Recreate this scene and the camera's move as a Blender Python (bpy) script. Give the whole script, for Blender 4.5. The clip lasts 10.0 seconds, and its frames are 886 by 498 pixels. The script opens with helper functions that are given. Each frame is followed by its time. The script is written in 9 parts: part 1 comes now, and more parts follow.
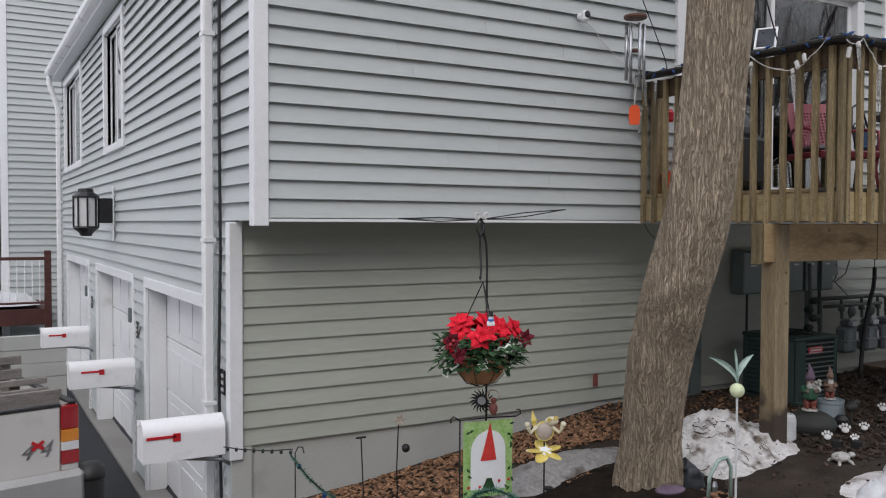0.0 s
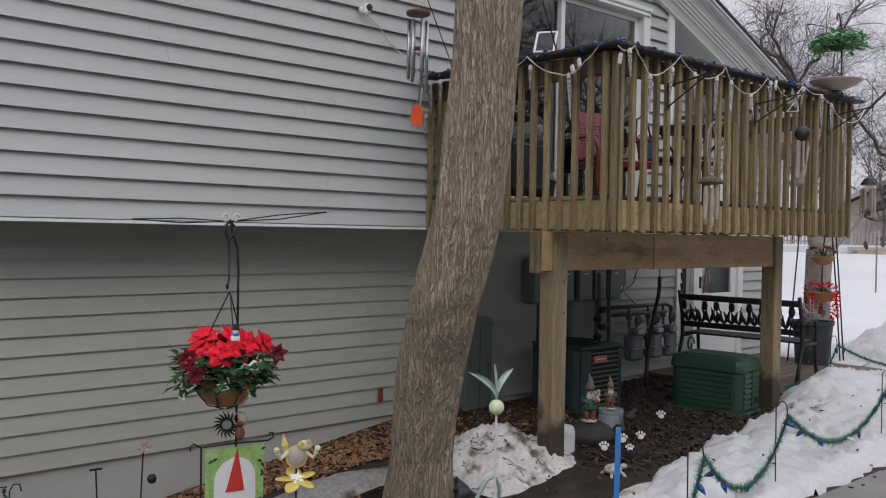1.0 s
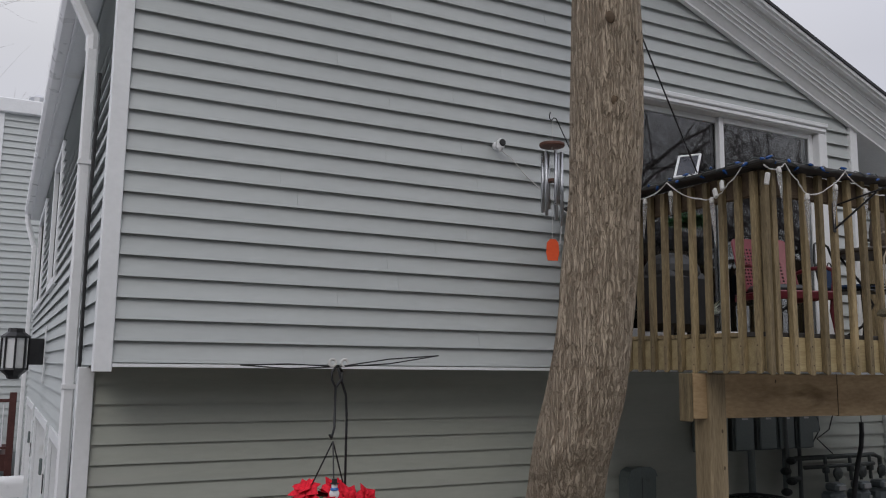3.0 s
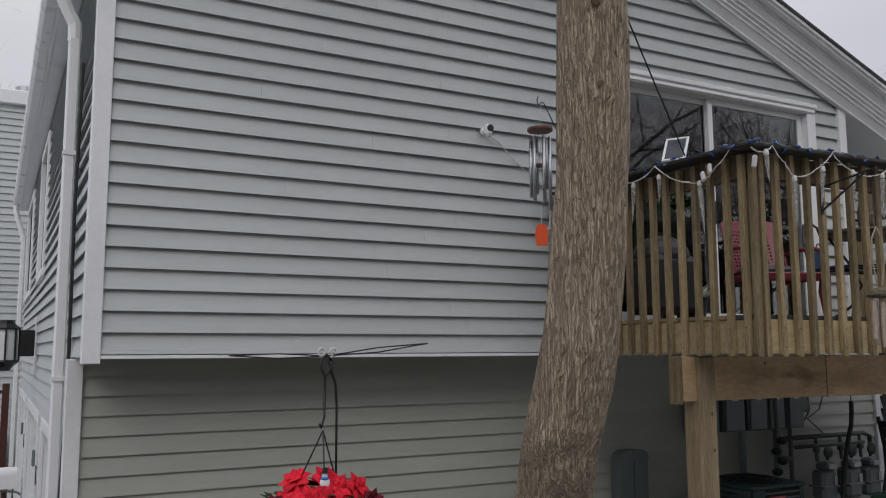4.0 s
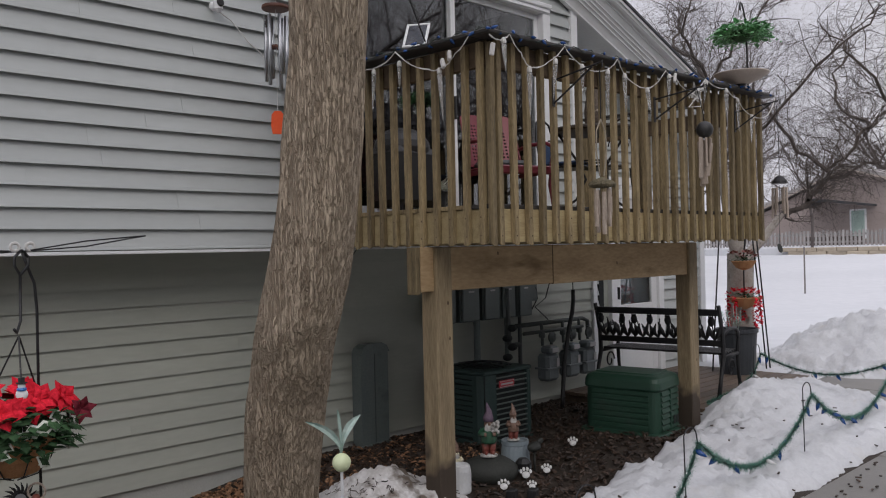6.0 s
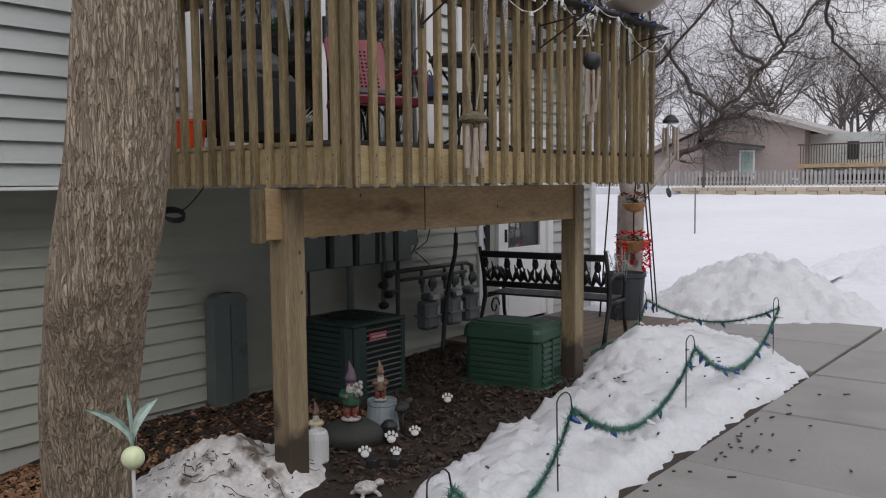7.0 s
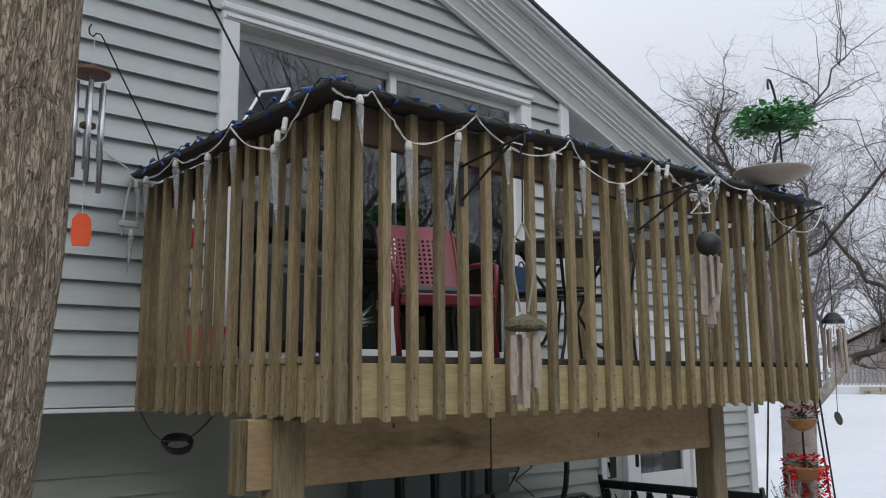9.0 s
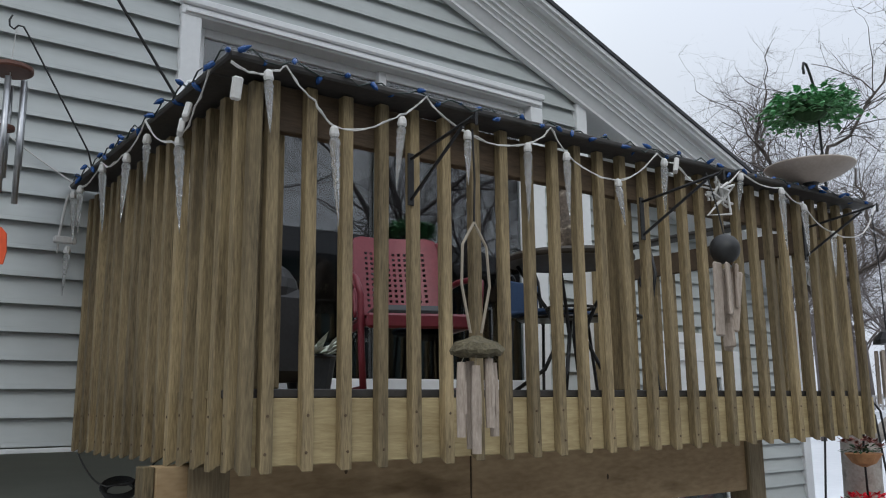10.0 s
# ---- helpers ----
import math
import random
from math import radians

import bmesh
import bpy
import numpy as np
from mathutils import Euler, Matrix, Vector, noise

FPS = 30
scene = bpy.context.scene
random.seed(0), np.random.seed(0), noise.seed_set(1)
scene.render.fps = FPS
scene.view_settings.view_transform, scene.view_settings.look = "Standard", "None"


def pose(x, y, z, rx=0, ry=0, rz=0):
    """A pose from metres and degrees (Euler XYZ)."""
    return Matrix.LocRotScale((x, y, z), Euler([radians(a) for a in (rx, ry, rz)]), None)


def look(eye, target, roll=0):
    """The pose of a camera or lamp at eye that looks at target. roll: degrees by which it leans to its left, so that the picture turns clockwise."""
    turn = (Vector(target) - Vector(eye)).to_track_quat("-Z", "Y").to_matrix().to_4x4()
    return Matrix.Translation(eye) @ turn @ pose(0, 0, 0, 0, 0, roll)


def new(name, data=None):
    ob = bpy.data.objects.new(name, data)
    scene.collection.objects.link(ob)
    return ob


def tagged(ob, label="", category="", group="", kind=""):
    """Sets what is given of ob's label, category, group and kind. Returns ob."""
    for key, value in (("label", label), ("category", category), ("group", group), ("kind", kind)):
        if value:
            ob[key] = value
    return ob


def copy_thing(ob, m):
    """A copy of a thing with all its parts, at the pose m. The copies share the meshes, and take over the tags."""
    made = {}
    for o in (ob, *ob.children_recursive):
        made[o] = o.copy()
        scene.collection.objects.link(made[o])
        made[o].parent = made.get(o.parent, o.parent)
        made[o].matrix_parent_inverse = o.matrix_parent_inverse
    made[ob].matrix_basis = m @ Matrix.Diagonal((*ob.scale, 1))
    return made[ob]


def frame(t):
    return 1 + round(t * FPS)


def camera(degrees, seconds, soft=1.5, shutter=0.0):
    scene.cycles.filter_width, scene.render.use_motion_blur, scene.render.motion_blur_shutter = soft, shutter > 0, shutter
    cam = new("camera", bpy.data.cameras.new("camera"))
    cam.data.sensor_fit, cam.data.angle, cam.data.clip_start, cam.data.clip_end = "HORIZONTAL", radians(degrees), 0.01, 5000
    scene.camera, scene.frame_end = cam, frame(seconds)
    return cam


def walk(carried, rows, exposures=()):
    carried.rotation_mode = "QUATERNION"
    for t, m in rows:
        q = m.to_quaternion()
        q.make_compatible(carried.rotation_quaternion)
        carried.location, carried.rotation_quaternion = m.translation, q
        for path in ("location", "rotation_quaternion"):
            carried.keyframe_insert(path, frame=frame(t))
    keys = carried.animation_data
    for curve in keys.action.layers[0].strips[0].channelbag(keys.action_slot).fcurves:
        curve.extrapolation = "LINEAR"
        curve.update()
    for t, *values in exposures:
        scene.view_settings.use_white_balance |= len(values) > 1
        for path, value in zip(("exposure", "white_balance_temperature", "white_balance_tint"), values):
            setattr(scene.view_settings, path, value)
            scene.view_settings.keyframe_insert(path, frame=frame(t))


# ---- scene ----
cam = camera(55.5, 10.0, 1.1)
PATH = [
    (0, (0.021, 0.792, 1.639), (1.014, 2.527, 1.579), 0.2),
    (0.5, (0.278, 0.805, 1.614), (1.319, 2.512, 1.556), 0.1),
    (0.8, (0.484, 0.866, 1.615), (1.702, 2.451, 1.567), 0.7),
    (1, (0.621, 0.906, 1.616), (1.935, 2.414, 1.581), 1.0),
    (1.5, (0.902, 0.918, 1.622), (2.24, 2.405, 1.589), 0.7),
    (2, (1.109, 0.922, 1.673), (2.314, 2.513, 1.808), 0.9),
    (2.5, (1.144, 0.92, 1.672), (2.154, 2.627, 1.931), 1.2),
    (2.7, (1.156, 0.922, 1.674), (2.098, 2.667, 1.938), 1.3),
    (3.8, (1.217, 0.935, 1.687), (2.115, 2.696, 1.99), 0.1),
    (4, (1.208, 0.923, 1.696), (2.14, 2.677, 1.933), -0.2),
    (4.5, (1.228, 0.887, 1.679), (2.289, 2.576, 1.825), -1.0),
    (5, (1.269, 0.919, 1.667), (2.464, 2.518, 1.785), -1.3),
    (5.5, (1.3, 0.957, 1.661), (2.598, 2.477, 1.736), -1.3),
    (6, (1.418, 1.087, 1.628), (2.827, 2.505, 1.631), -1.3),
    (6.2, (1.501, 1.135, 1.614), (2.953, 2.51, 1.57), -1.1),
    (7.3, (2.262, 1.391, 1.677), (3.837, 2.611, 1.508), -0.4),
    (7.5, (2.381, 1.443, 1.671), (3.965, 2.652, 1.502), -0.3),
    (8, (2.672, 1.645, 1.727), (4.268, 2.847, 1.633), -0.4),
    (8.2, (2.801, 1.679, 1.741), (4.352, 2.938, 1.835), -0.4),
    (8.5, (2.994, 1.73, 1.763), (4.386, 3.145, 2.006), -0.3),
    (9, (3.33, 1.767, 1.802), (4.611, 3.272, 2.107), -0.3),
    (9.5, (3.638, 1.872, 1.814), (4.881, 3.401, 2.156), -0.6),
    (10, (4.001, 1.983, 1.833), (5.168, 3.565, 2.199), -0.6),
]
walk(cam, [(t, look(eye, target, roll)) for t, eye, target, roll in PATH],
     exposures=((0.0, 0.45, 6580, 9), (0.5, 0.66, 6620, 10), (1.0, 0.26, 6640, 10), (2.0, 0.07, 6580, 9), (2.5, 0.0, 6560, 9), (4.0, -0.02, 6580, 9), (4.5, 0.43, 6620, 10), (5.5, 0.09, 6720, 12),
                (6.0, 0.12, 6700, 11), (7.5, 0.40, 6680, 9), (8.0, 0.52, 6550, 9), (9.0, 0.32, 6320, 4), (10.0, 0.30, 6230, 3)))

# ---------------------------------------------------------------- world and light
world = bpy.data.worlds.new("overcast_sky")
scene.world = world
world.use_nodes = True
wn, wl = world.node_tree.nodes, world.node_tree.links
wn.clear()
sky = wn.new("ShaderNodeTexSky")
sky.sky_type, sky.sun_disc = "NISHITA", False
sky.sun_elevation, sky.sun_rotation = radians(38), radians(215)
sky.air_density, sky.dust_density = 1.0, 4.0
sky_bg = wn.new("ShaderNodeBackground")
sky_bg.inputs[1].default_value = 0.06
wl.new(sky.outputs[0], sky_bg.inputs[0])
# an overcast sky is brightest overhead
wtc = wn.new("ShaderNodeTexCoord")
cloud = wn.new("ShaderNodeTexNoise")
cloud.inputs["Scale"].default_value, cloud.inputs["Detail"].default_value = 1.6, 3.0
wl.new(wtc.outputs["Generated"], cloud.inputs["Vector"])
cramp = wn.new("ShaderNodeValToRGB")
cramp.color_ramp.elements[0].position, cramp.color_ramp.elements[1].position = 0.3, 0.75
cramp.color_ramp.elements[0].color = (0.68, 0.69, 0.80, 1)
cramp.color_ramp.elements[1].color = (0.83, 0.83, 0.88, 1)
wl.new(cloud.outputs[0], cramp.inputs[0])
cloud_bg = wn.new("ShaderNodeBackground")
wsep = wn.new("ShaderNodeSeparateXYZ")
wl.new(wtc.outputs["Generated"], wsep.inputs[0])
dome = wn.new("ShaderNodeMapRange")
dome.inputs[3].default_value, dome.inputs[4].default_value = 0.85, 1.78
dome.inputs[1].default_value = 0.33
wl.new(wsep.outputs["Z"], dome.inputs[0])
wl.new(dome.outputs[0], cloud_bg.inputs[1])
wl.new(cramp.outputs[0], cloud_bg.inputs[0])
sky_mix = wn.new("ShaderNodeMixShader")
sky_mix.inputs[0].default_value = 0.92
wl.new(sky_bg.outputs[0], sky_mix.inputs[1])
wl.new(cloud_bg.outputs[0], sky_mix.inputs[2])
wout = wn.new("ShaderNodeOutputWorld")
wl.new(sky_mix.outputs[0], wout.inputs[0])

sun = new("sun", bpy.data.lights.new("sun", "SUN"))
sun.data.energy, sun.data.angle, sun.data.color = 0.5, radians(25), (1.0, 0.97, 0.93)
sun.matrix_world = look((-6, -9, 12), (3, 4, 0))

# ---------------------------------------------------------------- materials
def material(name, a, b=None, rough=0.6, metal=0.0, scale=8.0, stretch=(1, 1, 1), fine=60.0, bump=0.2, vary=0.0,
             stain=None, stain_scale=1.5, stain_at=0.6, coat=0.0, island=False, bump_fine=0.5, spec=0.5, trans=0.0):
    """Two colours blended by coarse and fine noise, an optional stain, relief from the fine noise, and a shade of its own for each piece."""
    m = bpy.data.materials.new(name)
    m.use_nodes = True
    n, l = m.node_tree.nodes, m.node_tree.links
    bsdf = n["Principled BSDF"]
    tc = n.new("ShaderNodeTexCoord")
    mp = n.new("ShaderNodeMapping")
    mp.inputs["Scale"].default_value = stretch
    l.new(tc.outputs["Object"], mp.inputs[0])
    src = mp.outputs[0]
    if vary > 0:
        info = n.new("ShaderNodeNewGeometry" if island else "ShaderNodeObjectInfo")
        rnd = info.outputs["Random Per Island"] if island else info.outputs["Random"]
        add = n.new("ShaderNodeVectorMath")
        add.operation = "MULTIPLY_ADD"
        comb = n.new("ShaderNodeCombineXYZ")
        for k in range(3):
            l.new(rnd, comb.inputs[k])
        add.inputs[1].default_value = (37, 53, 71)
        l.new(comb.outputs[0], add.inputs[0])
        l.new(src, add.inputs[2])
        src = add.outputs[0]
    coarse = n.new("ShaderNodeTexNoise")
    coarse.inputs["Scale"].default_value, coarse.inputs["Detail"].default_value = scale, 5.0
    l.new(src, coarse.inputs["Vector"])
    grain = n.new("ShaderNodeTexNoise")
    grain.inputs["Scale"].default_value, grain.inputs["Detail"].default_value = fine, 4.0
    l.new(src, grain.inputs["Vector"])
    mixf = n.new("ShaderNodeMath")
    mixf.operation = "MULTIPLY_ADD"
    mixf.inputs[1].default_value = 0.45
    l.new(grain.outputs[0], mixf.inputs[0])
    half = n.new("ShaderNodeMath")
    half.operation = "MULTIPLY"
    half.inputs[1].default_value = 0.55
    l.new(coarse.outputs[0], half.inputs[0])
    l.new(half.outputs[0], mixf.inputs[2])
    ramp = n.new("ShaderNodeValToRGB")
    ramp.color_ramp.elements[0].position, ramp.color_ramp.elements[1].position = 0.33, 0.67
    ramp.color_ramp.elements[0].color = (*a, 1)
    ramp.color_ramp.elements[1].color = (*(b or a), 1)
    l.new(mixf.outputs[0], ramp.inputs[0])
    col = ramp.outputs[0]
    if stain:
        st = n.new("ShaderNodeTexNoise")
        st.inputs["Scale"].default_value, st.inputs["Detail"].default_value = stain_scale, 6.0
        l.new(src, st.inputs["Vector"])
        sr = n.new("ShaderNodeValToRGB")
        sr.color_ramp.elements[0].position, sr.color_ramp.elements[1].position = stain_at, min(1.0, stain_at + 0.14)
        l.new(st.outputs[0], sr.inputs[0])
        mx = n.new("ShaderNodeMixRGB")
        mx.inputs[2].default_value = (*stain, 1)
        l.new(sr.outputs[0], mx.inputs[0])
        l.new(col, mx.inputs[1])
        col = mx.outputs[0]
    if vary > 0:
        hsv = n.new("ShaderNodeHueSaturation")
        mr = n.new("ShaderNodeMapRange")
        mr.inputs[3].default_value, mr.inputs[4].default_value = 1 - vary, 1 + vary
        l.new(rnd, mr.inputs[0])
        l.new(mr.outputs[0], hsv.inputs["Value"])
        l.new(col, hsv.inputs["Color"])
        col = hsv.outputs[0]
    l.new(col, bsdf.inputs["Base Color"])
    rr = n.new("ShaderNodeMapRange")
    rr.inputs[3].default_value, rr.inputs[4].default_value = max(0.02, rough - 0.1), min(1, rough + 0.1)
    l.new(coarse.outputs[0], rr.inputs[0])
    l.new(rr.outputs[0], bsdf.inputs["Roughness"])
    bsdf.inputs["Metallic"].default_value = metal
    bsdf.inputs["Specular IOR Level"].default_value = spec
    bsdf.inputs["Coat Weight"].default_value = coat
    bsdf.inputs["Transmission Weight"].default_value = trans
    if bump > 0:
        bp = n.new("ShaderNodeBump")
        bp.inputs["Strength"].default_value, bp.inputs["Distance"].default_value = bump, 0.01
        hm = n.new("ShaderNodeMath")
        hm.operation = "MULTIPLY_ADD"
        hm.inputs[1].default_value = bump_fine
        l.new(grain.outputs[0], hm.inputs[0])
        l.new(coarse.outputs[0], hm.inputs[2])
        l.new(hm.outputs[0], bp.inputs["Height"])
        l.new(bp.outputs[0], bsdf.inputs["Normal"])
    return m


SIDING = material("vinyl_siding", (0.455, 0.482, 0.478), (0.50, 0.527, 0.522), 0.5, scale=1.2, fine=9, bump=0.05, vary=0.025,
                  stretch=(1, 1, 5), stain=(0.47, 0.49, 0.485), stain_scale=0.9, stain_at=0.62)
# beige-grey, darkened so the colour carries the shade of overhang and deck
SIDING_LOW = material("vinyl_siding_beige_shaded", (0.372, 0.388, 0.340), (0.422, 0.438, 0.385), 0.5, scale=1.2, fine=9, bump=0.05, vary=0.025,
                      stretch=(1, 1, 5), stain=(0.40, 0.40, 0.362), stain_scale=1.1, stain_at=0.6)
WHITE = material("white_vinyl", (0.74, 0.75, 0.76), (0.82, 0.83, 0.84), 0.4, scale=3, fine=30, bump=0.03, stain=(0.62, 0.61, 0.58), stain_scale=2.5, stain_at=0.66)
WHITE_METAL = material("white_enamel", (0.80, 0.80, 0.81), (0.86, 0.86, 0.87), 0.3, scale=4, fine=60, bump=0.02, stain=(0.66, 0.65, 0.62), stain_scale=5, stain_at=0.68)
CONCRETE_WALL = material("painted_foundation", (0.40, 0.41, 0.385), (0.47, 0.475, 0.45), 0.85, scale=2.5, fine=70, bump=0.25, stain=(0.30, 0.295, 0.26), stain_scale=1.7, stain_at=0.6)
CONCRETE = material("walk_concrete", (0.185, 0.177, 0.163), (0.262, 0.253, 0.237), 0.6, scale=1.6, fine=90, bump=0.18, vary=0.05,
                    stain=(0.19, 0.182, 0.17), stain_scale=1.1, stain_at=0.52)
ASPHALT = material("wet_asphalt", (0.025, 0.026, 0.030), (0.045, 0.047, 0.052), 0.7, scale=2, fine=140, bump=0.3, spec=0.2)
SNOW = material("old_snow", (0.55, 0.56, 0.58), (0.66, 0.67, 0.69), 0.75, scale=7, fine=40, bump=1.0, stain=(0.58, 0.57, 0.555), stain_scale=3.4, stain_at=0.62)
SNOW_DIRTY = material("dirty_snow", (0.46, 0.44, 0.42), (0.76, 0.75, 0.75), 0.75, scale=6, fine=40, bump=1.0, stain=(0.15, 0.12, 0.095), stain_scale=7, stain_at=0.52)
SLUSH_GREY = material("grey_ice", (0.18, 0.17, 0.16), (0.42, 0.415, 0.41), 0.5, scale=5, fine=35, bump=0.8, stain=(0.09, 0.075, 0.062), stain_scale=5, stain_at=0.52)
SNOW_FAR = material("snow_field", (0.58, 0.595, 0.62), (0.66, 0.67, 0.695), 0.8, scale=0.25, fine=4, bump=0.25)
SOIL = material("wet_soil", (0.020, 0.0155, 0.012), (0.062, 0.048, 0.038), 0.75, spec=0.22, scale=4, fine=60, bump=0.8, stain=(0.07, 0.06, 0.052), stain_scale=3.0, stain_at=0.62)
HOLLOW = material("black_wet_hollow", (0.007, 0.006, 0.005), (0.03, 0.022, 0.017), 0.85, spec=0.1, scale=7, fine=70, bump=1.0)
CHIP = material("mulch_chip", (0.13, 0.065, 0.035), (0.36, 0.20, 0.11), 0.85, scale=14, fine=90, bump=0.4, vary=0.45, island=True)
# wet chips, darkened further so the colour carries the shade under the deck
CHIP_DARK = material("wet_shaded_mulch_chip", (0.010, 0.0065, 0.005), (0.062, 0.035, 0.021), 0.6, scale=14, fine=90, bump=0.4, vary=0.5, island=True)
DECK_WOOD = material("weathered_treated_wood", (0.09, 0.066, 0.034), (0.36, 0.275, 0.148), 0.75, scale=3.2, stretch=(7, 7, 0.8), fine=30, bump=0.4, vary=0.27,
                     stain=(0.075, 0.057, 0.034), stain_scale=1.6, stain_at=0.60)
BAND_WOOD = material("pale_band_board", (0.28, 0.212, 0.105), (0.46, 0.372, 0.205), 0.75, scale=4, stretch=(0.8, 6, 6), fine=26, bump=0.3, vary=0.12,
                     stain=(0.20, 0.155, 0.085), stain_scale=2.0, stain_at=0.62)
BEAM_WOOD = material("treated_beam", (0.32, 0.21, 0.105), (0.54, 0.39, 0.225), 0.75, scale=2.2, stretch=(0.9, 3, 3), fine=20, bump=0.3, vary=0.08,
                     stain=(0.20, 0.125, 0.055), stain_scale=2.0, stain_at=0.60)
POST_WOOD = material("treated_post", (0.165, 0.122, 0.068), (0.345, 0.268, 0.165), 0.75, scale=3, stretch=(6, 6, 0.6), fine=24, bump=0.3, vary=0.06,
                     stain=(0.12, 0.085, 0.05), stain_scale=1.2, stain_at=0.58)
CAP_WOOD = material("dark_wet_rail", (0.022, 0.02, 0.02), (0.055, 0.05, 0.045), 0.6, scale=4, stretch=(1, 1, 1), fine=40, bump=0.35, vary=0.1)
PLATFORM_WOOD = material("platform_boards", (0.075, 0.052, 0.038), (0.17, 0.125, 0.092), 0.6, scale=4, stretch=(0.8, 6, 6), fine=26, bump=0.3, vary=0.18)
SHADED_RAIL_WOOD = material("shaded_brown_rail", (0.055, 0.036, 0.022), (0.13, 0.088, 0.052), 0.8, scale=4, stretch=(0.8, 6, 6), fine=30, bump=0.35, vary=0.12)
TABLE_IRON = material("bronze_brown_iron", (0.035, 0.028, 0.022), (0.075, 0.062, 0.048), 0.5, 0.3, scale=9, fine=60, bump=0.1)
METER_BLUE = material("blue_grey_meter", (0.15, 0.175, 0.185), (0.215, 0.24, 0.25), 0.5, 0.1, scale=7, fine=60, bump=0.06, stain=(0.075, 0.085, 0.088), stain_scale=6, stain_at=0.58)
NAVY = material("navy_canvas", (0.012, 0.03, 0.075), (0.025, 0.055, 0.12), 0.85, scale=8, fine=160, bump=0.2)
OWL = material("mottled_owl_paint", (0.035, 0.025, 0.018), (0.17, 0.13, 0.095), 0.7, scale=26, fine=90, bump=0.4, stain=(0.42, 0.36, 0.28), stain_scale=34, stain_at=0.6)
KNOT = material("wood_knot", (0.065, 0.042, 0.024), (0.12, 0.078, 0.042), 0.8, fine=80, bump=0.2)
BRANCH = material("bare_branch", (0.052, 0.042, 0.037), (0.115, 0.095, 0.084), 0.9, scale=6, fine=40, bump=0.3)
BRANCH_FAR = material("far_branch", (0.085, 0.072, 0.069), (0.14, 0.122, 0.117), 0.95, scale=2, fine=10, bump=0.0)
PALE_BARK = material("pale_bark", (0.30, 0.265, 0.235), (0.50, 0.46, 0.42), 0.85, scale=7, fine=40, bump=0.4, stain=(0.15, 0.13, 0.115), stain_scale=6, stain_at=0.58)
BLACK_METAL = material("black_iron", (0.012, 0.012, 0.013), (0.03, 0.03, 0.032), 0.45, 0.3, scale=12, fine=90, bump=0.15)
BLACK_PLASTIC = material("black_plastic", (0.012, 0.012, 0.012), (0.025, 0.025, 0.026), 0.5, scale=6, fine=60, bump=0.05)
GREEN_BOX = material("green_plastic", (0.012, 0.045, 0.028), (0.022, 0.068, 0.044), 0.5, scale=4, fine=120, bump=0.12, stain=(0.03, 0.06, 0.045), stain_scale=3, stain_at=0.6)
AC_GREEN = material("dark_green_enamel", (0.020, 0.040, 0.038), (0.034, 0.061, 0.057), 0.5, 0.1, scale=5, fine=90, bump=0.05)
AC_DARK = material("coil_dark", (0.006, 0.009, 0.009), (0.012, 0.016, 0.016), 0.7, scale=20, fine=160, bump=0.3)
UTIL_GREY = material("grey_green_enamel", (0.105, 0.13, 0.127), (0.155, 0.182, 0.174), 0.45, 0.1, scale=4, fine=60, bump=0.04, stain=(0.07, 0.085, 0.082), stain_scale=4, stain_at=0.6)
PIPE_GREY = material("painted_pipe", (0.055, 0.065, 0.063), (0.10, 0.112, 0.105), 0.5, 0.2, scale=9, fine=70, bump=0.08)
METER_FACE = material("meter_plate", (0.42, 0.42, 0.42), (0.52, 0.52, 0.52), 0.4, fine=50, bump=0.02)
LABEL_RED = material("red_badge", (0.42, 0.03, 0.05), (0.5, 0.05, 0.07), 0.4, bump=0.0)
RED_FLAG = material("red_enamel", (0.45, 0.012, 0.02), (0.55, 0.02, 0.03), 0.4, bump=0.0)
RED_CHAIR = material("red_painted_steel", (0.115, 0.010, 0.018), (0.17, 0.019, 0.03), 0.4, 0.1, scale=5, fine=60, bump=0.05)
ORANGE = material("orange_plastic", (0.80, 0.085, 0.02), (0.88, 0.12, 0.03), 0.4, scale=4, bump=0.02)
STEEL = material("brushed_aluminium", (0.42, 0.43, 0.45), (0.55, 0.56, 0.58), 0.3, 0.9, scale=6, fine=60, bump=0.02)
DRIFTWOOD = material("bleached_driftwood", (0.30, 0.245, 0.20), (0.50, 0.42, 0.355), 0.85, scale=9, stretch=(4, 4, 1), fine=50, bump=0.3, vary=0.2)
BROWN_WOOD = material("red_brown_wood", (0.09, 0.035, 0.022), (0.15, 0.06, 0.04), 0.55, scale=9, fine=50, bump=0.1)
ROPE = material("rope", (0.26, 0.225, 0.17), (0.38, 0.33, 0.26), 0.9, scale=30, fine=200, bump=0.4)
MOSS = material("dry_moss", (0.065, 0.055, 0.032), (0.17, 0.145, 0.09), 0.95, scale=30, fine=120, bump=0.9)
CORD_WHITE = material("white_cord", (0.52, 0.51, 0.49), (0.68, 0.67, 0.65), 0.5, bump=0.0)
CORD_GREEN = material("dark_green_cord", (0.01, 0.022, 0.02), (0.018, 0.035, 0.03), 0.5, bump=0.0)
ICE = material("clear_icicle", (0.90, 0.91, 0.92), (0.97, 0.98, 0.98), 0.12, scale=60, fine=140, bump=0.8, trans=0.85)
BLUE_BULB = material("blue_bulb", (0.015, 0.06, 0.24), (0.03, 0.12, 0.36), 0.2, bump=0.0, trans=0.2)
COCO = material("coco_liner", (0.36, 0.17, 0.075), (0.52, 0.27, 0.13), 0.95, scale=20, fine=120, bump=0.5)
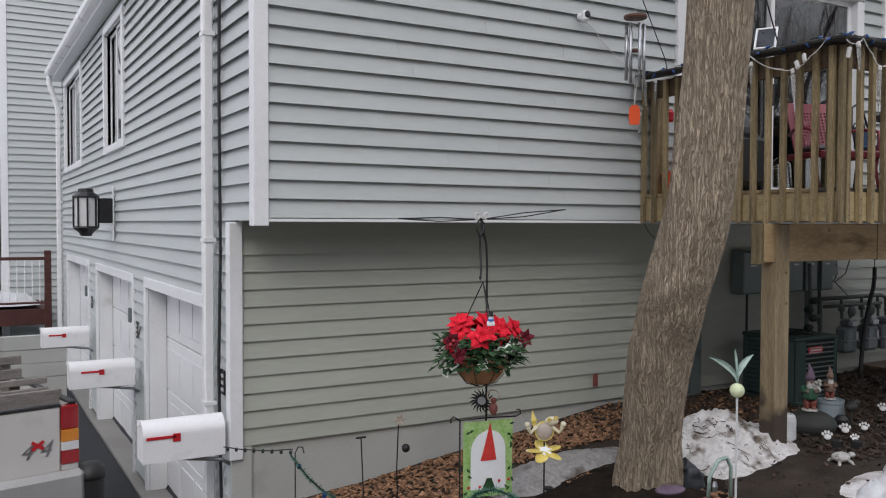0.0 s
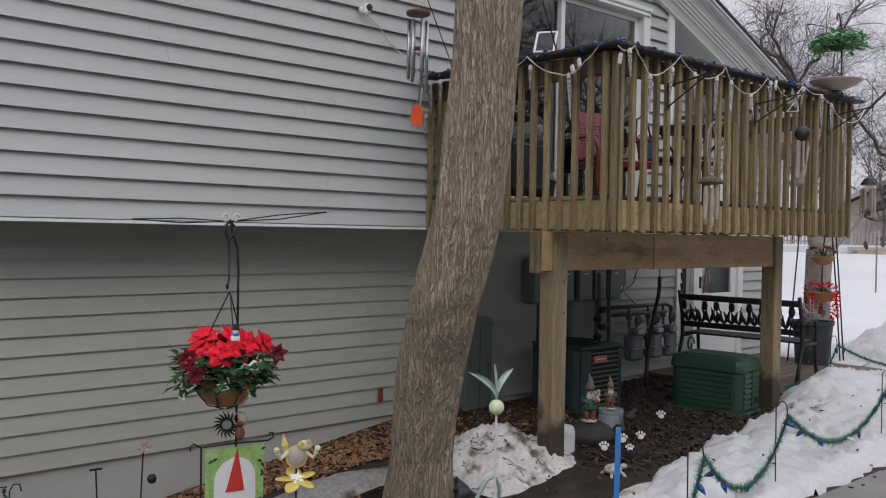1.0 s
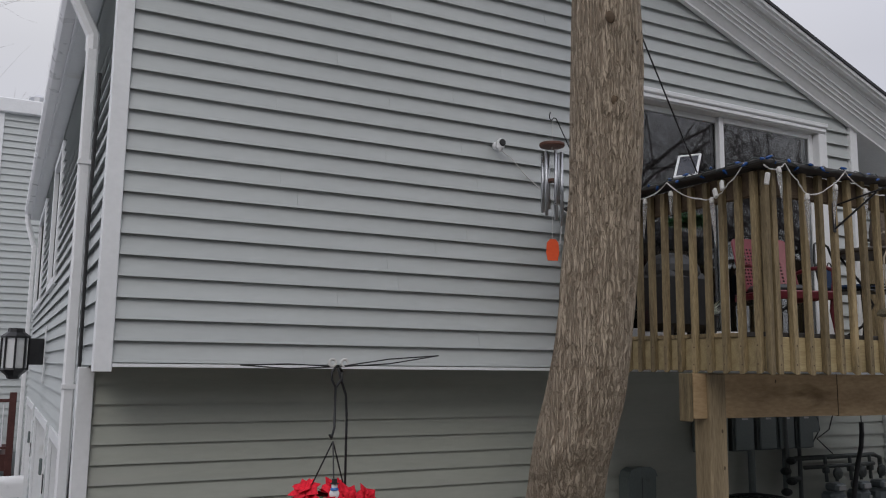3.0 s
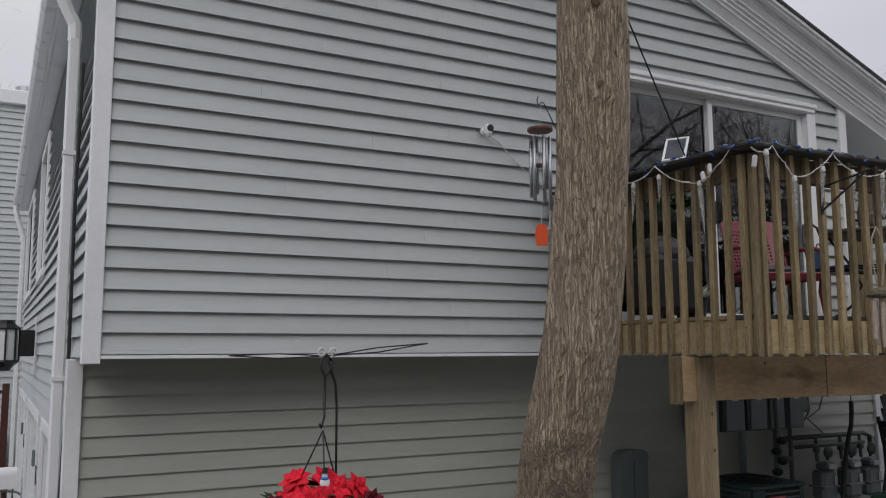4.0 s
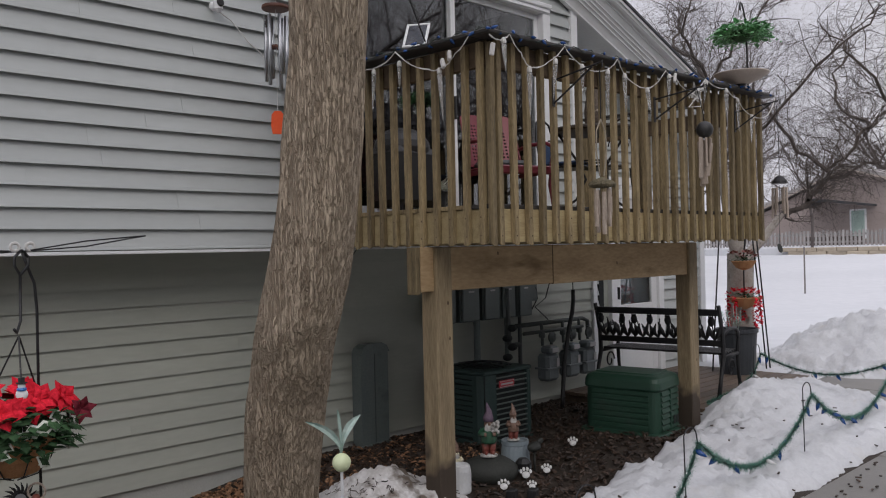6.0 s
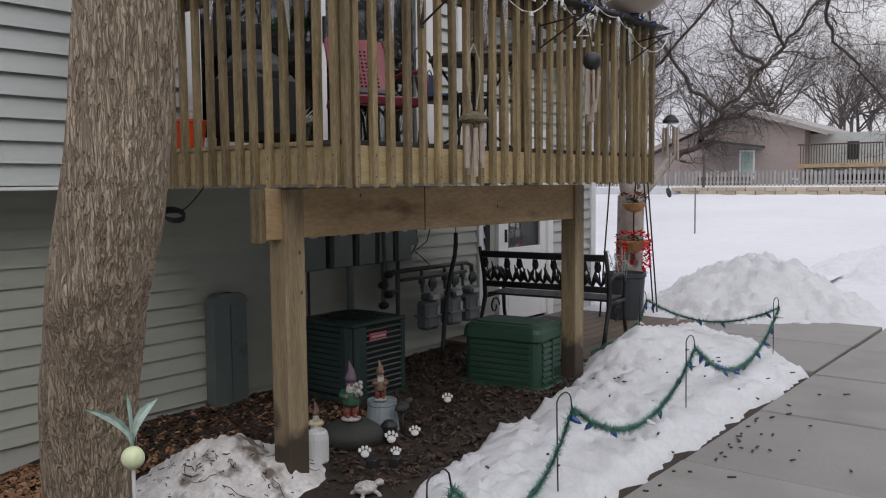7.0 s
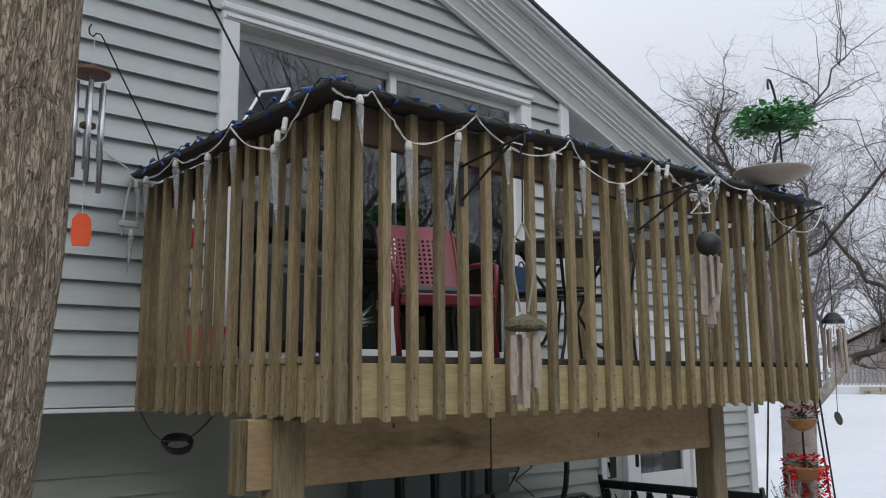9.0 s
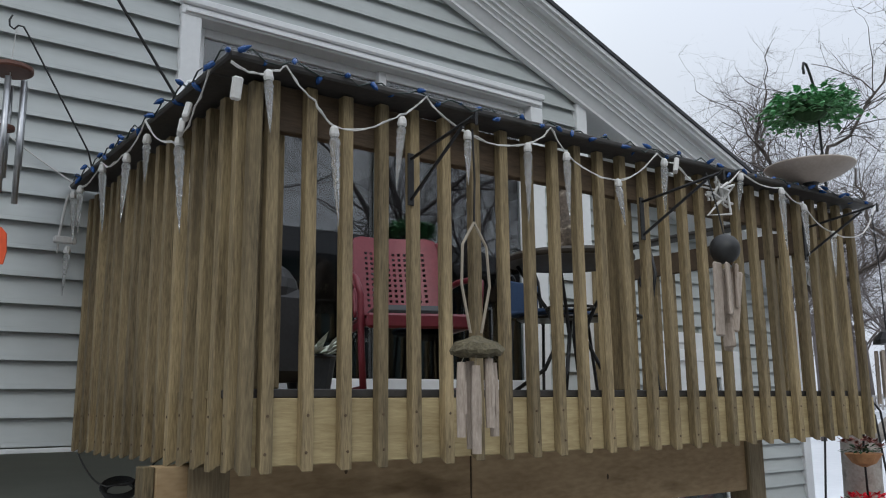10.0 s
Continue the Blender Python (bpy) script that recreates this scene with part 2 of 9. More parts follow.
PETAL = material("red_petal", (0.42, 0.008, 0.018), (0.74, 0.028, 0.052), 0.85, spec=0.12, scale=20, fine=80, bump=0.1, vary=0.35, island=True)
LEAF = material("dark_leaf", (0.014, 0.04, 0.016), (0.045, 0.095, 0.04), 0.75, spec=0.2, scale=16, fine=60, bump=0.15, vary=0.4, island=True)
LEAF_EDGE = material("variegated_leaf", (0.50, 0.53, 0.46), (0.72, 0.73, 0.68), 0.7, spec=0.2, scale=24, fine=60, bump=0.1, vary=0.25, island=True, stain=(0.30, 0.36, 0.26), stain_scale=30, stain_at=0.56)
FERN = material("artificial_fern", (0.07, 0.24, 0.08), (0.22, 0.50, 0.24), 0.5, scale=12, fine=60, bump=0.1, vary=0.4, island=True)
GARLAND = material("garland_needles", (0.024, 0.10, 0.072), (0.09, 0.25, 0.185), 0.5, scale=30, fine=90, bump=0.0, vary=0.5, island=True)
STONE = material("dark_stone", (0.018, 0.020, 0.018), (0.045, 0.048, 0.042), 0.75, scale=6, fine=60, bump=0.5)
POT_WHITE = material("white_plastic_pot", (0.55, 0.56, 0.57), (0.66, 0.67, 0.68), 0.5, scale=5, bump=0.04)
POT_BLUE = material("blue_grey_pot", (0.22, 0.27, 0.30), (0.29, 0.34, 0.37), 0.55, scale=5, bump=0.05)
POT_DARK = material("charcoal_planter", (0.025, 0.03, 0.036), (0.045, 0.05, 0.058), 0.55, scale=5, bump=0.05)
PURPLE = material("purple_felt", (0.08, 0.05, 0.085), (0.17, 0.12, 0.165), 0.7, scale=12, fine=90, bump=0.2)
BURGUNDY = material("burgundy_leaf", (0.07, 0.006, 0.012), (0.20, 0.02, 0.035), 0.75, spec=0.2, scale=20, fine=60, bump=0.1, vary=0.3, island=True)
GNOME_GREEN = material("green_glaze", (0.014, 0.062, 0.033), (0.035, 0.115, 0.065), 0.4, scale=30, bump=0.05, stain=(0.12, 0.11, 0.09), stain_scale=25, stain_at=0.6)
GNOME_RED = material("faded_red_glaze", (0.15, 0.036, 0.028), (0.27, 0.08, 0.06), 0.5, scale=30, bump=0.05, stain=(0.13, 0.09, 0.07), stain_scale=25, stain_at=0.56)
GNOME_SKIN = material("tan_glaze", (0.14, 0.078, 0.054), (0.27, 0.175, 0.135), 0.5, scale=30, bump=0.05, stain=(0.09, 0.052, 0.036), stain_scale=24, stain_at=0.56)
PAW_WHITE = material("white_painted_stone", (0.58, 0.58, 0.57), (0.70, 0.70, 0.69), 0.6, bump=0.1)
YELLOW = material("yellow_painted_metal", (0.62, 0.46, 0.05), (0.74, 0.62, 0.22), 0.45, scale=14, bump=0.05, stain=(0.80, 0.78, 0.66), stain_scale=12, stain_at=0.55)
CREAM = material("cream_paint", (0.66, 0.60, 0.42), (0.74, 0.70, 0.55), 0.5, scale=10, bump=0.05)
# unseen ground behind the walk, made dark and patchy to control bounced light
UNSEEN_GROUND = material("unseen_patchy_ground", (0.085, 0.075, 0.045), (0.16, 0.14, 0.09), 0.9, scale=1.5, fine=30, bump=0.6, stain=(0.72, 0.73, 0.75), stain_scale=0.35, stain_at=0.50)
BEARD = material("grey_white_glaze", (0.32, 0.31, 0.295), (0.55, 0.54, 0.515), 0.5, scale=40, fine=120, bump=0.1, stain=(0.16, 0.13, 0.11), stain_scale=30, stain_at=0.56)
GLOW_GREEN = material("pale_green_resin", (0.55, 0.62, 0.36), (0.66, 0.72, 0.48), 0.35, scale=8, bump=0.03)
PATINA = material("verdigris_metal", (0.24, 0.36, 0.32), (0.48, 0.58, 0.53), 0.5, 0.2, scale=12, fine=60, bump=0.1)
BLUE_STAKE = material("blue_plastic", (0.02, 0.16, 0.50), (0.04, 0.22, 0.60), 0.4, bump=0.0)
TRUCK_PAINT = material("pewter_car_paint", (0.58, 0.565, 0.54), (0.63, 0.615, 0.59), 0.3, 0.0, scale=3, fine=300, bump=0.0, coat=0.6, stain=(0.50, 0.485, 0.46), stain_scale=2, stain_at=0.62)
BUMPER = material("dull_bumper", (0.40, 0.395, 0.385), (0.50, 0.49, 0.48), 0.4, 0.3, scale=4, bump=0.03)
TYRE = material("tyre_rubber", (0.012, 0.012, 0.013), (0.025, 0.025, 0.026), 0.85, scale=10, bump=0.2)
LAMP_RED = material("red_lens", (0.26, 0.006, 0.010), (0.36, 0.010, 0.016), 0.12, bump=0.0, coat=0.5)
LAMP_AMBER = material("amber_lens", (0.62, 0.20, 0.02), (0.7, 0.26, 0.03), 0.12, bump=0.0, coat=0.5)
LAMP_CLEAR = material("clear_lens", (0.62, 0.62, 0.62), (0.72, 0.72, 0.72), 0.12, bump=0.0, coat=0.5)
GREY_BOARD = material("grey_weathered_board", (0.15, 0.135, 0.125), (0.28, 0.255, 0.235), 0.85, scale=5, stretch=(0.7, 5, 5), fine=30, bump=0.3, vary=0.15)
RED_STAIN = material("oxblood_stained_wood", (0.055, 0.016, 0.013), (0.10, 0.032, 0.026), 0.6, scale=5, fine=40, bump=0.2)
FAR_SIDING = material("taupe_siding", (0.32, 0.265, 0.245), (0.36, 0.30, 0.278), 0.7, scale=0.6, fine=5, bump=0.05, stretch=(1, 1, 6))
SHINGLE = material("dark_shingle", (0.03, 0.031, 0.035), (0.075, 0.076, 0.082), 0.9, scale=6, fine=60, bump=0.4)
BLOCK = material("tan_wall_block", (0.40, 0.34, 0.26), (0.52, 0.45, 0.36), 0.9, scale=4, fine=40, bump=0.3, vary=0.15)
FENCE_GREY = material("grey_picket", (0.28, 0.265, 0.255), (0.40, 0.385, 0.375), 0.85, scale=4, fine=30, bump=0.1, vary=0.15, island=True)
TEAL_WALL = material("teal_grey_siding", (0.040, 0.062, 0.062), (0.055, 0.080, 0.079), 0.8, scale=2, stretch=(1, 1, 8), fine=12, bump=0.1)
# the darkness of the unlit room is put into this near-black colour
ROOM = material("darkened_room_wall", (0.030, 0.029, 0.028), (0.045, 0.042, 0.04), 0.9, scale=2, bump=0.05)
FABRIC_WHITE = material("white_flag_cloth", (0.78, 0.80, 0.82), (0.85, 0.86, 0.88), 0.8, scale=40, fine=200, bump=0.05)
FLAG_GREEN = material("lime_flag_border", (0.20, 0.42, 0.08), (0.48, 0.64, 0.30), 0.8, scale=18, fine=60, bump=0.05)
FLAG_RED = material("red_flag_print", (0.58, 0.03, 0.025), (0.66, 0.05, 0.04), 0.8, bump=0.0)
DISH = material("warm_grey_dish", (0.40, 0.335, 0.285), (0.50, 0.43, 0.375), 0.5, scale=5, bump=0.05)
RUBBER_MAT = material("dark_door_mat", (0.02, 0.02, 0.021), (0.04, 0.04, 0.042), 0.9, scale=60, fine=200, bump=0.4)
SCREEN = material("dark_solar_cells", (0.012, 0.015, 0.022), (0.03, 0.034, 0.045), 0.10, bump=0.0)


def bark_material():
    m = material("furrowed_bark", (0.40, 0.325, 0.245), (0.53, 0.44, 0.338), 0.92, scale=5, stretch=(1, 1, 0.3), fine=110, bump=0.3,
                 stain=(0.43, 0.385, 0.32), stain_scale=1.6, stain_at=0.66)
    n, l = m.node_tree.nodes, m.node_tree.links
    bsdf = n["Principled BSDF"]
    tc = n.new("ShaderNodeTexCoord")

    def ridges(scale, flat, deep, twist):
        """Long furrows: the zero lines of a noise drawn out along the trunk."""
        mp = n.new("ShaderNodeMapping")
        mp.inputs["Scale"].default_value = (1, 1, flat)
        l.new(tc.outputs["Object"], mp.inputs[0])
        t = n.new("ShaderNodeTexNoise")
        t.inputs["Scale"].default_value, t.inputs["Detail"].default_value = scale, 2.5
        t.inputs["Distortion"].default_value = twist
        l.new(mp.outputs[0], t.inputs["Vector"])
        a = n.new("ShaderNodeMath")
        a.operation = "SUBTRACT"
        a.inputs[1].default_value = 0.5
        l.new(t.outputs[0], a.inputs[0])
        b = n.new("ShaderNodeMath")
        b.operation = "ABSOLUTE"
        l.new(a.outputs[0], b.inputs[0])
        c = n.new("ShaderNodeMapRange")
        c.inputs[2].default_value = deep
        l.new(b.outputs[0], c.inputs[0])
        return c.outputs[0]

    both = n.new("ShaderNodeMath")
    both.operation = "MULTIPLY"
    l.new(ridges(48, 0.07, 0.07, 0.5), both.inputs[0])
    rest = n.new("ShaderNodeMapRange")
    rest.inputs[3].default_value = 0.6
    l.new(ridges(130, 0.12, 0.06, 0.4), rest.inputs[0])
    l.new(rest.outputs[0], both.inputs[1])
    old = bsdf.inputs["Base Color"].links[0].from_socket
    mx = n.new("ShaderNodeMixRGB")
    mx.blend_type = "MULTIPLY"
    mx.inputs[0].default_value = 1.0
    dk = n.new("ShaderNodeMixRGB")
    dk.inputs[1].default_value, dk.inputs[2].default_value = (0.66, 0.615, 0.57, 1), (1.0, 0.985, 0.96, 1)
    l.new(both.outputs[0], dk.inputs[0])
    l.new(old, mx.inputs[1])
    l.new(dk.outputs[0], mx.inputs[2])
    l.new(mx.outputs[0], bsdf.inputs["Base Color"])
    bp = n.new("ShaderNodeBump")
    bp.inputs["Strength"].default_value, bp.inputs["Distance"].default_value = 1.0, 0.016
    l.new(both.outputs[0], bp.inputs["Height"])
    l.new(bsdf.inputs["Normal"].links[0].from_socket, bp.inputs["Normal"])
    l.new(bp.outputs[0], bsdf.inputs["Normal"])
    return m


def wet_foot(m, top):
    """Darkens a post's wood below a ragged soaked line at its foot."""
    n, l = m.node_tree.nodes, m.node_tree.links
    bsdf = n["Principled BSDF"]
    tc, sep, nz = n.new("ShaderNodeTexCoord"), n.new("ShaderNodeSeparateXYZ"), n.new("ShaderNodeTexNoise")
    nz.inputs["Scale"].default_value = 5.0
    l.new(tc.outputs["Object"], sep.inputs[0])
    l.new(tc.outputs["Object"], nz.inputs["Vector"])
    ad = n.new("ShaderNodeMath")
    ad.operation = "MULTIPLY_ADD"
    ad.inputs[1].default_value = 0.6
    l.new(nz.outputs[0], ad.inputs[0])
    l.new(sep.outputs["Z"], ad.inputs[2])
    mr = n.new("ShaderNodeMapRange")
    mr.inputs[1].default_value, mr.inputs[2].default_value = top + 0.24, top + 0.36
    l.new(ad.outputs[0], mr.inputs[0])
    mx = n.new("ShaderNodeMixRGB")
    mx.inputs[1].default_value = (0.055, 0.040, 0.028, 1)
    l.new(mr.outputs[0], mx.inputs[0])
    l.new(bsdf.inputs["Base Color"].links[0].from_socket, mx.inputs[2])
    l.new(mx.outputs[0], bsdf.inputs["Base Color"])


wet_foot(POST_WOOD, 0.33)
BARK = bark_material()


def glass_material(name, tint=(0.9, 0.93, 0.93)):
    m = bpy.data.materials.new(name)
    m.use_nodes = True
    b = m.node_tree.nodes["Principled BSDF"]
    b.inputs["Base Color"].default_value = (*tint, 1)
    b.inputs["Roughness"].default_value = 0.0
    b.inputs["IOR"].default_value = 1.85
    b.inputs["Transmission Weight"].default_value = 1.0
    return m


GLASS = glass_material("window_glass", (0.62, 0.66, 0.68))
LAMP_GLASS = glass_material("lantern_glass")


# ---------------------------------------------------------------- mesh helpers
class Shape:
    """Vertices and faces of one mesh, added to piece by piece."""

    def __init__(self):
        self.v, self.f = [], []

    def add(self, verts, faces):
        k = len(self.v)
        self.v += [tuple(p) for p in verts]
        self.f += [tuple(i + k for i in q) for q in faces]
        return self

    def box(self, x0, x1, y0, y1, z0, z1, c=0.0, m=None):
        """A box, with chamfered edges where c is given, placed by m."""
        if c <= 0:
            vs = [(x, y, z) for x in (x0, x1) for y in (y0, y1) for z in (z0, z1)]
            fs = [(0, 1, 3, 2), (4, 6, 7, 5), (0, 4, 5, 1), (2, 3, 7, 6), (0, 2, 6, 4), (1, 5, 7, 3)]
        else:
            c = min(c, (x1 - x0) * 0.45, (y1 - y0) * 0.45, (z1 - z0) * 0.45)
            vs, idx = [], {}
            for i, (x, sx) in enumerate(((x0, 1), (x1, -1))):
                for j, (y, sy) in enumerate(((y0, 1), (y1, -1))):
                    for k, (z, sz) in enumerate(((z0, 1), (z1, -1))):
                        idx[i, j, k] = len(vs)
                        vs += [(x, y + sy * c, z + sz * c), (x + sx * c, y, z + sz * c), (x + sx * c, y + sy * c, z)]
            g = lambda i, j, k, a: idx[i, j, k] + a
            fs = []
            for s in (0, 1):
                q = [g(s, 0, 0, 0), g(s, 0, 1, 0), g(s, 1, 1, 0), g(s, 1, 0, 0)]
                fs.append(q if s == 0 else q[::-1])
                q = [g(0, s, 0, 1), g(1, s, 0, 1), g(1, s, 1, 1), g(0, s, 1, 1)]
                fs.append(q if s == 0 else q[::-1])
                q = [g(0, 0, s, 2), g(0, 1, s, 2), g(1, 1, s, 2), g(1, 0, s, 2)]
                fs.append(q if s == 0 else q[::-1])
            for a in (0, 1):
                for b in (0, 1):
                    fs.append((g(0, a, b, 1), g(1, a, b, 1), g(1, a, b, 2), g(0, a, b, 2))[::1 if a != b else -1])
                    fs.append((g(a, 0, b, 0), g(a, 1, b, 0), g(a, 1, b, 2), g(a, 0, b, 2))[::1 if a == b else -1])
                    fs.append((g(a, b, 0, 0), g(a, b, 1, 0), g(a, b, 1, 1), g(a, b, 0, 1))[::1 if a != b else -1])
                    for k in (0, 1):
                        q = (g(a, b, k, 0), g(a, b, k, 1), g(a, b, k, 2))
                        fs.append(q if (a + b + k) % 2 == 0 else q[::-1])
        if m is not None:
            vs = [m @ Vector(p) for p in vs]
        return self.add(vs, fs)

    def tube(self, pts, r, n=6, close=True, loop=False):
        """A tube along points; r is one radius or one for each point."""
        pts = [Vector(p) for p in pts]
        rs = [r] * len(pts) if isinstance(r, (int, float)) else list(r)
        k = len(self.v)
        up = None
        last = len(pts) - 1
        for i, p in enumerate(pts):
            d = (pts[(i + 1) % len(pts)] - pts[i - 1]) if loop else (pts[min(i + 1, last)] - pts[max(i - 1, 0)])
            d = d.normalized() if d.length > 1e-9 else Vector((0, 0, 1))
            if up is None:
                up = Vector((1, 0, 0)) if abs(d.x) < 0.8 else Vector((0, 1, 0))
            a = (up - d * up.dot(d))
            a = a.normalized() if a.length > 1e-6 else d.orthogonal().normalized()
            up = a
            b = d.cross(a)
            for j in range(n):
                t = 2 * math.pi * j / n
                q = p + (a * math.cos(t) + b * math.sin(t)) * rs[i]
                self.v.append((q.x, q.y, q.z))
        rings = len(pts)
        for i in range(rings if loop else rings - 1):
            i2 = (i + 1) % rings
            for j in range(n):
                j2 = (j + 1) % n
                self.f.append((k + i * n + j, k + i * n + j2, k + i2 * n + j2, k + i2 * n + j))
        if close and not loop:
            self.f.append(tuple(k + j for j in range(n))[::-1])
            self.f.append(tuple(k + (rings - 1) * n + j for j in range(n)))
        return self

    def lathe(self, profile, n=16, at=(0, 0, 0), m=None, squash=1.0):
        """A turned form from (radius, height) pairs."""
        vs, fs = [], []
        for r, z in profile:
            for j in range(n):
                t = 2 * math.pi * j / n
                vs.append(Vector((r * math.cos(t), r * math.sin(t) * squash, z)))
        for i in range(len(profile) - 1):
            for j in range(n):
                j2 = (j + 1) % n
                fs.append((i * n + j, i * n + j2, (i + 1) * n + j2, (i + 1) * n + j))
        fs.append(tuple(range(n))[::-1])
        fs.append(tuple((len(profile) - 1) * n + j for j in range(n)))
        mm = Matrix.Translation(at) @ (m or Matrix())
        return self.add([mm @ p for p in vs], fs)

    def ball(self, at, r, n=10, rings=7, squash=(1, 1, 1), m=None):
        vs, fs = [], []
        for i in range(rings + 1):
            a = math.pi * i / rings
            rr, z = max(1e-4, math.sin(a)) * r, -math.cos(a) * r
            for j in range(n):
                t = 2 * math.pi * j / n
                vs.append(Vector((rr * math.cos(t) * squash[0], rr * math.sin(t) * squash[1], z * squash[2])))
        for i in range(rings):
            for j in range(n):
                j2 = (j + 1) % n
                fs.append((i * n + j, i * n + j2, (i + 1) * n + j2, (i + 1) * n + j))
        mm = Matrix.Translation(at) @ (m or Matrix())
        return self.add([mm @ p for p in vs], fs)

    def prism(self, outline, axis, lo, hi):
        """A flat outline drawn in two axes, pushed from lo to hi along the third."""
        n = len(outline)
        place = {"x": lambda a, b, c: (c, a, b), "y": lambda a, b, c: (a, c, b), "z": lambda a, b, c: (a, b, c)}[axis]
        vs = [place(a, b, lo) for a, b in outline] + [place(a, b, hi) for a, b in outline]
        fs = [tuple(range(n))[::-1], tuple(range(n, 2 * n))] + [(i, (i + 1) % n, n + (i + 1) % n, n + i) for i in range(n)]
        return self.add(vs, fs)

    def leaf(self, at, d, up, length, width, curl=0.15):
        """A pointed leaf of four faces, bent along its length."""
        d, up = Vector(d).normalized(), Vector(up)
        s = d.cross(up)
        s = s.normalized() if s.length > 1e-6 else d.orthogonal().normalized()
        u = s.cross(d)
        p = Vector(at)
        mid, tip = p + d * length * 0.5 + u * curl * length * 0.5, p + d * length - u * curl * length * 0.3
        return self.add([p, mid + s * width / 2 - u * width * 0.12, tip, mid - s * width / 2 - u * width * 0.12, mid],
                        [(0, 1, 4), (1, 2, 4), (2, 3, 4), (3, 0, 4)])

    def mesh(self, name, smooth=False):
        me = bpy.data.meshes.new(name)
        me.from_pydata(self.v, [], self.f)
        bm = bmesh.new()
        bm.from_mesh(me)
        if len(bm.faces) < 60000:
            bmesh.ops.recalc_face_normals(bm, faces=bm.faces)
        bm.to_mesh(me)
        bm.free()
        if smooth:
            me.polygons.foreach_set("use_smooth", [True] * len(me.polygons))
        return me


def part(name, shape, mat, parent=None, label="", smooth=False, m=None):
    """Links a shape (or a mesh made before) as one object under a thing, a part or a piece of the setting."""
    me = shape if isinstance(shape, bpy.types.Mesh) else shape.mesh(name, smooth)
    if not me.materials:
        me.materials.append(mat)
    ob = new(name, me)
    if m is not None:
        ob.matrix_basis = m
    if parent is not None:
        ob.parent = parent
    if label:
        ob["label"] = label
    return ob


def thing(name, label, category, at=(0, 0, 0), rz=0.0, group="", kind=""):
    ob = new(name)
    ob.empty_display_size = 0.1
    ob.matrix_basis = pose(*at, 0, 0, rz)
    return tagged(ob, label, category, group, kind)


def solid(name, shape, mat, label, category, kind="structure", smooth=False, m=None, group=""):
    return tagged(part(name, shape, mat, None, "", smooth, m), label, category, group, kind)


def fbm(x, y, s=1.0, seed=0.0):
    return noise.fractal(Vector((x * s + seed, y * s - seed * 0.7, seed)), 1.0, 2.0, 4)


def sag(a, b, drop, n=10):
    a, b = Vector(a), Vector(b)
    return [a.lerp(b, i / n) - Vector((0, 0, drop * 4 * (i / n) * (1 - i / n))) for i in range(n + 1)]


def smooth_step(a, b, x):
    t = min(1.0, max(0.0, (x - a) / (b - a)))
    return t * t * (3 - 2 * t)


# ---------------------------------------------------------------- ground, snow and paving
def ground_z(x, y):
    slope = -0.14 * max(0.0, 5.0 - max(x, 1.5)) * smooth_step(2.6, 5.2, y)
    edge_x = 0.55 * smooth_step(6.3, 6.55, y)
    drive = (1 - smooth_step(1.35 + edge_x, 1.6 + edge_x, x)) * smooth_step(2.0, 6.6, y)
    far = 0.9 * smooth_step(16, 46, x) + 0.5 * smooth_step(46, 60, x)
    return 0.03 + slope * (1 - drive) - 1.17 * drive + far


def steps(lo, hi, step, outer_lo, outer_hi):
    n = round((hi - lo) / step)
    return list(outer_lo) + [lo + (hi - lo) * i / n for i in range(n + 1)] + list(outer_hi)


GX = steps(-9, 17, 0.2, (-700, -300, -120, -60, -30, -18, -12), (18, 20, 23, 27, 32, 38, 44, 46, 52, 60, 80, 120, 300, 700))
GY = steps(-6, 22, 0.2, (-700, -300, -120, -60, -30, -18, -10), (24, 28, 34, 42, 60, 90, 150, 320, 700))
gs = Shape()
for y in GY:
    for x in GX:
        near = 1 if -9 <= x <= 17 and -6 <= y <= 22 else 0
        gs.v.append((x, y, ground_z(x, y) + near * 0.012 * fbm(x, y, 2.2) - (0.06 if 6.9 < y < 18 and 2 < x < 11.4 else 0)))
nx = len(GX)
for j in range(len(GY) - 1):
    for i in range(nx - 1):
        gs.f.append((j * nx + i, j * nx + i + 1, (j + 1) * nx + i + 1, (j + 1) * nx + i))
ground = solid("ground", gs, SOIL, "wet ground with bare soil, asphalt drive and snow cover beyond", "ground", smooth=True)
ground.data.materials.append(SNOW_FAR)
ground.data.materials.append(ASPHALT)
ground.data.materials.append(UNSEEN_GROUND)
for p in ground.data.polygons:
    c = p.center
    if (c.x < 1.4 or c.x < 2.3 and c.y > 6.5) and c.x > -9 and 2.0 < c.y < 22:
        p.material_index = 2
    elif -60 < c.x < 16 and -60 < c.y < 0:
        p.material_index = 3
    elif not (1.4 < c.x < 11.6 and 2.9 < c.y < 18.5):
        p.material_index = 1


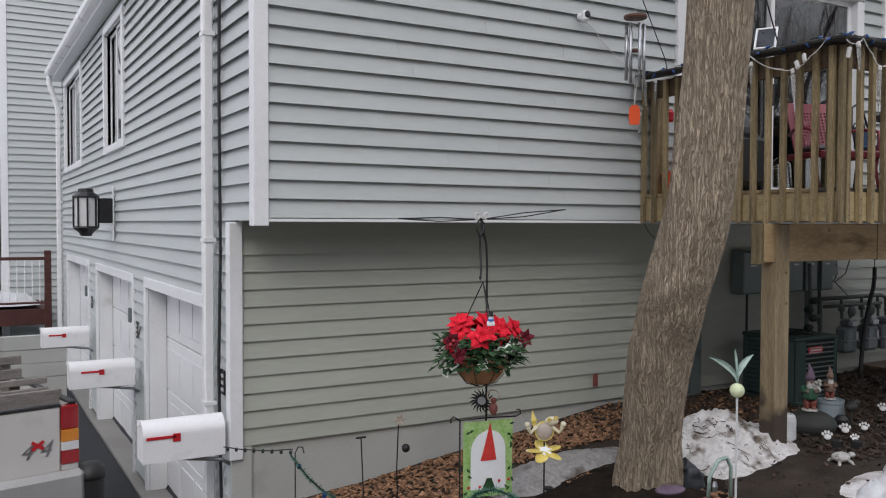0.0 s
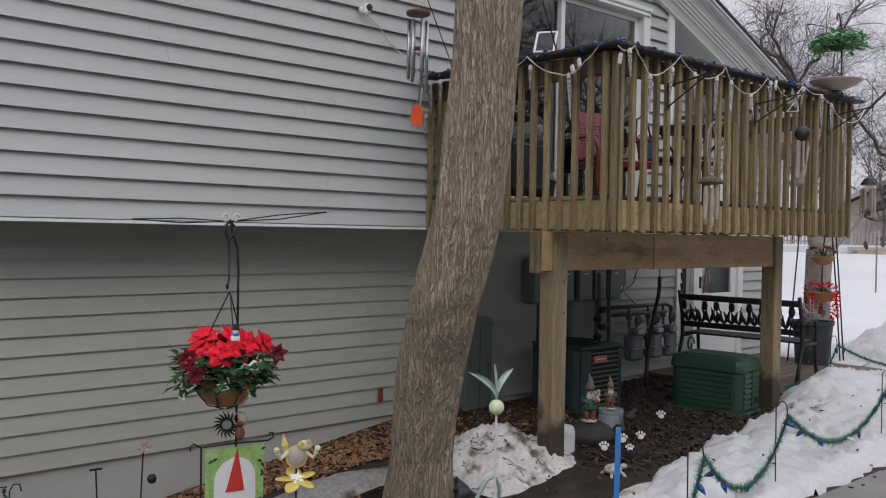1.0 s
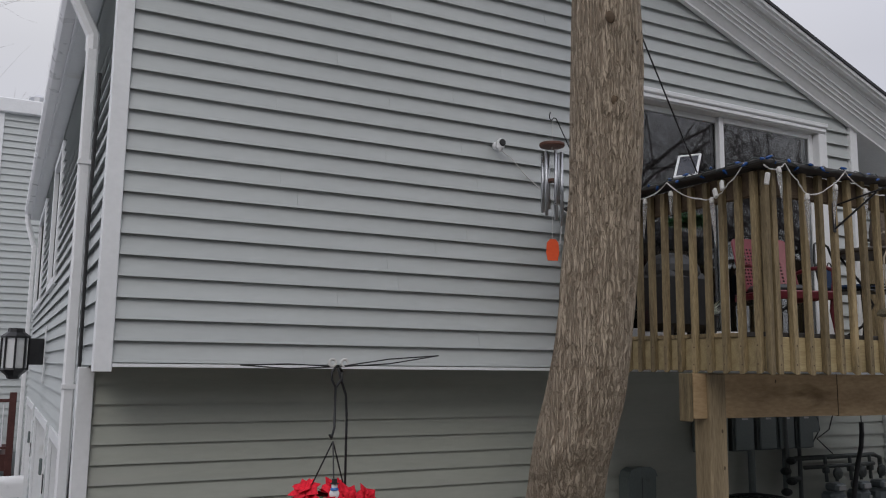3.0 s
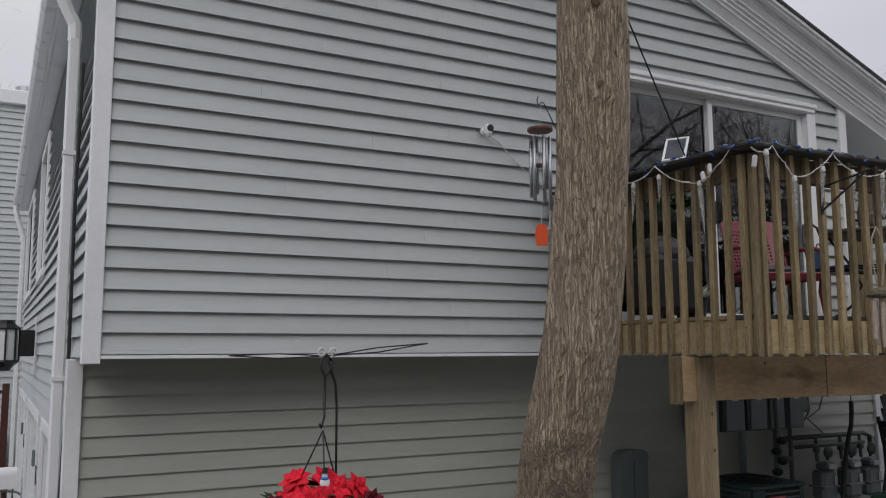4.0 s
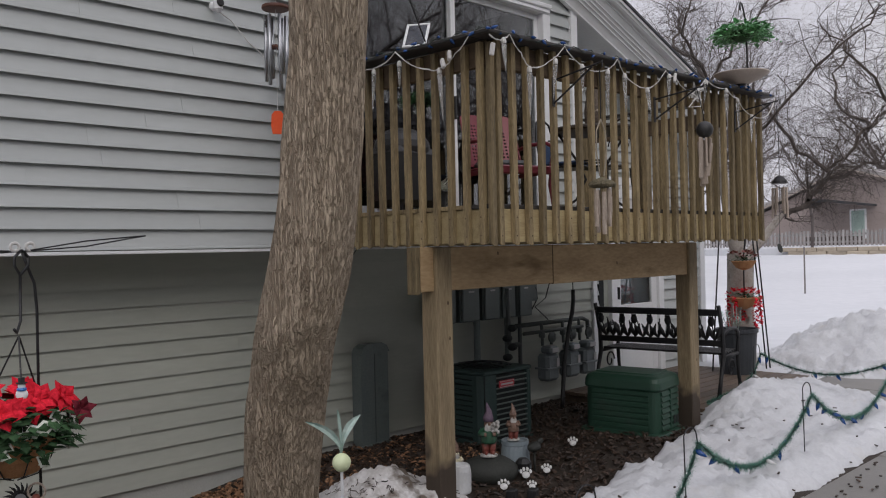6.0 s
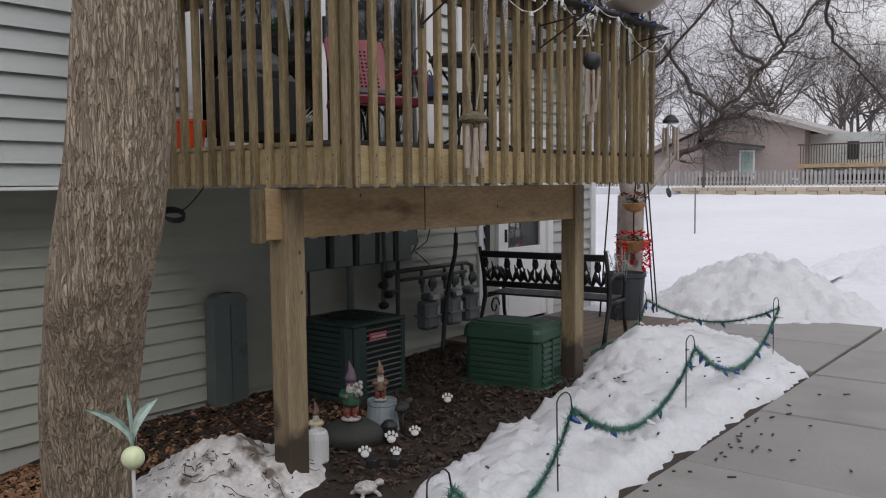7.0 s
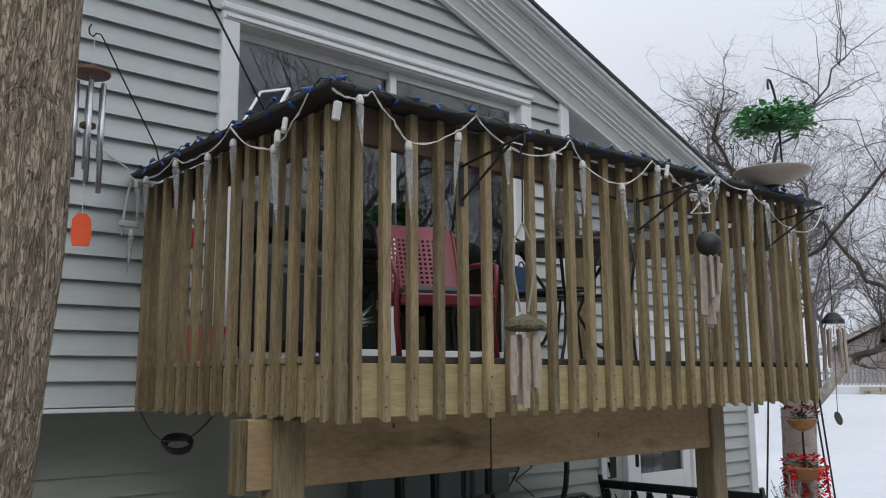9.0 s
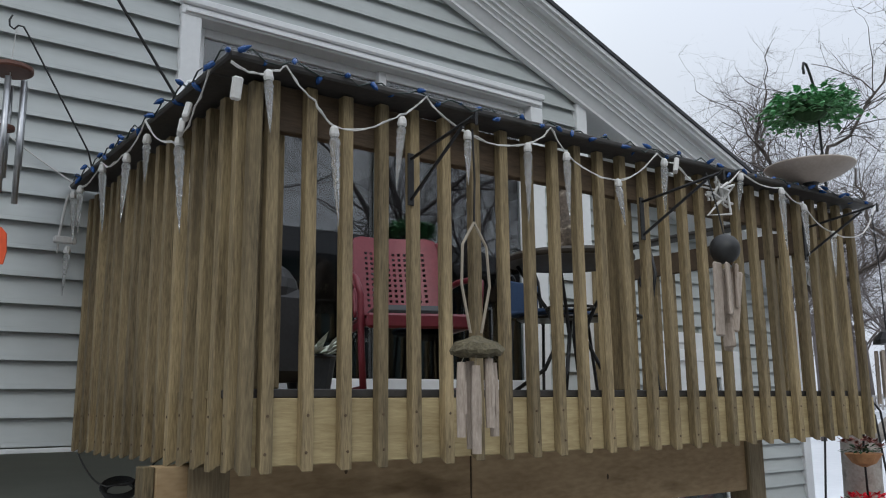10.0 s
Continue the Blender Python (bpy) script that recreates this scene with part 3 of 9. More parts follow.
def snow_patch(name, x0, x1, y0, y1, height, mat, label, step=0.07, seed=1.0, rough=0.05, kind="stuff"):
    """Lying snow: a sheet that rises from the ground where height(x, y) is above nothing."""
    s, idx = Shape(), {}
    nxs, nys = int((x1 - x0) / step) + 1, int((y1 - y0) / step) + 1
    for j in range(nys):
        for i in range(nxs):
            x, y = x0 + i * step, y0 + j * step
            h = height(x, y)
            if h > -0.04:
                big = fbm(x, y, 2.0, seed) * rough * 0.6 + fbm(x, y, 6.0, seed + 3) * rough * 0.5 + abs(fbm(x, y, 11.0, seed + 5)) * rough * 0.62 + fbm(x, y, 24.0, seed + 7) * rough * 0.22
                lift = smooth_step(0.0, 0.08, h)
                idx[i, j] = len(s.v)
                s.v.append((x, y, ground_z(x, y) + h + big * lift - 0.012))
    for j in range(nys - 1):
        for i in range(nxs - 1):
            q = [(i, j), (i + 1, j), (i + 1, j + 1), (i, j + 1)]
            if all(k in idx for k in q):
                s.f.append(tuple(idx[k] for k in q))
    return solid(name, s, mat, label, "snow", kind, smooth=True)


def lin(x, pts):
    return float(np.interp(x, [p[0] for p in pts], [p[1] for p in pts]))


def berm(x, y):
    lo = 3.24 + 0.08 * fbm(x, 1.0, 1.7, 5.0) + 0.05 * fbm(x, 2.0, 6.0, 2.0)
    hi = lin(x, ((4.2, 3.80), (4.8, 4.02), (5.4, 4.20), (6.02, 4.36), (6.66, 4.49), (7.4, 4.62), (7.7, 4.64), (8.1, 4.78), (8.5, 5.0), (9.2, 5.14), (10.3, 5.16), (10.9, 4.98))) + 0.07 * fbm(x, 4.0, 3.0, 9.0)
    end = lin(y, ((3.2, 9.35), (3.4, 9.55), (3.96, 10.35), (4.6, 10.85)))
    e = min(y - lo, hi - y, (end - x + 0.12 * fbm(y, 0, 2.0, 3.0)) * 0.8, x - 4.1)
    rise = 0.19 * math.exp(-((x - 9.0) / 0.85) ** 2 - ((y - 4.72) / 0.45) ** 2)
    return -0.05 + (0.08 + rise) * smooth_step(-0.02, 0.5, e) + 0.105 * smooth_step(-0.02, 0.10, e)


snow_patch("snow_berm", 4.1, 11.1, 3.05, 5.3, berm, SNOW, "white bank of old snow between walk and mulch bed", 0.033, 1.0, 0.07)


def hump(cx, cy, rx, ry, h, seed):
    def f(x, y):
        a = math.atan2(y - cy, x - cx)
        d = math.hypot((x - cx) / rx, (y - cy) / ry) * (1 + 0.16 * fbm(math.cos(a) * 1.3, math.sin(a) * 1.3, 1.0, seed))
        return -0.05 + (h + 0.05) * (1 - smooth_step(0.0, 1.05, d)) + 0.03 * (1 - smooth_step(0.95, 1.02, d))
    return f


snow_patch("snow_pile", 10.9, 15.0, 2.6, 6.9, hump(12.9, 4.85, 1.8, 1.6, 0.62, 2.0), SNOW, "tall shovelled pile of lumpy white snow", 0.05, 2.0, 0.15)
snow_patch("snow_pile", 15.0, 20.5, 2.3, 6.6, hump(18.3, 4.5, 2.2, 1.6, 0.36, 4.0), SNOW, "low shovelled pile of snow farther along the walk", 0.1, 4.0, 0.12)
MOUND = hump(4.78, 5.15, 0.84, 0.66, 0.20, 6.0)
snow_patch("snow_mound", 3.7, 5.9, 4.2, 6.2, MOUND, SNOW_DIRTY, "melting mound of dirty snow littered with twigs", 0.03, 6.0, 0.07)
SLUSH_SHEET = hump(3.7, 5.62, 0.80, 0.36, 0.10, 8.0)


def SLUSH(x, y):
    """Slush, melted away round the tree."""
    return SLUSH_SHEET(x, y) - 0.3 * (1 - smooth_step(0.34, 0.52, math.hypot(x - 3.84, y - 4.92)))


snow_patch("snow_patch", 2.6, 4.6, 4.9, 6.1, SLUSH, SLUSH_GREY, "thin grey sheet of icy slush around the tree", 0.05, 8.0, 0.02)
# wet ground coloured near black to draw the dark gap between snow and trunk
snow_patch("leaf_mould", 2.9, 4.8, 4.0, 5.9, hump(3.84, 4.90, 0.95, 0.90, 0.06, 14.0), HOLLOW, "wet ground coloured near black to draw the dark hollow round the tree", 0.03, 14.0, 0.05)
snow_patch("snow_patch", 3.6, 5.8, 3.3, 4.9, hump(5.0, 3.95, 0.80, 0.36, 0.012, 11.0), SNOW_DIRTY, "thin dirty melting snow over wet soil", 0.04, 11.0, 0.05)


def slope_snow(x, y):
    e = min(x - 9.5 - 0.1 * fbm(y, 0, 1.5, 1.0), y - 5.0) if x < 11.2 else min(y - 4.4, 30 - y)
    if x < 11.2 and y < 6.9 and x < 11.0:
        return -1
    return -0.05 + 0.13 * smooth_step(-0.1, 0.5, e)


snow_patch("snow_field", 11.0, 45.0, 3.3, 30.0, slope_snow, SNOW_FAR, "wide unbroken field of snow behind the house", 0.5, 7.0, 0.05, "structure")

# concrete walk: one slab a piece, tooled joints between
walk_base = solid("pavement", Shape().box(-6, 30, -0.1, 3.2, -0.1, 0.045), SOIL, "wet concrete walk of square slabs with dark joints", "pavement")
slab_mesh = Shape().box(0, 1.318, 0, 1.625, -0.06, 0.0, 0.008).mesh("slab")
slab_mesh.materials.append(CONCRETE)
for i in range(26):
    for j in range(2):
        part("slab", slab_mesh, CONCRETE, walk_base, m=pose(-5.44 + 1.335 * i, -0.06 + 1.645 * j, 0.08 + 0.004 * ((i * 7 + j * 3) % 3 - 1), 0, 0, 0.1 * ((i + j) % 3 - 1)))
for i in range(2):
    part("slab", slab_mesh, CONCRETE, walk_base, m=pose(9.36 + 1.335 * i, 3.245, 0.082))
# soil joints and debris on the walk
dbr = Shape()
rd = random.Random(4)
for k in range(34):
    x, y = rd.gauss(6.9, 0.9), 3.16 - abs(rd.gauss(0, 0.22))
    a, l = rd.uniform(0, 3.14), rd.uniform(0.006, 0.026)
    dbr.box(-l, l, -0.006, 0.006, 0, 0.007, 0, pose(x, y, 0.085, 0, 0, math.degrees(a)))
for k in range(80):
    x, y = rd.uniform(4.3, 9.3), rd.uniform(3.2, 4.9)
    h = berm(x, y)
    if h < 0.01 or (h > 0.15 and k % 3):
        continue
    l = rd.uniform(0.006, 0.02)
    dbr.box(-l, l, -0.005, 0.005, 0, 0.008, 0, pose(x, y, ground_z(x, y) + h + 0.012, rd.uniform(-20, 20), 0, rd.uniform(0, 180)))
for k in range(150):
    x, y = 4.72 + rd.gauss(0, 0.28), 5.10 + rd.gauss(0, 0.25)
    a, l = rd.uniform(0, 6.283), (rd.uniform(0.02, 0.06) if k % 6 == 0 else rd.uniform(0.004, 0.014))
    p = []
    for i in range(4):
        p.append((x, y, ground_z(x, y) + max(0.0, MOUND(x, y)) + rd.uniform(0.0, 0.012)))
        x, y, a = x + l * math.cos(a), y + l * math.sin(a), a + rd.uniform(-0.9, 0.9)
    dbr.tube(p, rd.uniform(0.0015, 0.0035), 4)
solid("bark_crumbs", dbr, CHIP_DARK, "small dark bark crumbs scattered on the concrete walk", "debris", "stuff")

# mulch bed: many small chips
def chips(name, n, area, mat, label, seed, size=(0.02, 0.05)):
    r, s, made = random.Random(seed), Shape(), 0
    while made < n:
        x, y = r.uniform(area[0], area[1]), r.uniform(area[2], area[3])
        made += 1
        if y > 6.5 or berm(x, y) > 0.03 or MOUND(x, y) > 0.0 or SLUSH(x, y) > -0.02:
            continue
        l = r.uniform(*size)
        m = pose(x, y, ground_z(x, y) + r.uniform(0.0, 0.03), r.uniform(-35, 35), r.uniform(-35, 35), r.uniform(0, 360))
        w, t = l * r.uniform(0.35, 0.8), l * r.uniform(0.04, 0.14)
        vs = [(-l / 2, -w / 2, -t), (l / 2, -w * 0.3, -t), (l * 0.4, w / 2, -t), (-l * 0.4, w * 0.4, -t), (-l * 0.35, -w * 0.3, t), (l * 0.35, -w * 0.2, t), (l * 0.25, w * 0.3, t), (-l * 0.3, w * 0.25, t)]
        s.add([m @ Vector(p) for p in vs], [(4, 5, 6, 7), (0, 1, 5, 4), (1, 2, 6, 5), (2, 3, 7, 6), (3, 0, 4, 7)])
    return solid(name, s, mat, label, "mulch", "stuff")


chips("wood_chip_mulch", 6200, (1.75, 4.9, 5.35, 6.5), CHIP, "orange-brown wood chip mulch along the house wall", 11, (0.02, 0.06))
chips("wood_chip_mulch", 700, (4.9, 6.3, 5.35, 6.5), CHIP, "brown wood chips thinning out towards the deck", 21, (0.02, 0.06))
chips("wood_chip_mulch", 2200, (4.6, 6.3, 5.3, 6.5), CHIP_DARK, "wet bark mulch beside the deck post, darkened for the deck's shade", 22, (0.02, 0.06))
chips("leaf_litter", 90, (3.85, 4.15, 4.3, 4.6), CHIP, "small patch of orange dead leaves beside the tree", 23, (0.03, 0.06))
chips("wood_chip_mulch", 4600, (5.2, 8.4, 4.3, 6.5), CHIP_DARK, "wet bark mulch under the deck, darkened for its shade", 12, (0.015, 0.06))
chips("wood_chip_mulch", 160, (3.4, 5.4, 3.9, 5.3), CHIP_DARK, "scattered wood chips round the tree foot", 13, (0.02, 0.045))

# ---------------------------------------------------------------- house
COURSE = 0.1247
Y_UP, Y_LOW, X_WEST, X_BAY, X_EAST, Z_SILL = 6.10, 6.53, 1.66, 8.30, 11.60, 1.65
SLOPE, RIDGE_X = 0.385, 4.62


def roof_z(x, c):
    """Height of a line parallel to the roof; c is its height at x = 0 of the east slope."""
    return c + 0.05 - SLOPE * (x if x > RIDGE_X else 2 * RIDGE_X - x)


def backing(x0, x1, y0, y1, z0, c):
    top = [(x1, roof_z(x1, c)), (x0, roof_z(x0, c))]
    if x0 < RIDGE_X < x1:
        top.insert(1, (RIDGE_X, roof_z(RIDGE_X, c)))
    return [(x0, z0), (x1, z0)] + top, y0, y1


wall_bay = Shape()
for x0, x1, z0, z1 in ((1.70, 5.41, 1.66, 0), (7.82, X_BAY - 0.02, 1.66, 0), (5.41, 7.82, 3.90, 0), (5.41, 7.82, 1.66, 1.86)):
    if z1:
        wall_bay.box(x0, x1, Y_UP + 0.02, Y_UP + 0.18, z0, z1)
    else:
        o, a, b = backing(x0, x1, Y_UP + 0.02, Y_UP + 0.18, z0, 7.30)
        wall_bay.prism(o, "y", a, b)
wall_bay.box(X_BAY - 0.10, X_BAY, Y_UP + 0.18, Y_LOW + 0.05, 1.66, 3.9)
wall_upper = solid("wall_south", wall_bay, SIDING, "upper house wall in pale grey lap siding, overhanging", "wall")

low = Shape()
low.box(1.70, 9.58, Y_LOW + 0.02, Y_LOW + 0.16, 0.08, 1.66)
low.box(10.48, X_EAST, Y_LOW + 0.02, Y_LOW + 0.16, 0.08, 1.66)
low.box(9.58, 10.48, Y_LOW + 0.02, Y_LOW + 0.16, 2.18, 2.3)
o, a, b = backing(X_BAY, 9.58, Y_LOW + 0.02, Y_LOW + 0.16, 1.66, 7.20)
low.prism(o, "y", a, b)
o, a, b = backing(10.48, X_EAST, Y_LOW + 0.02, Y_LOW + 0.16, 1.66, 7.20)
low.prism(o, "y", a, b)
o, a, b = backing(9.58, 10.48, Y_LOW + 0.02, Y_LOW + 0.16, 2.3, 7.20)
low.prism(o, "y", a, b)
wall_lower = solid("wall_south_lower", low, SIDING_LOW, "lower house wall in beige-grey lap siding, darkened for the overhang's shade", "wall")
solid("foundation", Shape().box(1.72, X_EAST - 0.02, Y_LOW + 0.03, Y_LOW + 0.2, -1.4, 0.10), CONCRETE_WALL, "painted concrete foundation with damp streaks", "foundation")
solid("soffit", Shape().box(1.68, X_BAY, Y_UP + 0.01, Y_LOW + 0.02, 1.655, 1.685), SIDING_LOW, "flat panelled underside of the overhanging upper floor", "soffit")


def lap(x0, x1, z, h=COURSE, ends=None, p=0.031, u=0.022):
    """One course of lap siding facing -y, its foot standing proud; ends gives the upper corners where the roof cuts it."""
    a0, a1 = ends or (x0, x1)
    q = 0.0
    row = lambda a, b, y, zz: [(a, y, zz), (b, y, zz)]
    vs = row(x0, x1, -p, z) + row(a0, a1, -q, z + h) + row(a0, a1, 0.01, z + h) + row(x0, x1, 0.01, z + u) + row(x0, x1, -p + 0.005, z + u) + row(x0, x1, -p + 0.005, z)
    fs = [(2 * i, 2 * i + 1, (2 * i + 3) % 12, (2 * i + 2) % 12) for i in range(6)]
    return Shape().add(vs, fs + [(0, 2, 4, 6, 8, 10), (1, 11, 9, 7, 5, 3)])


def corner_board(name, x0, x1, y0, y1, z0, z1, label="white vinyl corner trim"):
    s = Shape().box(x0, x1, y0, y0 + 0.025, z0, z1, 0.004).box(x0, x0 + 0.025, y0 + 0.0255, y1, z0, z1, 0.004)
    return solid(name, s, WHITE, label, "trim")


corner_board("trim", X_WEST - 0.012, X_WEST + 0.088, Y_UP - 0.028, Y_UP + 0.075, 1.62, 4.1, "white vinyl corner post of the upper wall")
corner_board("trim", X_WEST - 0.052, X_WEST + 0.04, Y_LOW - 0.028, Y_LOW + 0.07, 0.0, 1.645, "white vinyl corner post of the lower wall")
solid("trim", Shape().box(X_WEST - 0.035, X_WEST + 0.11, Y_LOW + 0.0, Y_LOW + 0.028, -1.0, 0.08, 0.003), CONCRETE_WALL, "painted board at the foundation corner", "trim")
solid("trim", Shape().box(X_BAY - 0.07, X_BAY + 0.03, Y_UP - 0.03, Y_UP + 0.06, 1.655, 3.98, 0.004), WHITE, "white vinyl corner post beside the deck", "trim")
solid("trim", Shape().box(X_EAST - 0.09, X_EAST + 0.03, Y_LOW - 0.03, Y_LOW + 0.10, 0.08, 2.7, 0.004), WHITE, "white vinyl corner post at the house end", "trim")
solid("trim", Shape().box(9.12, 9.19, Y_LOW - 0.03, Y_LOW + 0.01, 0.09, 1.75, 0.004), WHITE, "white trim strip beside the lower door", "trim")
solid("trim", Shape().box(X_WEST + 0.08, X_BAY, Y_UP - 0.018, Y_UP + 0.02, 1.648, 1.668, 0.002), WHITE, "white starter strip along the overhang", "trim")

# roof: rake boards, soffit, shingles, east and west slopes
Y_RAKE, Y_BACK = 5.80, 17.95
X_EAVE_E, X_EAVE_W = 11.15, 1.52


def sloped(c0, c1, y0, y1, xa, xb):
    o = [(xa, roof_z(xa, c0)), (xb, roof_z(xb, c0)), (xb, roof_z(xb, c1)), (xa, roof_z(xa, c1))]
    return Shape().prism(o, "y", y0, y1)


for xa, xb in ((RIDGE_X, X_EAVE_E), (X_EAVE_W, RIDGE_X)):
    solid("trim", sloped(7.095, 7.268, Y_UP - 0.062, Y_UP - 0.016, xa, xb), WHITE, "broad flat white frieze board under the roof", "trim")
    (ya, ca), (yb, cb) = (Y_UP - 0.063, 7.115), (Y_RAKE + 0.05, 7.365)
    o = [(x, y, roof_z(x, c)) for x in (xa, xb) for y, c in ((ya, ca), (yb, cb), (yb, 7.40), (ya, 7.40))]
    solid("trim", Shape().add(o, [(0, 1, 5, 4), (1, 2, 6, 5), (2, 3, 7, 6), (3, 0, 4, 7), (0, 3, 2, 1), (4, 5, 6, 7)]), WHITE, "white slanted crown moulding under the roof edge", "trim")
    for q in (0.28, 0.40, 0.52, 0.64, 0.88):
        y, c = ya + (yb - ya) * q, ca + (cb - ca) * q
        solid("trim", sloped(c - 0.014, c + 0.004, y - 0.006, y + 0.004, xa, xb), WHITE, "white bead of the crown moulding", "trim")
    solid("trim", sloped(7.345, 7.40, Y_RAKE + 0.005, Y_RAKE + 0.045, xa, xb), WHITE, "white rake fascia board", "trim")
    solid("trim", sloped(7.37, 7.4005, Y_RAKE - 0.02, Y_RAKE + 0.0045, xa, xb), WHITE, "white drip moulding at the roof edge", "trim")
    solid("soffit", sloped(7.13, 7.15, Y_UP - 0.0155, Y_LOW + 0.02, xa, xb), WHITE, "white vented rake soffit", "soffit")
    solid("roof", sloped(7.401, 7.428, Y_RAKE - 0.035, Y_BACK + 0.3, xa - (0.06 if xa < 2 else 0), xb + (0.06 if xb > 9 else 0)), SHINGLE, "dark asphalt shingle roof slope", "roof")

# closing walls of the house, and the near-black room behind the sliding door
solid("wall_east", Shape().box(X_EAST - 0.16, X_EAST, Y_LOW + 0.17, Y_BACK, 0.08, 2.75), SIDING, "end wall of the house", "wall")
solid("wall_north", Shape().box(X_WEST + 0.2, X_EAST - 0.17, Y_BACK - 0.2, Y_BACK, -1.3, 4.1), SIDING, "back wall of the house", "wall")
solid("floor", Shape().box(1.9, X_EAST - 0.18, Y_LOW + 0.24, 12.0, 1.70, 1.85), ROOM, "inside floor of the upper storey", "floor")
solid("wall_room", Shape().box(3.9, 9.4, 9.6, 9.7, 1.86, 4.2).box(3.8, 3.9, 6.35, 9.7, 1.86, 4.2).box(9.4, 9.5, 6.75, 9.7, 1.86, 4.2), ROOM, "near-black inner walls of the room behind the glass", "wall")
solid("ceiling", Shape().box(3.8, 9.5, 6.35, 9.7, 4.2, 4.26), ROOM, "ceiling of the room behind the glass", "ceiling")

# garage wall with three openings
gw = Shape()
DOORS = ((7.36, 9.72), (10.52, 13.28), (14.18, 17.0))
Z_HEAD = 0.98
edge = [6.60] + [v for d in DOORS for v in d] + [Y_BACK]
for k in range(0, len(edge), 2):
    gw.box(X_WEST + 0.02, X_WEST + 0.2, edge[k], edge[k + 1], -1.3, Z_HEAD)
for y0, y1, z0, z1 in ((6.60, 11.06, Z_HEAD, 1.66), (Y_UP + 0.19, 11.06, 1.6601, 4.24), (12.40, 14.90, Z_HEAD, 4.24), (17.14, Y_BACK, Z_HEAD, 4.24), (11.06, 12.40, Z_HEAD, 2.60), (11.06, 12.40, 4.03, 4.2), (14.90, 17.14, Z_HEAD, 2.60), (14.90, 17.14, 4.03, 4.2)):
    gw.box(X_WEST + 0.02, X_WEST + 0.2, y0, y1, z0, z1)
wall_garage = solid("wall_west", gw, SIDING, "garage side wall in pale grey lap siding", "wall")
for k, (y0, y1) in enumerate(DOORS):
    d = thing("door_%d" % (k + 1), "closed white panelled overhead garage door", "garage door", (X_WEST + 0.19, 0, 0), kind="structure")
    for r in range(4):
        z0 = -1.15 + r * 0.54
        part("panel", Shape().box(0, 0.04, y0, y1, z0, z0 + 0.53, 0.006), WHITE, d)
        n = 4
        for c in range(n):
            w = (y1 - y0 - 0.2) / n
            part("raised_field", Shape().box(-0.008, -0.0005, y0 + 0.14 + c * w, y0 + 0.06 + (c + 1) * w, z0 + 0.10, z0 + 0.43, 0.006), WHITE, d)
    t = Shape()
    for ya, yb in ((y0 - 0.10, y0), (y1, y1 + 0.10)):
        t.box(X_WEST - 0.02, X_WEST + 0.012, ya, yb, -1.15, Z_HEAD + 0.10, 0.003)
    t.box(X_WEST - 0.022, X_WEST + 0.012, y0, y1, Z_HEAD, Z_HEAD + 0.10, 0.003)
    t.box(X_WEST + 0.013, X_WEST + 0.185, y0 + 0.001, y0 + 0.02, -1.15, Z_HEAD).box(X_WEST + 0.013, X_WEST + 0.185, y1 - 0.02, y1 - 0.001, -1.15, Z_HEAD)
    solid("trim", t, WHITE, "white casing round the garage door", "trim")
solid("apron", Shape().box(X_WEST - 0.10, X_WEST + 0.25, 6.7, Y_BACK, -1.3, -1.105, 0.01), CONCRETE, "pale concrete strip at the garage doors", "pavement")

for k, (y0, y1) in enumerate(((11.06, 12.40), (14.90, 17.14))):
    w = thing("window_%d" % (k + 1), "white framed slider window of the garage side", "window", (X_WEST, 0, 0), kind="structure")
    f = Shape()
    for a0, a1, b0, b1 in ((y0 - 0.09, y1 + 0.09, 2.51, 2.60), (y0 - 0.09, y1 + 0.09, 4.03, 4.12), (y0 - 0.09, y0, 2.6001, 4.0299), (y1, y1 + 0.09, 2.6001, 4.0299)):
        f.box(-0.03, 0.06, a0, a1, b0, b1, 0.006)
    part("window_frame", f, WHITE, w)
    ym = (y0 + y1) / 2
    for a0, a1, dx in ((y0 + 0.002, ym + 0.03, 0.03), (ym - 0.03, y1 - 0.002, 0.055)):
        s = Shape()
        for c0, c1, b0, b1 in ((a0, a1, 2.602, 2.65), (a0, a1, 3.98, 4.028), (a0, a0 + 0.05, 2.6501, 3.9799), (a1 - 0.05, a1, 2.6501, 3.9799)):
            s.box(dx, dx + 0.022, c0, c1, b0, b1, 0.003)
        sash = part("sash", s, WHITE, w)
        part("pane", Shape().box(dx + 0.008, dx + 0.013, a0 + 0.048, a1 - 0.048, 2.648, 3.982), GLASS, sash)
# white sheets added behind the garage side panes to make them pale
for k, (y0, y1) in enumerate(((11.06, 12.40), (14.90, 17.14))):
    solid("window_blind", Shape().box(X_WEST + 0.105, X_WEST + 0.11, y0 + 0.01, y1 - 0.01, 2.61, 4.02), FABRIC_WHITE, "white sheet added close behind the pane to make it pale", "blind", "")
solid("wall_room_west", Shape().box(2.9, 3.0, 10.5, 17.7, 1.9, 4.15), ROOM, "near-black inner wall behind the garage side windows", "wall")

# eave, gutter and downspouts on the garage side
solid("soffit", Shape().box(1.535, X_WEST + 0.02, Y_RAKE + 0.09, Y_BACK + 0.2, 4.27, 4.30), WHITE, "white eave soffit over the garage side", "soffit")
solid("trim", Shape().box(1.51, 1.533, Y_RAKE + 0.09, Y_BACK + 0.2, 4.27, 4.44), WHITE, "white eave fascia board", "trim")
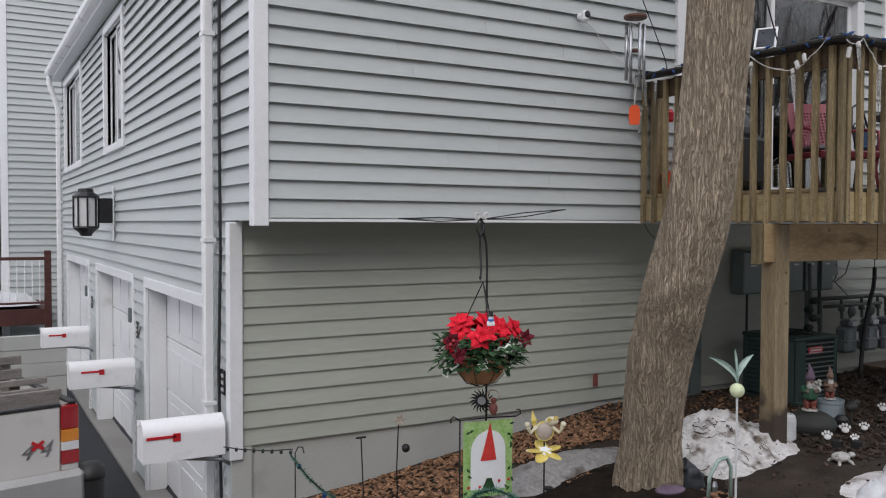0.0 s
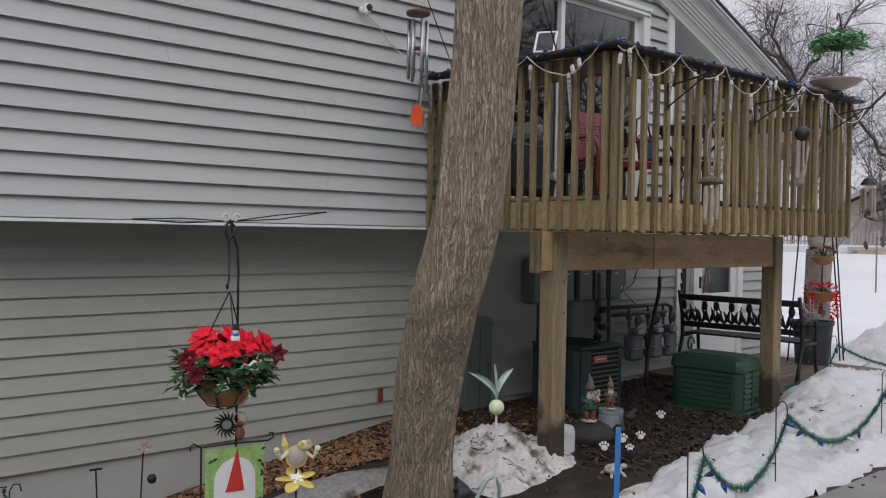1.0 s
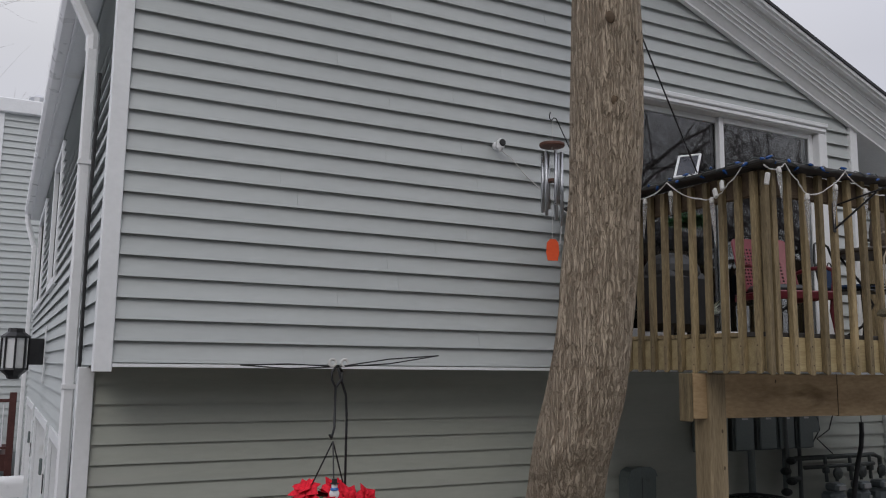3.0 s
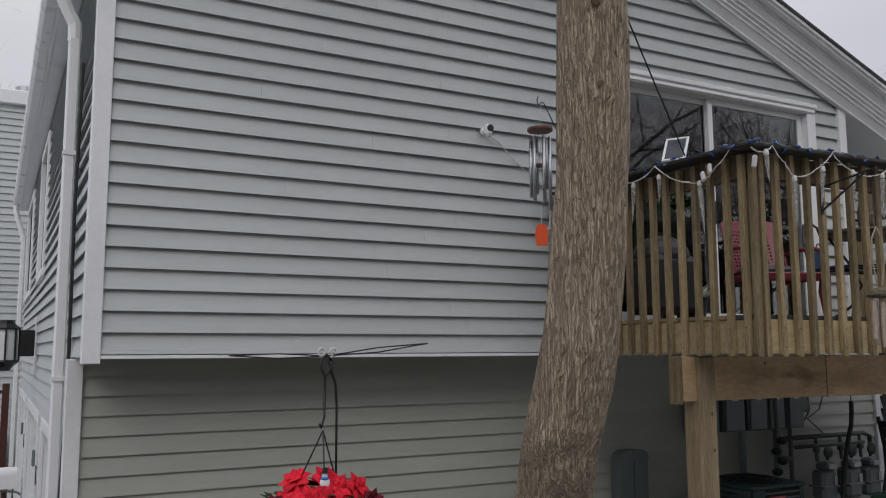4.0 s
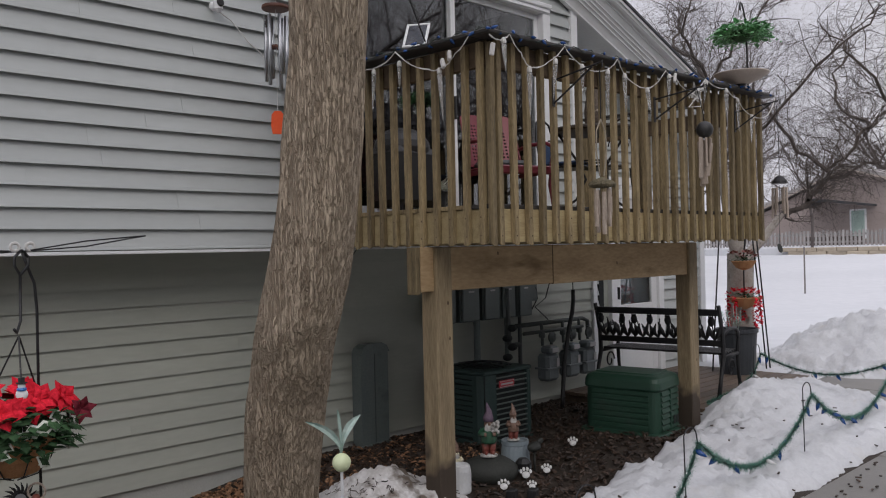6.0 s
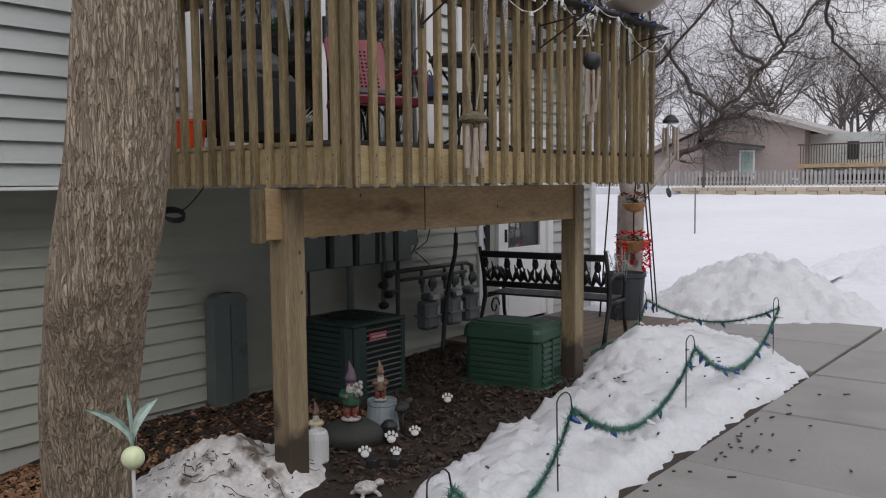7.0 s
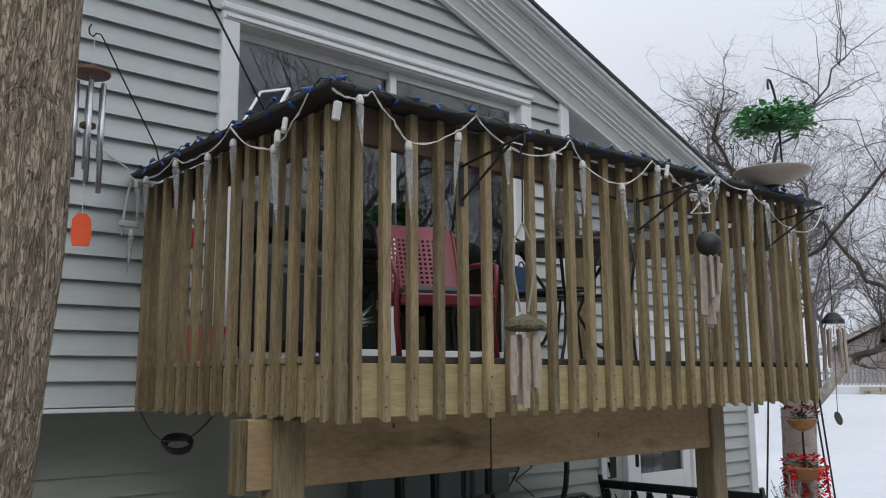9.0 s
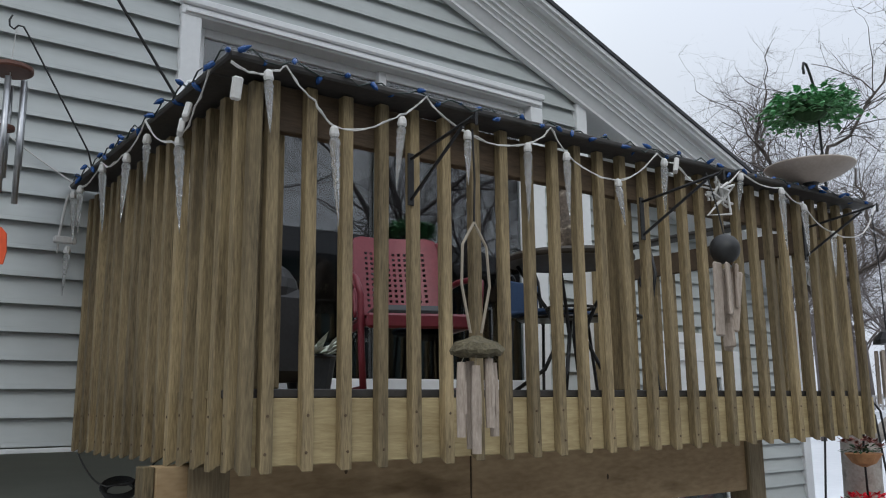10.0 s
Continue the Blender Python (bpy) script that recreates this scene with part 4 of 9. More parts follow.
g = Shape().prism([(1.508, 4.320), (1.43, 4.325), (1.40, 4.360), (1.395, 4.435), (1.412, 4.435), (1.417, 4.370), (1.435, 4.345), (1.50, 4.340), (1.50, 4.435), (1.508, 4.435)], "y", Y_RAKE + 0.02, Y_BACK + 0.15)
solid("gutter", g, WHITE_METAL, "white metal gutter along the eave", "gutter")
ds = thing("downspout", "white metal downspout on the garage wall", "downspout", kind="structure")
yd = 7.02
part("pipe", Shape().box(X_WEST - 0.105, X_WEST - 0.03, yd - 0.045, yd + 0.045, -0.95, 3.82, 0.012), WHITE_METAL, ds)
part("elbow", Shape().tube([(1.45, yd, 4.32), (1.455, yd, 4.20), (X_WEST - 0.07, yd, 3.92), (X_WEST - 0.067, yd, 3.80)], 0.046, 8), WHITE_METAL, ds)
for z in (0.3, 1.5, 3.0):
    part("strap", Shape().box(X_WEST - 0.109, X_WEST - 0.02, yd - 0.055, yd + 0.055, z, z + 0.03), WHITE_METAL, ds)
ds2 = thing("downspout", "white metal downspout at the far house corner", "downspout", kind="structure")
part("pipe", Shape().box(X_WEST - 0.105, X_WEST - 0.03, Y_BACK - 0.16, Y_BACK - 0.07, -0.95, 3.75, 0.012), WHITE_METAL, ds2)
part("elbow", Shape().tube([(1.45, Y_BACK - 0.11, 4.32), (1.455, Y_BACK - 0.11, 4.18), (X_WEST - 0.07, Y_BACK - 0.11, 3.72)], 0.046, 8), WHITE_METAL, ds2)

# ---------------------------------------------------------------- sliding glass door on the deck
sd = thing("door_4", "closed white sliding glass door with dark panes", "sliding door", (0, Y_UP, 0), kind="structure")
X0, X1, Z0, Z1 = 5.43, 7.80, 1.90, 3.86
f = Shape()
f.box(X0 - 0.09, X0 + 0.02, -0.035, 0.14, Z0 - 0.02, Z1 + 0.0, 0.006).box(X1 - 0.02, X1 + 0.09, -0.035, 0.14, Z0 - 0.02, Z1 + 0.0, 0.006)
f.box(X0 - 0.09, X1 + 0.09, -0.036, 0.14, Z1 + 0.001, Z1 + 0.055, 0.006)
part("door_frame", f, WHITE, sd)
part("head_moulding", Shape().box(X0 - 0.10, X1 + 0.10, -0.055, -0.002, Z1 + 0.056, Z1 + 0.10, 0.008).box(X0 - 0.07, X1 + 0.07, -0.05, -0.0365, Z1 + 0.012, Z1 + 0.03, 0.003), WHITE, sd)
part("door_sill", Shape().box(X0 - 0.09, X1 + 0.09, -0.075, 0.14, Z0 - 0.055, Z0 - 0.021, 0.006), WHITE, sd)
xm = 6.62
for a0, a1, dy in ((X0 + 0.021, xm + 0.03, 0.075), (xm - 0.03, X1 - 0.021, 0.035)):
    s = Shape()
    s.box(a0, a0 + 0.055, dy, dy + 0.035, Z0, Z1, 0.004).box(a1 - 0.055, a1, dy, dy + 0.035, Z0, Z1, 0.004)
    s.box(a0 + 0.0551, a1 - 0.0551, dy, dy + 0.035, Z0, Z0 + 0.09, 0.004).box(a0 + 0.0551, a1 - 0.0551, dy, dy + 0.035, Z1 - 0.05, Z1, 0.004)
    leaf_panel = part("sliding_panel", s, WHITE, sd)
    part("pane", Shape().box(a0 + 0.054, a1 - 0.054, dy + 0.014, dy + 0.02, Z0 + 0.088, Z1 - 0.048), GLASS, leaf_panel)
part("handle", Shape().box(xm - 0.02, xm + 0.0, 0.005, 0.034, 2.75, 2.95, 0.004), BLACK_PLASTIC, sd, "black door pull")

# upper window beyond the bay and lower storm door
w3 = thing("window_3", "white framed window behind the deck", "window", (0, Y_LOW, 0), kind="structure")
part("window_frame", Shape().box(9.36, 9.46, -0.03, 0.015, 1.72, 2.42, 0.005).box(10.0, 10.10, -0.03, 0.015, 1.72, 2.42, 0.005).box(9.4601, 9.9999, -0.03, 0.015, 2.33, 2.42, 0.005).box(9.70, 9.76, -0.025, 0.012, 1.72, 2.329, 0.004), WHITE, w3)
part("pane", Shape().box(9.46, 9.70, -0.008, 0.0, 1.73, 2.33).box(9.76, 10.0, -0.008, 0.0, 1.73, 2.33), LAMP_CLEAR, w3, "pale curtained glass")

d5 = thing("door_5", "closed white storm door with a glass upper half", "door", (0, Y_LOW, 0), kind="structure")
part("door_frame", Shape().box(9.47, 9.58, -0.035, 0.12, 0.10, 2.28, 0.005).box(10.48, 10.59, -0.035, 0.12, 0.10, 2.28, 0.005).box(9.5801, 10.4799, -0.035, 0.12, 2.18, 2.28, 0.005), WHITE, d5)
s = Shape()
s.box(9.585, 9.70, 0.0, 0.04, 0.14, 2.175, 0.004).box(10.36, 10.475, 0.0, 0.04, 0.14, 2.175, 0.004)
s.box(9.7001, 10.3599, 0.0, 0.04, 0.14, 0.95, 0.004).box(9.7001, 10.3599, 0.0, 0.04, 2.05, 2.175, 0.004)
panel = part("door_panel", s, WHITE, d5)
part("pane", Shape().box(9.69, 10.37, 0.015, 0.021, 0.94, 2.06), LAMP_GLASS, panel)
# panel added behind the pane, its colour standing for what the glass reflects
part("backing_door", Shape().box(9.585, 10.475, 0.09, 0.12, 0.14, 2.175), POT_BLUE, d5, "blue-grey backing that stands for reflections in the glass")
part("handle", Shape().box(9.615, 9.635, -0.035, -0.001, 1.02, 1.16, 0.003), BLACK_PLASTIC, d5)
# near-black strip between the white trim and the door casing
solid("sidelight", Shape().box(9.25, 9.34, Y_LOW - 0.012, Y_LOW + 0.012, 0.95, 1.75, 0.003), AC_DARK, "narrow near-black strip beside the storm door", "window")


# ---------------------------------------------------------------- deck
deck = thing("wooden_deck", "raised treated-wood deck with baluster railing", "deck", (0, 0, 0))
DX0, DX1, DY0, DY1 = 4.985, 8.44, 4.285, 6.08
part("band_board", Shape().box(DX0, DX1, DY0, DY0 + 0.04, 1.665, 1.86, 0.003), BAND_WOOD, deck, "pale front band board", m=None)
part("band_board", Shape().box(DX0, DX0 + 0.04, DY0 + 0.041, DY1, 1.665, 1.86, 0.003), BAND_WOOD, deck)
part("band_board", Shape().box(DX1 - 0.04, DX1, DY0 + 0.041, DY1, 1.665, 1.86, 0.003), BAND_WOOD, deck)
for i in range(9):
    x = DX0 + 0.4 * (i + 1) - 0.02
    part("joist", Shape().box(x, x + 0.038, DY0 + 0.041, DY1, 1.665, 1.855), BAND_WOOD, deck)
nb = 12
for i in range(nb):
    y0 = DY0 + i * (DY1 - DY0) / nb
    # the front board is coloured dark to draw the gap line above the band
    part("deck_board", Shape().box(DX0 - 0.01, DX1 + 0.01, y0 + 0.006, y0 + (DY1 - DY0) / nb - 0.006, 1.861, 1.887, 0.003), CAP_WOOD if i == 0 else DECK_WOOD, deck)


def rail_z(x, y=DY0):
    """Underside of the rail cap, which rises a little away from the near corner."""
    return 2.811 + 0.0125 * max(0.0, x - DX0) + 0.012 * max(0.0, y - DY0)


def cap_board(x0, x1, y0, y1):
    s = Shape().box(x0, x1, y0, y1, 0.012, 0.036, 0.006)
    s.v = [(x, y, z + rail_z(x, y)) for x, y, z in s.v]
    return s


def baluster_mesh():
    """A square baluster, cut slanting at its foot, with two nail heads."""
    w, d, h = 0.038, 0.036, 1.158
    s = Shape().add([(-w / 2, 0, 0.02), (w / 2, 0, 0.02), (w / 2, -d, 0), (-w / 2, -d, 0), (-w / 2, 0, h), (w / 2, 0, h), (w / 2, -d, h), (-w / 2, -d, h)],
                    [(0, 1, 2, 3), (4, 7, 6, 5), (0, 4, 5, 1), (1, 5, 6, 2), (2, 6, 7, 3), (3, 7, 4, 0)])
    bm = bmesh.new()
    me = s.mesh("baluster")
    bm.from_mesh(me)
    bmesh.ops.bevel(bm, geom=bm.edges[:], offset=0.003, segments=1, affect="EDGES")
    bm.to_mesh(me)
    bm.free()
    return me


bal = baluster_mesh()
bal.materials.append(DECK_WOOD)
nail = Shape().lathe([(0.005, 0), (0.004, 0.002)], 6, m=Matrix.Rotation(radians(90), 4, "X")).mesh("nail_head")
nail.materials.append(KNOT)
rb = random.Random(7)
for i in range(27):
    x = 5.045 + 0.1297 * i
    if x > DX1 - 0.01:
        break
    b = part("baluster", bal, DECK_WOOD, deck, m=pose(x, DY0 - 0.001, 1.648 + rb.uniform(-0.004, 0.004), 0, rb.uniform(-0.3, 0.3), rb.uniform(-2, 2)) @ Matrix.Diagonal((1, 1, (rail_z(x) - 1.637) / 1.158, 1)))
    for z in (0.055, 0.16):
        part("nail_head", nail, KNOT, b, m=pose(rb.uniform(-0.006, 0.006), -0.0365, z))
for i in range(15):
    y = 4.325 + 0.1245 * i
    b = part("baluster", bal, DECK_WOOD, deck, m=pose(DX0 - 0.001, y, 1.648 + rb.uniform(-0.004, 0.004), rb.uniform(-0.3, 0.3), 0, -90 + rb.uniform(-2, 2)))
    for z in (0.055, 0.16):
        part("nail_head", nail, KNOT, b, m=pose(rb.uniform(-0.006, 0.006), -0.0365, z))
for i in range(13):
    y = 4.36 + 0.127 * i
    part("baluster", bal, DECK_WOOD, deck, m=pose(DX1 + 0.001, y, 1.648, 0, 0, 90))
# the baluster that closes the near corner
part("baluster", bal, DECK_WOOD, deck, m=pose(DX0 - 0.004, DY0 - 0.001, 1.645, 0, 0.2, 1.5))
# inner rails, posts and cap
# rails under the cap: their shade is put into a darker brown
for args in ((DX0 + 0.002, DX1 - 0.002, DY0, DY0 + 0.038, 2.675, 2.822), (DX0 + 0.002, DX0 + 0.04, DY0 + 0.0385, DY1, 2.675, 2.822), (DX1 - 0.04, DX1 - 0.002, DY0 + 0.0385, DY1, 2.66, 2.795)):
    part("top_rail", Shape().box(*args, 0.003), SHADED_RAIL_WOOD, deck, "rail board coloured dark brown for the shade under the cap")
for x, y in ((DX0 + 0.045, DY0 + 0.045), (DX1 - 0.135, DY0 + 0.045), (6.65, DY0 + 0.045), (DX0 + 0.045, DY1 - 0.10), (DX1 - 0.135, DY1 - 0.10)):
    part("rail_post", Shape().box(x, x + 0.088, y, y + 0.088, 1.888, 2.79, 0.004), DECK_WOOD, deck)
part("rail_cap", cap_board(DX0 - 0.125, DX1 + 0.06, DY0 - 0.12, DY0 + 0.03), CAP_WOOD, deck, "dark wet rail cap")
part("rail_cap", cap_board(DX0 - 0.125, DX0 + 0.03, DY0 + 0.0305, DY1), CAP_WOOD, deck, "dark wet rail cap")
part("rail_cap", cap_board(DX1 - 0.09, DX1 + 0.06, DY0 + 0.0305, DY1), CAP_WOOD, deck, "dark wet rail cap")
# beam and posts
part("beam", Shape().box(4.915, 6.21, 4.80, 4.84, 1.375, 1.648, 0.005), BEAM_WOOD, deck, "treated beam board with dark knots")
part("beam", Shape().box(6.214, 8.12, 4.80, 4.84, 1.37, 1.648, 0.005), BEAM_WOOD, deck, "treated beam board with dark knots")
part("beam", Shape().box(4.915, 8.12, 4.844, 4.884, 1.375, 1.648, 0.005), BEAM_WOOD, deck)
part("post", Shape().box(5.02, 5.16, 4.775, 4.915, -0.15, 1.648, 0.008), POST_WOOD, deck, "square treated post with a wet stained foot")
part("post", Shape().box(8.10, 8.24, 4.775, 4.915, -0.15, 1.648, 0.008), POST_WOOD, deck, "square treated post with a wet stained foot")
part("bracket", Shape().box(4.875, 4.912, 4.80, 4.885, 1.36, 1.648, 0.004), DECK_WOOD, deck)
for px_, pz_ in ((5.115, 1.30), (5.125, 1.08), (8.19, 0.62)):
    part("knot", Shape().ball((px_, 4.774, pz_), 0.009, 8, 5, (0.9, 0.12, 1.4)), KNOT, deck)
for bx, bz in ((5.62, 1.60), (7.02, 1.50)):
    part("knot", Shape().ball((bx, 4.799, bz), 0.009, 8, 5, (0.8, 0.12, 1.5)), KNOT, deck)
# thin dark strip filling the seam between the two front beam boards
part("drip_stain", Shape().box(6.209, 6.2135, 4.80, 4.842, 1.372, 1.648), KNOT, deck)

# ---------------------------------------------------------------- leaning tree in front of the wall
def trunk_mesh():
    spine = [(-0.35, 3.955, 4.94, 0.26), (-0.10, 3.945, 4.92, 0.222), (0.20, 3.923, 4.868, 0.199), (0.45, 3.897, 4.819, 0.194), (0.65, 3.885, 4.771, 0.192), (0.85, 3.873, 4.721, 0.198), (1.0, 3.865, 4.667, 0.203),
             (1.15, 3.850, 4.605, 0.203), (1.30, 3.845, 4.541, 0.208), (1.5, 3.852, 4.479, 0.206), (1.75, 3.855, 4.416, 0.197), (2.0, 3.866, 4.374, 0.189), (2.3, 3.870, 4.338, 0.184), (2.6, 3.864, 4.300, 0.180),
             (2.9, 3.852, 4.267, 0.180), (3.2, 3.848, 4.249, 0.181), (3.6, 3.84, 4.24, 0.172), (4.6, 3.86, 4.30, 0.155), (5.6, 3.86, 4.42, 0.135), (6.6, 3.83, 4.5, 0.11)]
    zs = [p[0] for p in spine]
    s, n = Shape(), 150
    rows = 430
    for i in range(rows):
        z = zs[0] + (zs[-1] - zs[0]) * (i / (rows - 1)) ** 1.25
        cx, cy, r = (float(np.interp(z, zs, [p[k] for p in spine])) for k in (1, 2, 3))
        for j in range(n):
            t = 2 * math.pi * j / n
            c, q = math.cos(t), math.sin(t)
            bend = 0.35 * noise.noise(Vector((c * 3, q * 3, z * 4)))
            crack = abs(noise.noise(Vector((c * 11 + bend, q * 11 - bend, z * 9))))
            furrow = noise.noise(Vector((c * 5.2, q * 5.2, z * 1.6))) * 0.005 + min(1.0, crack / 0.12) * 0.010 - 0.008
            lump = 0.020 * noise.noise(Vector((c * 1.5, q * 1.5, z * 1.9 + 3)))
            root = 0.05 * max(0.0, 0.25 - z) * (1 + 0.9 * math.sin(4 * t + 1))
            for kz, kt, ks, kr in ((1.22, 3.6, 0.03, 0.14), (1.05, 4.3, 0.03, 0.16), (2.95, 4.45, 0.014, 0.07), (3.35, 4.3, 0.012, 0.06), (0.75, 3.5, 0.02, 0.2)):
                dt = math.atan2(math.sin(t - kt), math.cos(t - kt)) * r
                lump += ks * math.exp(-((z - kz) ** 2 + dt ** 2) / kr ** 2 * 2)
            rr = r + furrow + lump + root
            s.v.append((cx + rr * c, cy + rr * q, z))
    for i in range(rows - 1):
        for j in range(n):
            j2 = (j + 1) % n
            s.f.append((i * n + j, i * n + j2, (i + 1) * n + j2, (i + 1) * n + j))
    return s


yard_tree = thing("tree", "old leaning tree with furrowed grey-brown bark", "tree")
part("trunk", trunk_mesh(), BARK, yard_tree, smooth=True)
for kx, ky, kz in ((3.78, 4.095, 2.98), (3.74, 4.08, 3.40)):
    part("knot_hole", Shape().ball((kx, ky, kz), 0.03, 10, 7, (1, 0.45, 1.1)), KNOT, yard_tree)


def branches(shape, rnd, p, d, length, radius, depth, sides=4, up=0.1, wild=0.5, kids=(2, 4), shrink=(0.6, 0.8)):
    pts, rs, q, dd = [p], [radius], Vector(p), Vector(d).normalized()
    n = 4 if depth > 1 else 3
    for i in range(n):
        dd = (dd + Vector((rnd.gauss(0, 1), rnd.gauss(0, 1), rnd.gauss(0, 1) + up)) * wild * 0.35).normalized()
        q = q + dd * length / n
        pts.append(q.copy())
        rs.append(radius * (1 - 0.45 * (i + 1) / n))
    shape.tube(pts, rs, max(3, sides), close=False)
    if depth <= 0:
        return
    for k in range(rnd.randint(*kids)):
        i = rnd.randint(1, n)
        nd = (dd + Vector((rnd.gauss(0, 1), rnd.gauss(0, 1), rnd.gauss(0, 0.8) + up)) * wild * 1.35).normalized()
        branches(shape, rnd, pts[i], nd, length * rnd.uniform(*shrink), rs[i] * 0.62, depth - 1, sides - 1, up, wild, kids, shrink)


ct = Shape()
rt = random.Random(21)
for k in range(7):
    z = 5.0 + 0.25 * k
    a = k * 2.4
    branches(ct, rt, (3.86, 4.42, z), (math.cos(a), math.sin(a), 0.9), 2.2, 0.06, 3, 5, 0.25, 0.5)
part("crown", ct, BRANCH, yard_tree)


# ---------------------------------------------------------------- patio: platform, bench, boxes, meters
platform = solid("platform", Shape().box(8.5, 10.9, 4.9, 6.45, -0.05, 0.095), PLATFORM_WOOD, "low wooden platform at the lower door", "platform")
solid("door_mat", Shape().box(9.55, 10.25, 5.95, 6.38, 0.136, 0.148, 0.004), RUBBER_MAT, "dark ribbed mat at the storm door", "mat", kind="")

BENCH_RZ = -83
bench = thing("garden_bench", "black cast-iron garden bench with tulip-pattern back", "bench", (8.84, 6.28, 0.136), BENCH_RZ)
W = 1.36
for x in (0.0, W - 0.05):
    s = Shape()
    s.tube([(x + 0.025, -0.10, 0.0), (x + 0.025, -0.03, 0.2), (x + 0.025, 0.05, 0.40), (x + 0.025, 0.03, 0.62), (x + 0.025, -0.06, 0.90)], [0.024, 0.02, 0.024, 0.022, 0.02], 8)
    s.tube([(x + 0.025, 0.52, 0.0), (x + 0.025, 0.46, 0.2), (x + 0.025, 0.44, 0.40), (x + 0.025, 0.47, 0.55), (x + 0.025, 0.44, 0.63)], [0.022, 0.018, 0.022, 0.018, 0.02], 8)
    s.tube([(x + 0.025, 0.02, 0.60), (x + 0.025, 0.20, 0.66), (x + 0.025, 0.38, 0.655), (x + 0.025, 0.47, 0.60), (x + 0.025, 0.45, 0.56)], 0.019, 8)
    s.tube([(x + 0.025, 0.05, 0.395), (x + 0.025, 0.44, 0.40)], 0.02, 8)
    end = part("end_frame", s, BLACK_METAL, bench, smooth=True)
    sc = Shape()
    sc.tube([(x + 0.025, 0.25 + 0.10 * math.cos(0.35 * k) * (1 - k / 26), 0.27 + 0.10 * math.sin(0.35 * k) * (1 - k / 26)) for k in range(20)], 0.009, 6)
    part("scroll", sc, BLACK_METAL, end)
for z0, z1, yb in ((0.80, 0.865, -0.045), (0.50, 0.56, 0.035)):
    part("back_rail", Shape().box(0.03, W - 0.03, yb - 0.014, yb + 0.014, z0, z1, 0.008), BLACK_METAL, bench)
rbn = random.Random(3)
for k in range(15):
    x = 0.10 + k * (W - 0.2) / 14
    s = Shape()
    lean = rbn.uniform(-0.05, 0.05)
    s.tube([(x, 0.03, 0.555), (x + lean * 0.5, 0.0, 0.66), (x + lean, -0.03, 0.76)], 0.007, 6)
    if k % 2 == 0:
        s.ball((x + lean, -0.033, 0.745), 0.042, 8, 6, (0.85, 0.3, 1.2))
        for dx in (-0.02, 0.0, 0.02):
            s.leaf((x + lean + dx * 0.6, -0.035, 0.76), (dx * 8, -0.2, 1), (0, -1, 0), 0.05, 0.025)
    for sgn in (-1, 1):
        a = Vector((x, 0.028, 0.56))
        d = Vector((sgn * rbn.uniform(0.25, 0.6), -0.25, 1)).normalized()
        s.tube([a, a + d * 0.07 + Vector((sgn * 0.008, 0, 0)), a + d * rbn.uniform(0.14, 0.2)], [0.007, 0.026, 0.004], 5)
    part("tulip_casting", s, BLACK_METAL, bench, smooth=True)
for k in range(6):
    y = 0.07 + k * 0.068
    part("seat_slat", Shape().box(0.04, W - 0.04, y, y + 0.055, 0.415, 0.437, 0.006), BLACK_METAL, bench)

box_ = thing("storage_box", "dark green ribbed utility box with a domed lid", "storage box", (7.58, 4.80, 0.0), 7)
L, D, H = 0.50, 0.71, 0.56


def ring(inset, z, r=0.07, n=5):
    """A rounded rectangle of the box's plan at one height."""
    x0, x1, y0, y1 = inset, L - inset, inset, D - inset
    pts = []
    for cx, cy, a0 in ((x1 - r, y1 - r, 0), (x0 + r, y1 - r, 90), (x0 + r, y0 + r, 180), (x1 - r, y0 + r, 270)):
        pts += [(cx + r * math.cos(radians(a0 + 90 * k / n)), cy + r * math.sin(radians(a0 + 90 * k / n)), z) for k in range(n + 1)]
    return pts


def loft(rings):
    s = Shape()
    n = len(rings[0])
    for q in rings:
        s.v += q
    for i in range(len(rings) - 1):
        for j in range(n):
            s.f.append((i * n + j, i * n + (j + 1) % n, (i + 1) * n + (j + 1) % n, (i + 1) * n + j))
    s.f.append(tuple(range(n))[::-1])
    s.f.append(tuple((len(rings) - 1) * n + j for j in range(n)))
    return s


part("body", loft([ring(0.012, 0.04), ring(0.016, 0.40), ring(0.020, 0.408)]), GREEN_BOX, box_, smooth=False)
part("plinth", loft([ring(-0.035, -0.04), ring(-0.035, 0.035), ring(-0.022, 0.05), ring(0.012, 0.056)]), GREEN_BOX, box_)
part("lid", loft([ring(0.004, 0.409), ring(0.0, 0.42), ring(0.004, 0.475), ring(0.016, 0.508), ring(0.045, 0.527), ring(0.10, 0.538, 0.05), ring(0.16, 0.541, 0.03)]), GREEN_BOX, box_, "domed lid", smooth=False)
part("lid_panel", loft([ring(0.075, 0.532, 0.05), ring(0.085, 0.543, 0.05)]), GREEN_BOX, box_)
for k in range(7):
    z = 0.075 + k * 0.048
    part("rib", Shape().box(0.004, 0.016, 0.09, D - 0.09, z, z + 0.036, 0.004), GREEN_BOX, box_)
    for c in range(2):
        part("louvre", Shape().prism([(-0.004, z), (0.016, z), (0.016, z + 0.034), (0.008, z + 0.034)], "x", 0.085 + 0.175 * c, 0.24 + 0.175 * c), GREEN_BOX, box_)
part("vertical_bar", Shape().box(0.2415, 0.2585, -0.008, 0.016, 0.06, 0.405, 0.004), GREEN_BOX, box_)
for x in (0.30, 0.36):
    part("hand_hold", Shape().box(x, x + 0.03, -0.008, -0.0045, 0.10, 0.17, 0.001), BLACK_PLASTIC, box_, "dark vent slot")

ac = thing("air_conditioner", "dark green outdoor air conditioner with louvred sides", "air conditioner", (6.42, 5.68, 0.03), 0)
A = 0.585
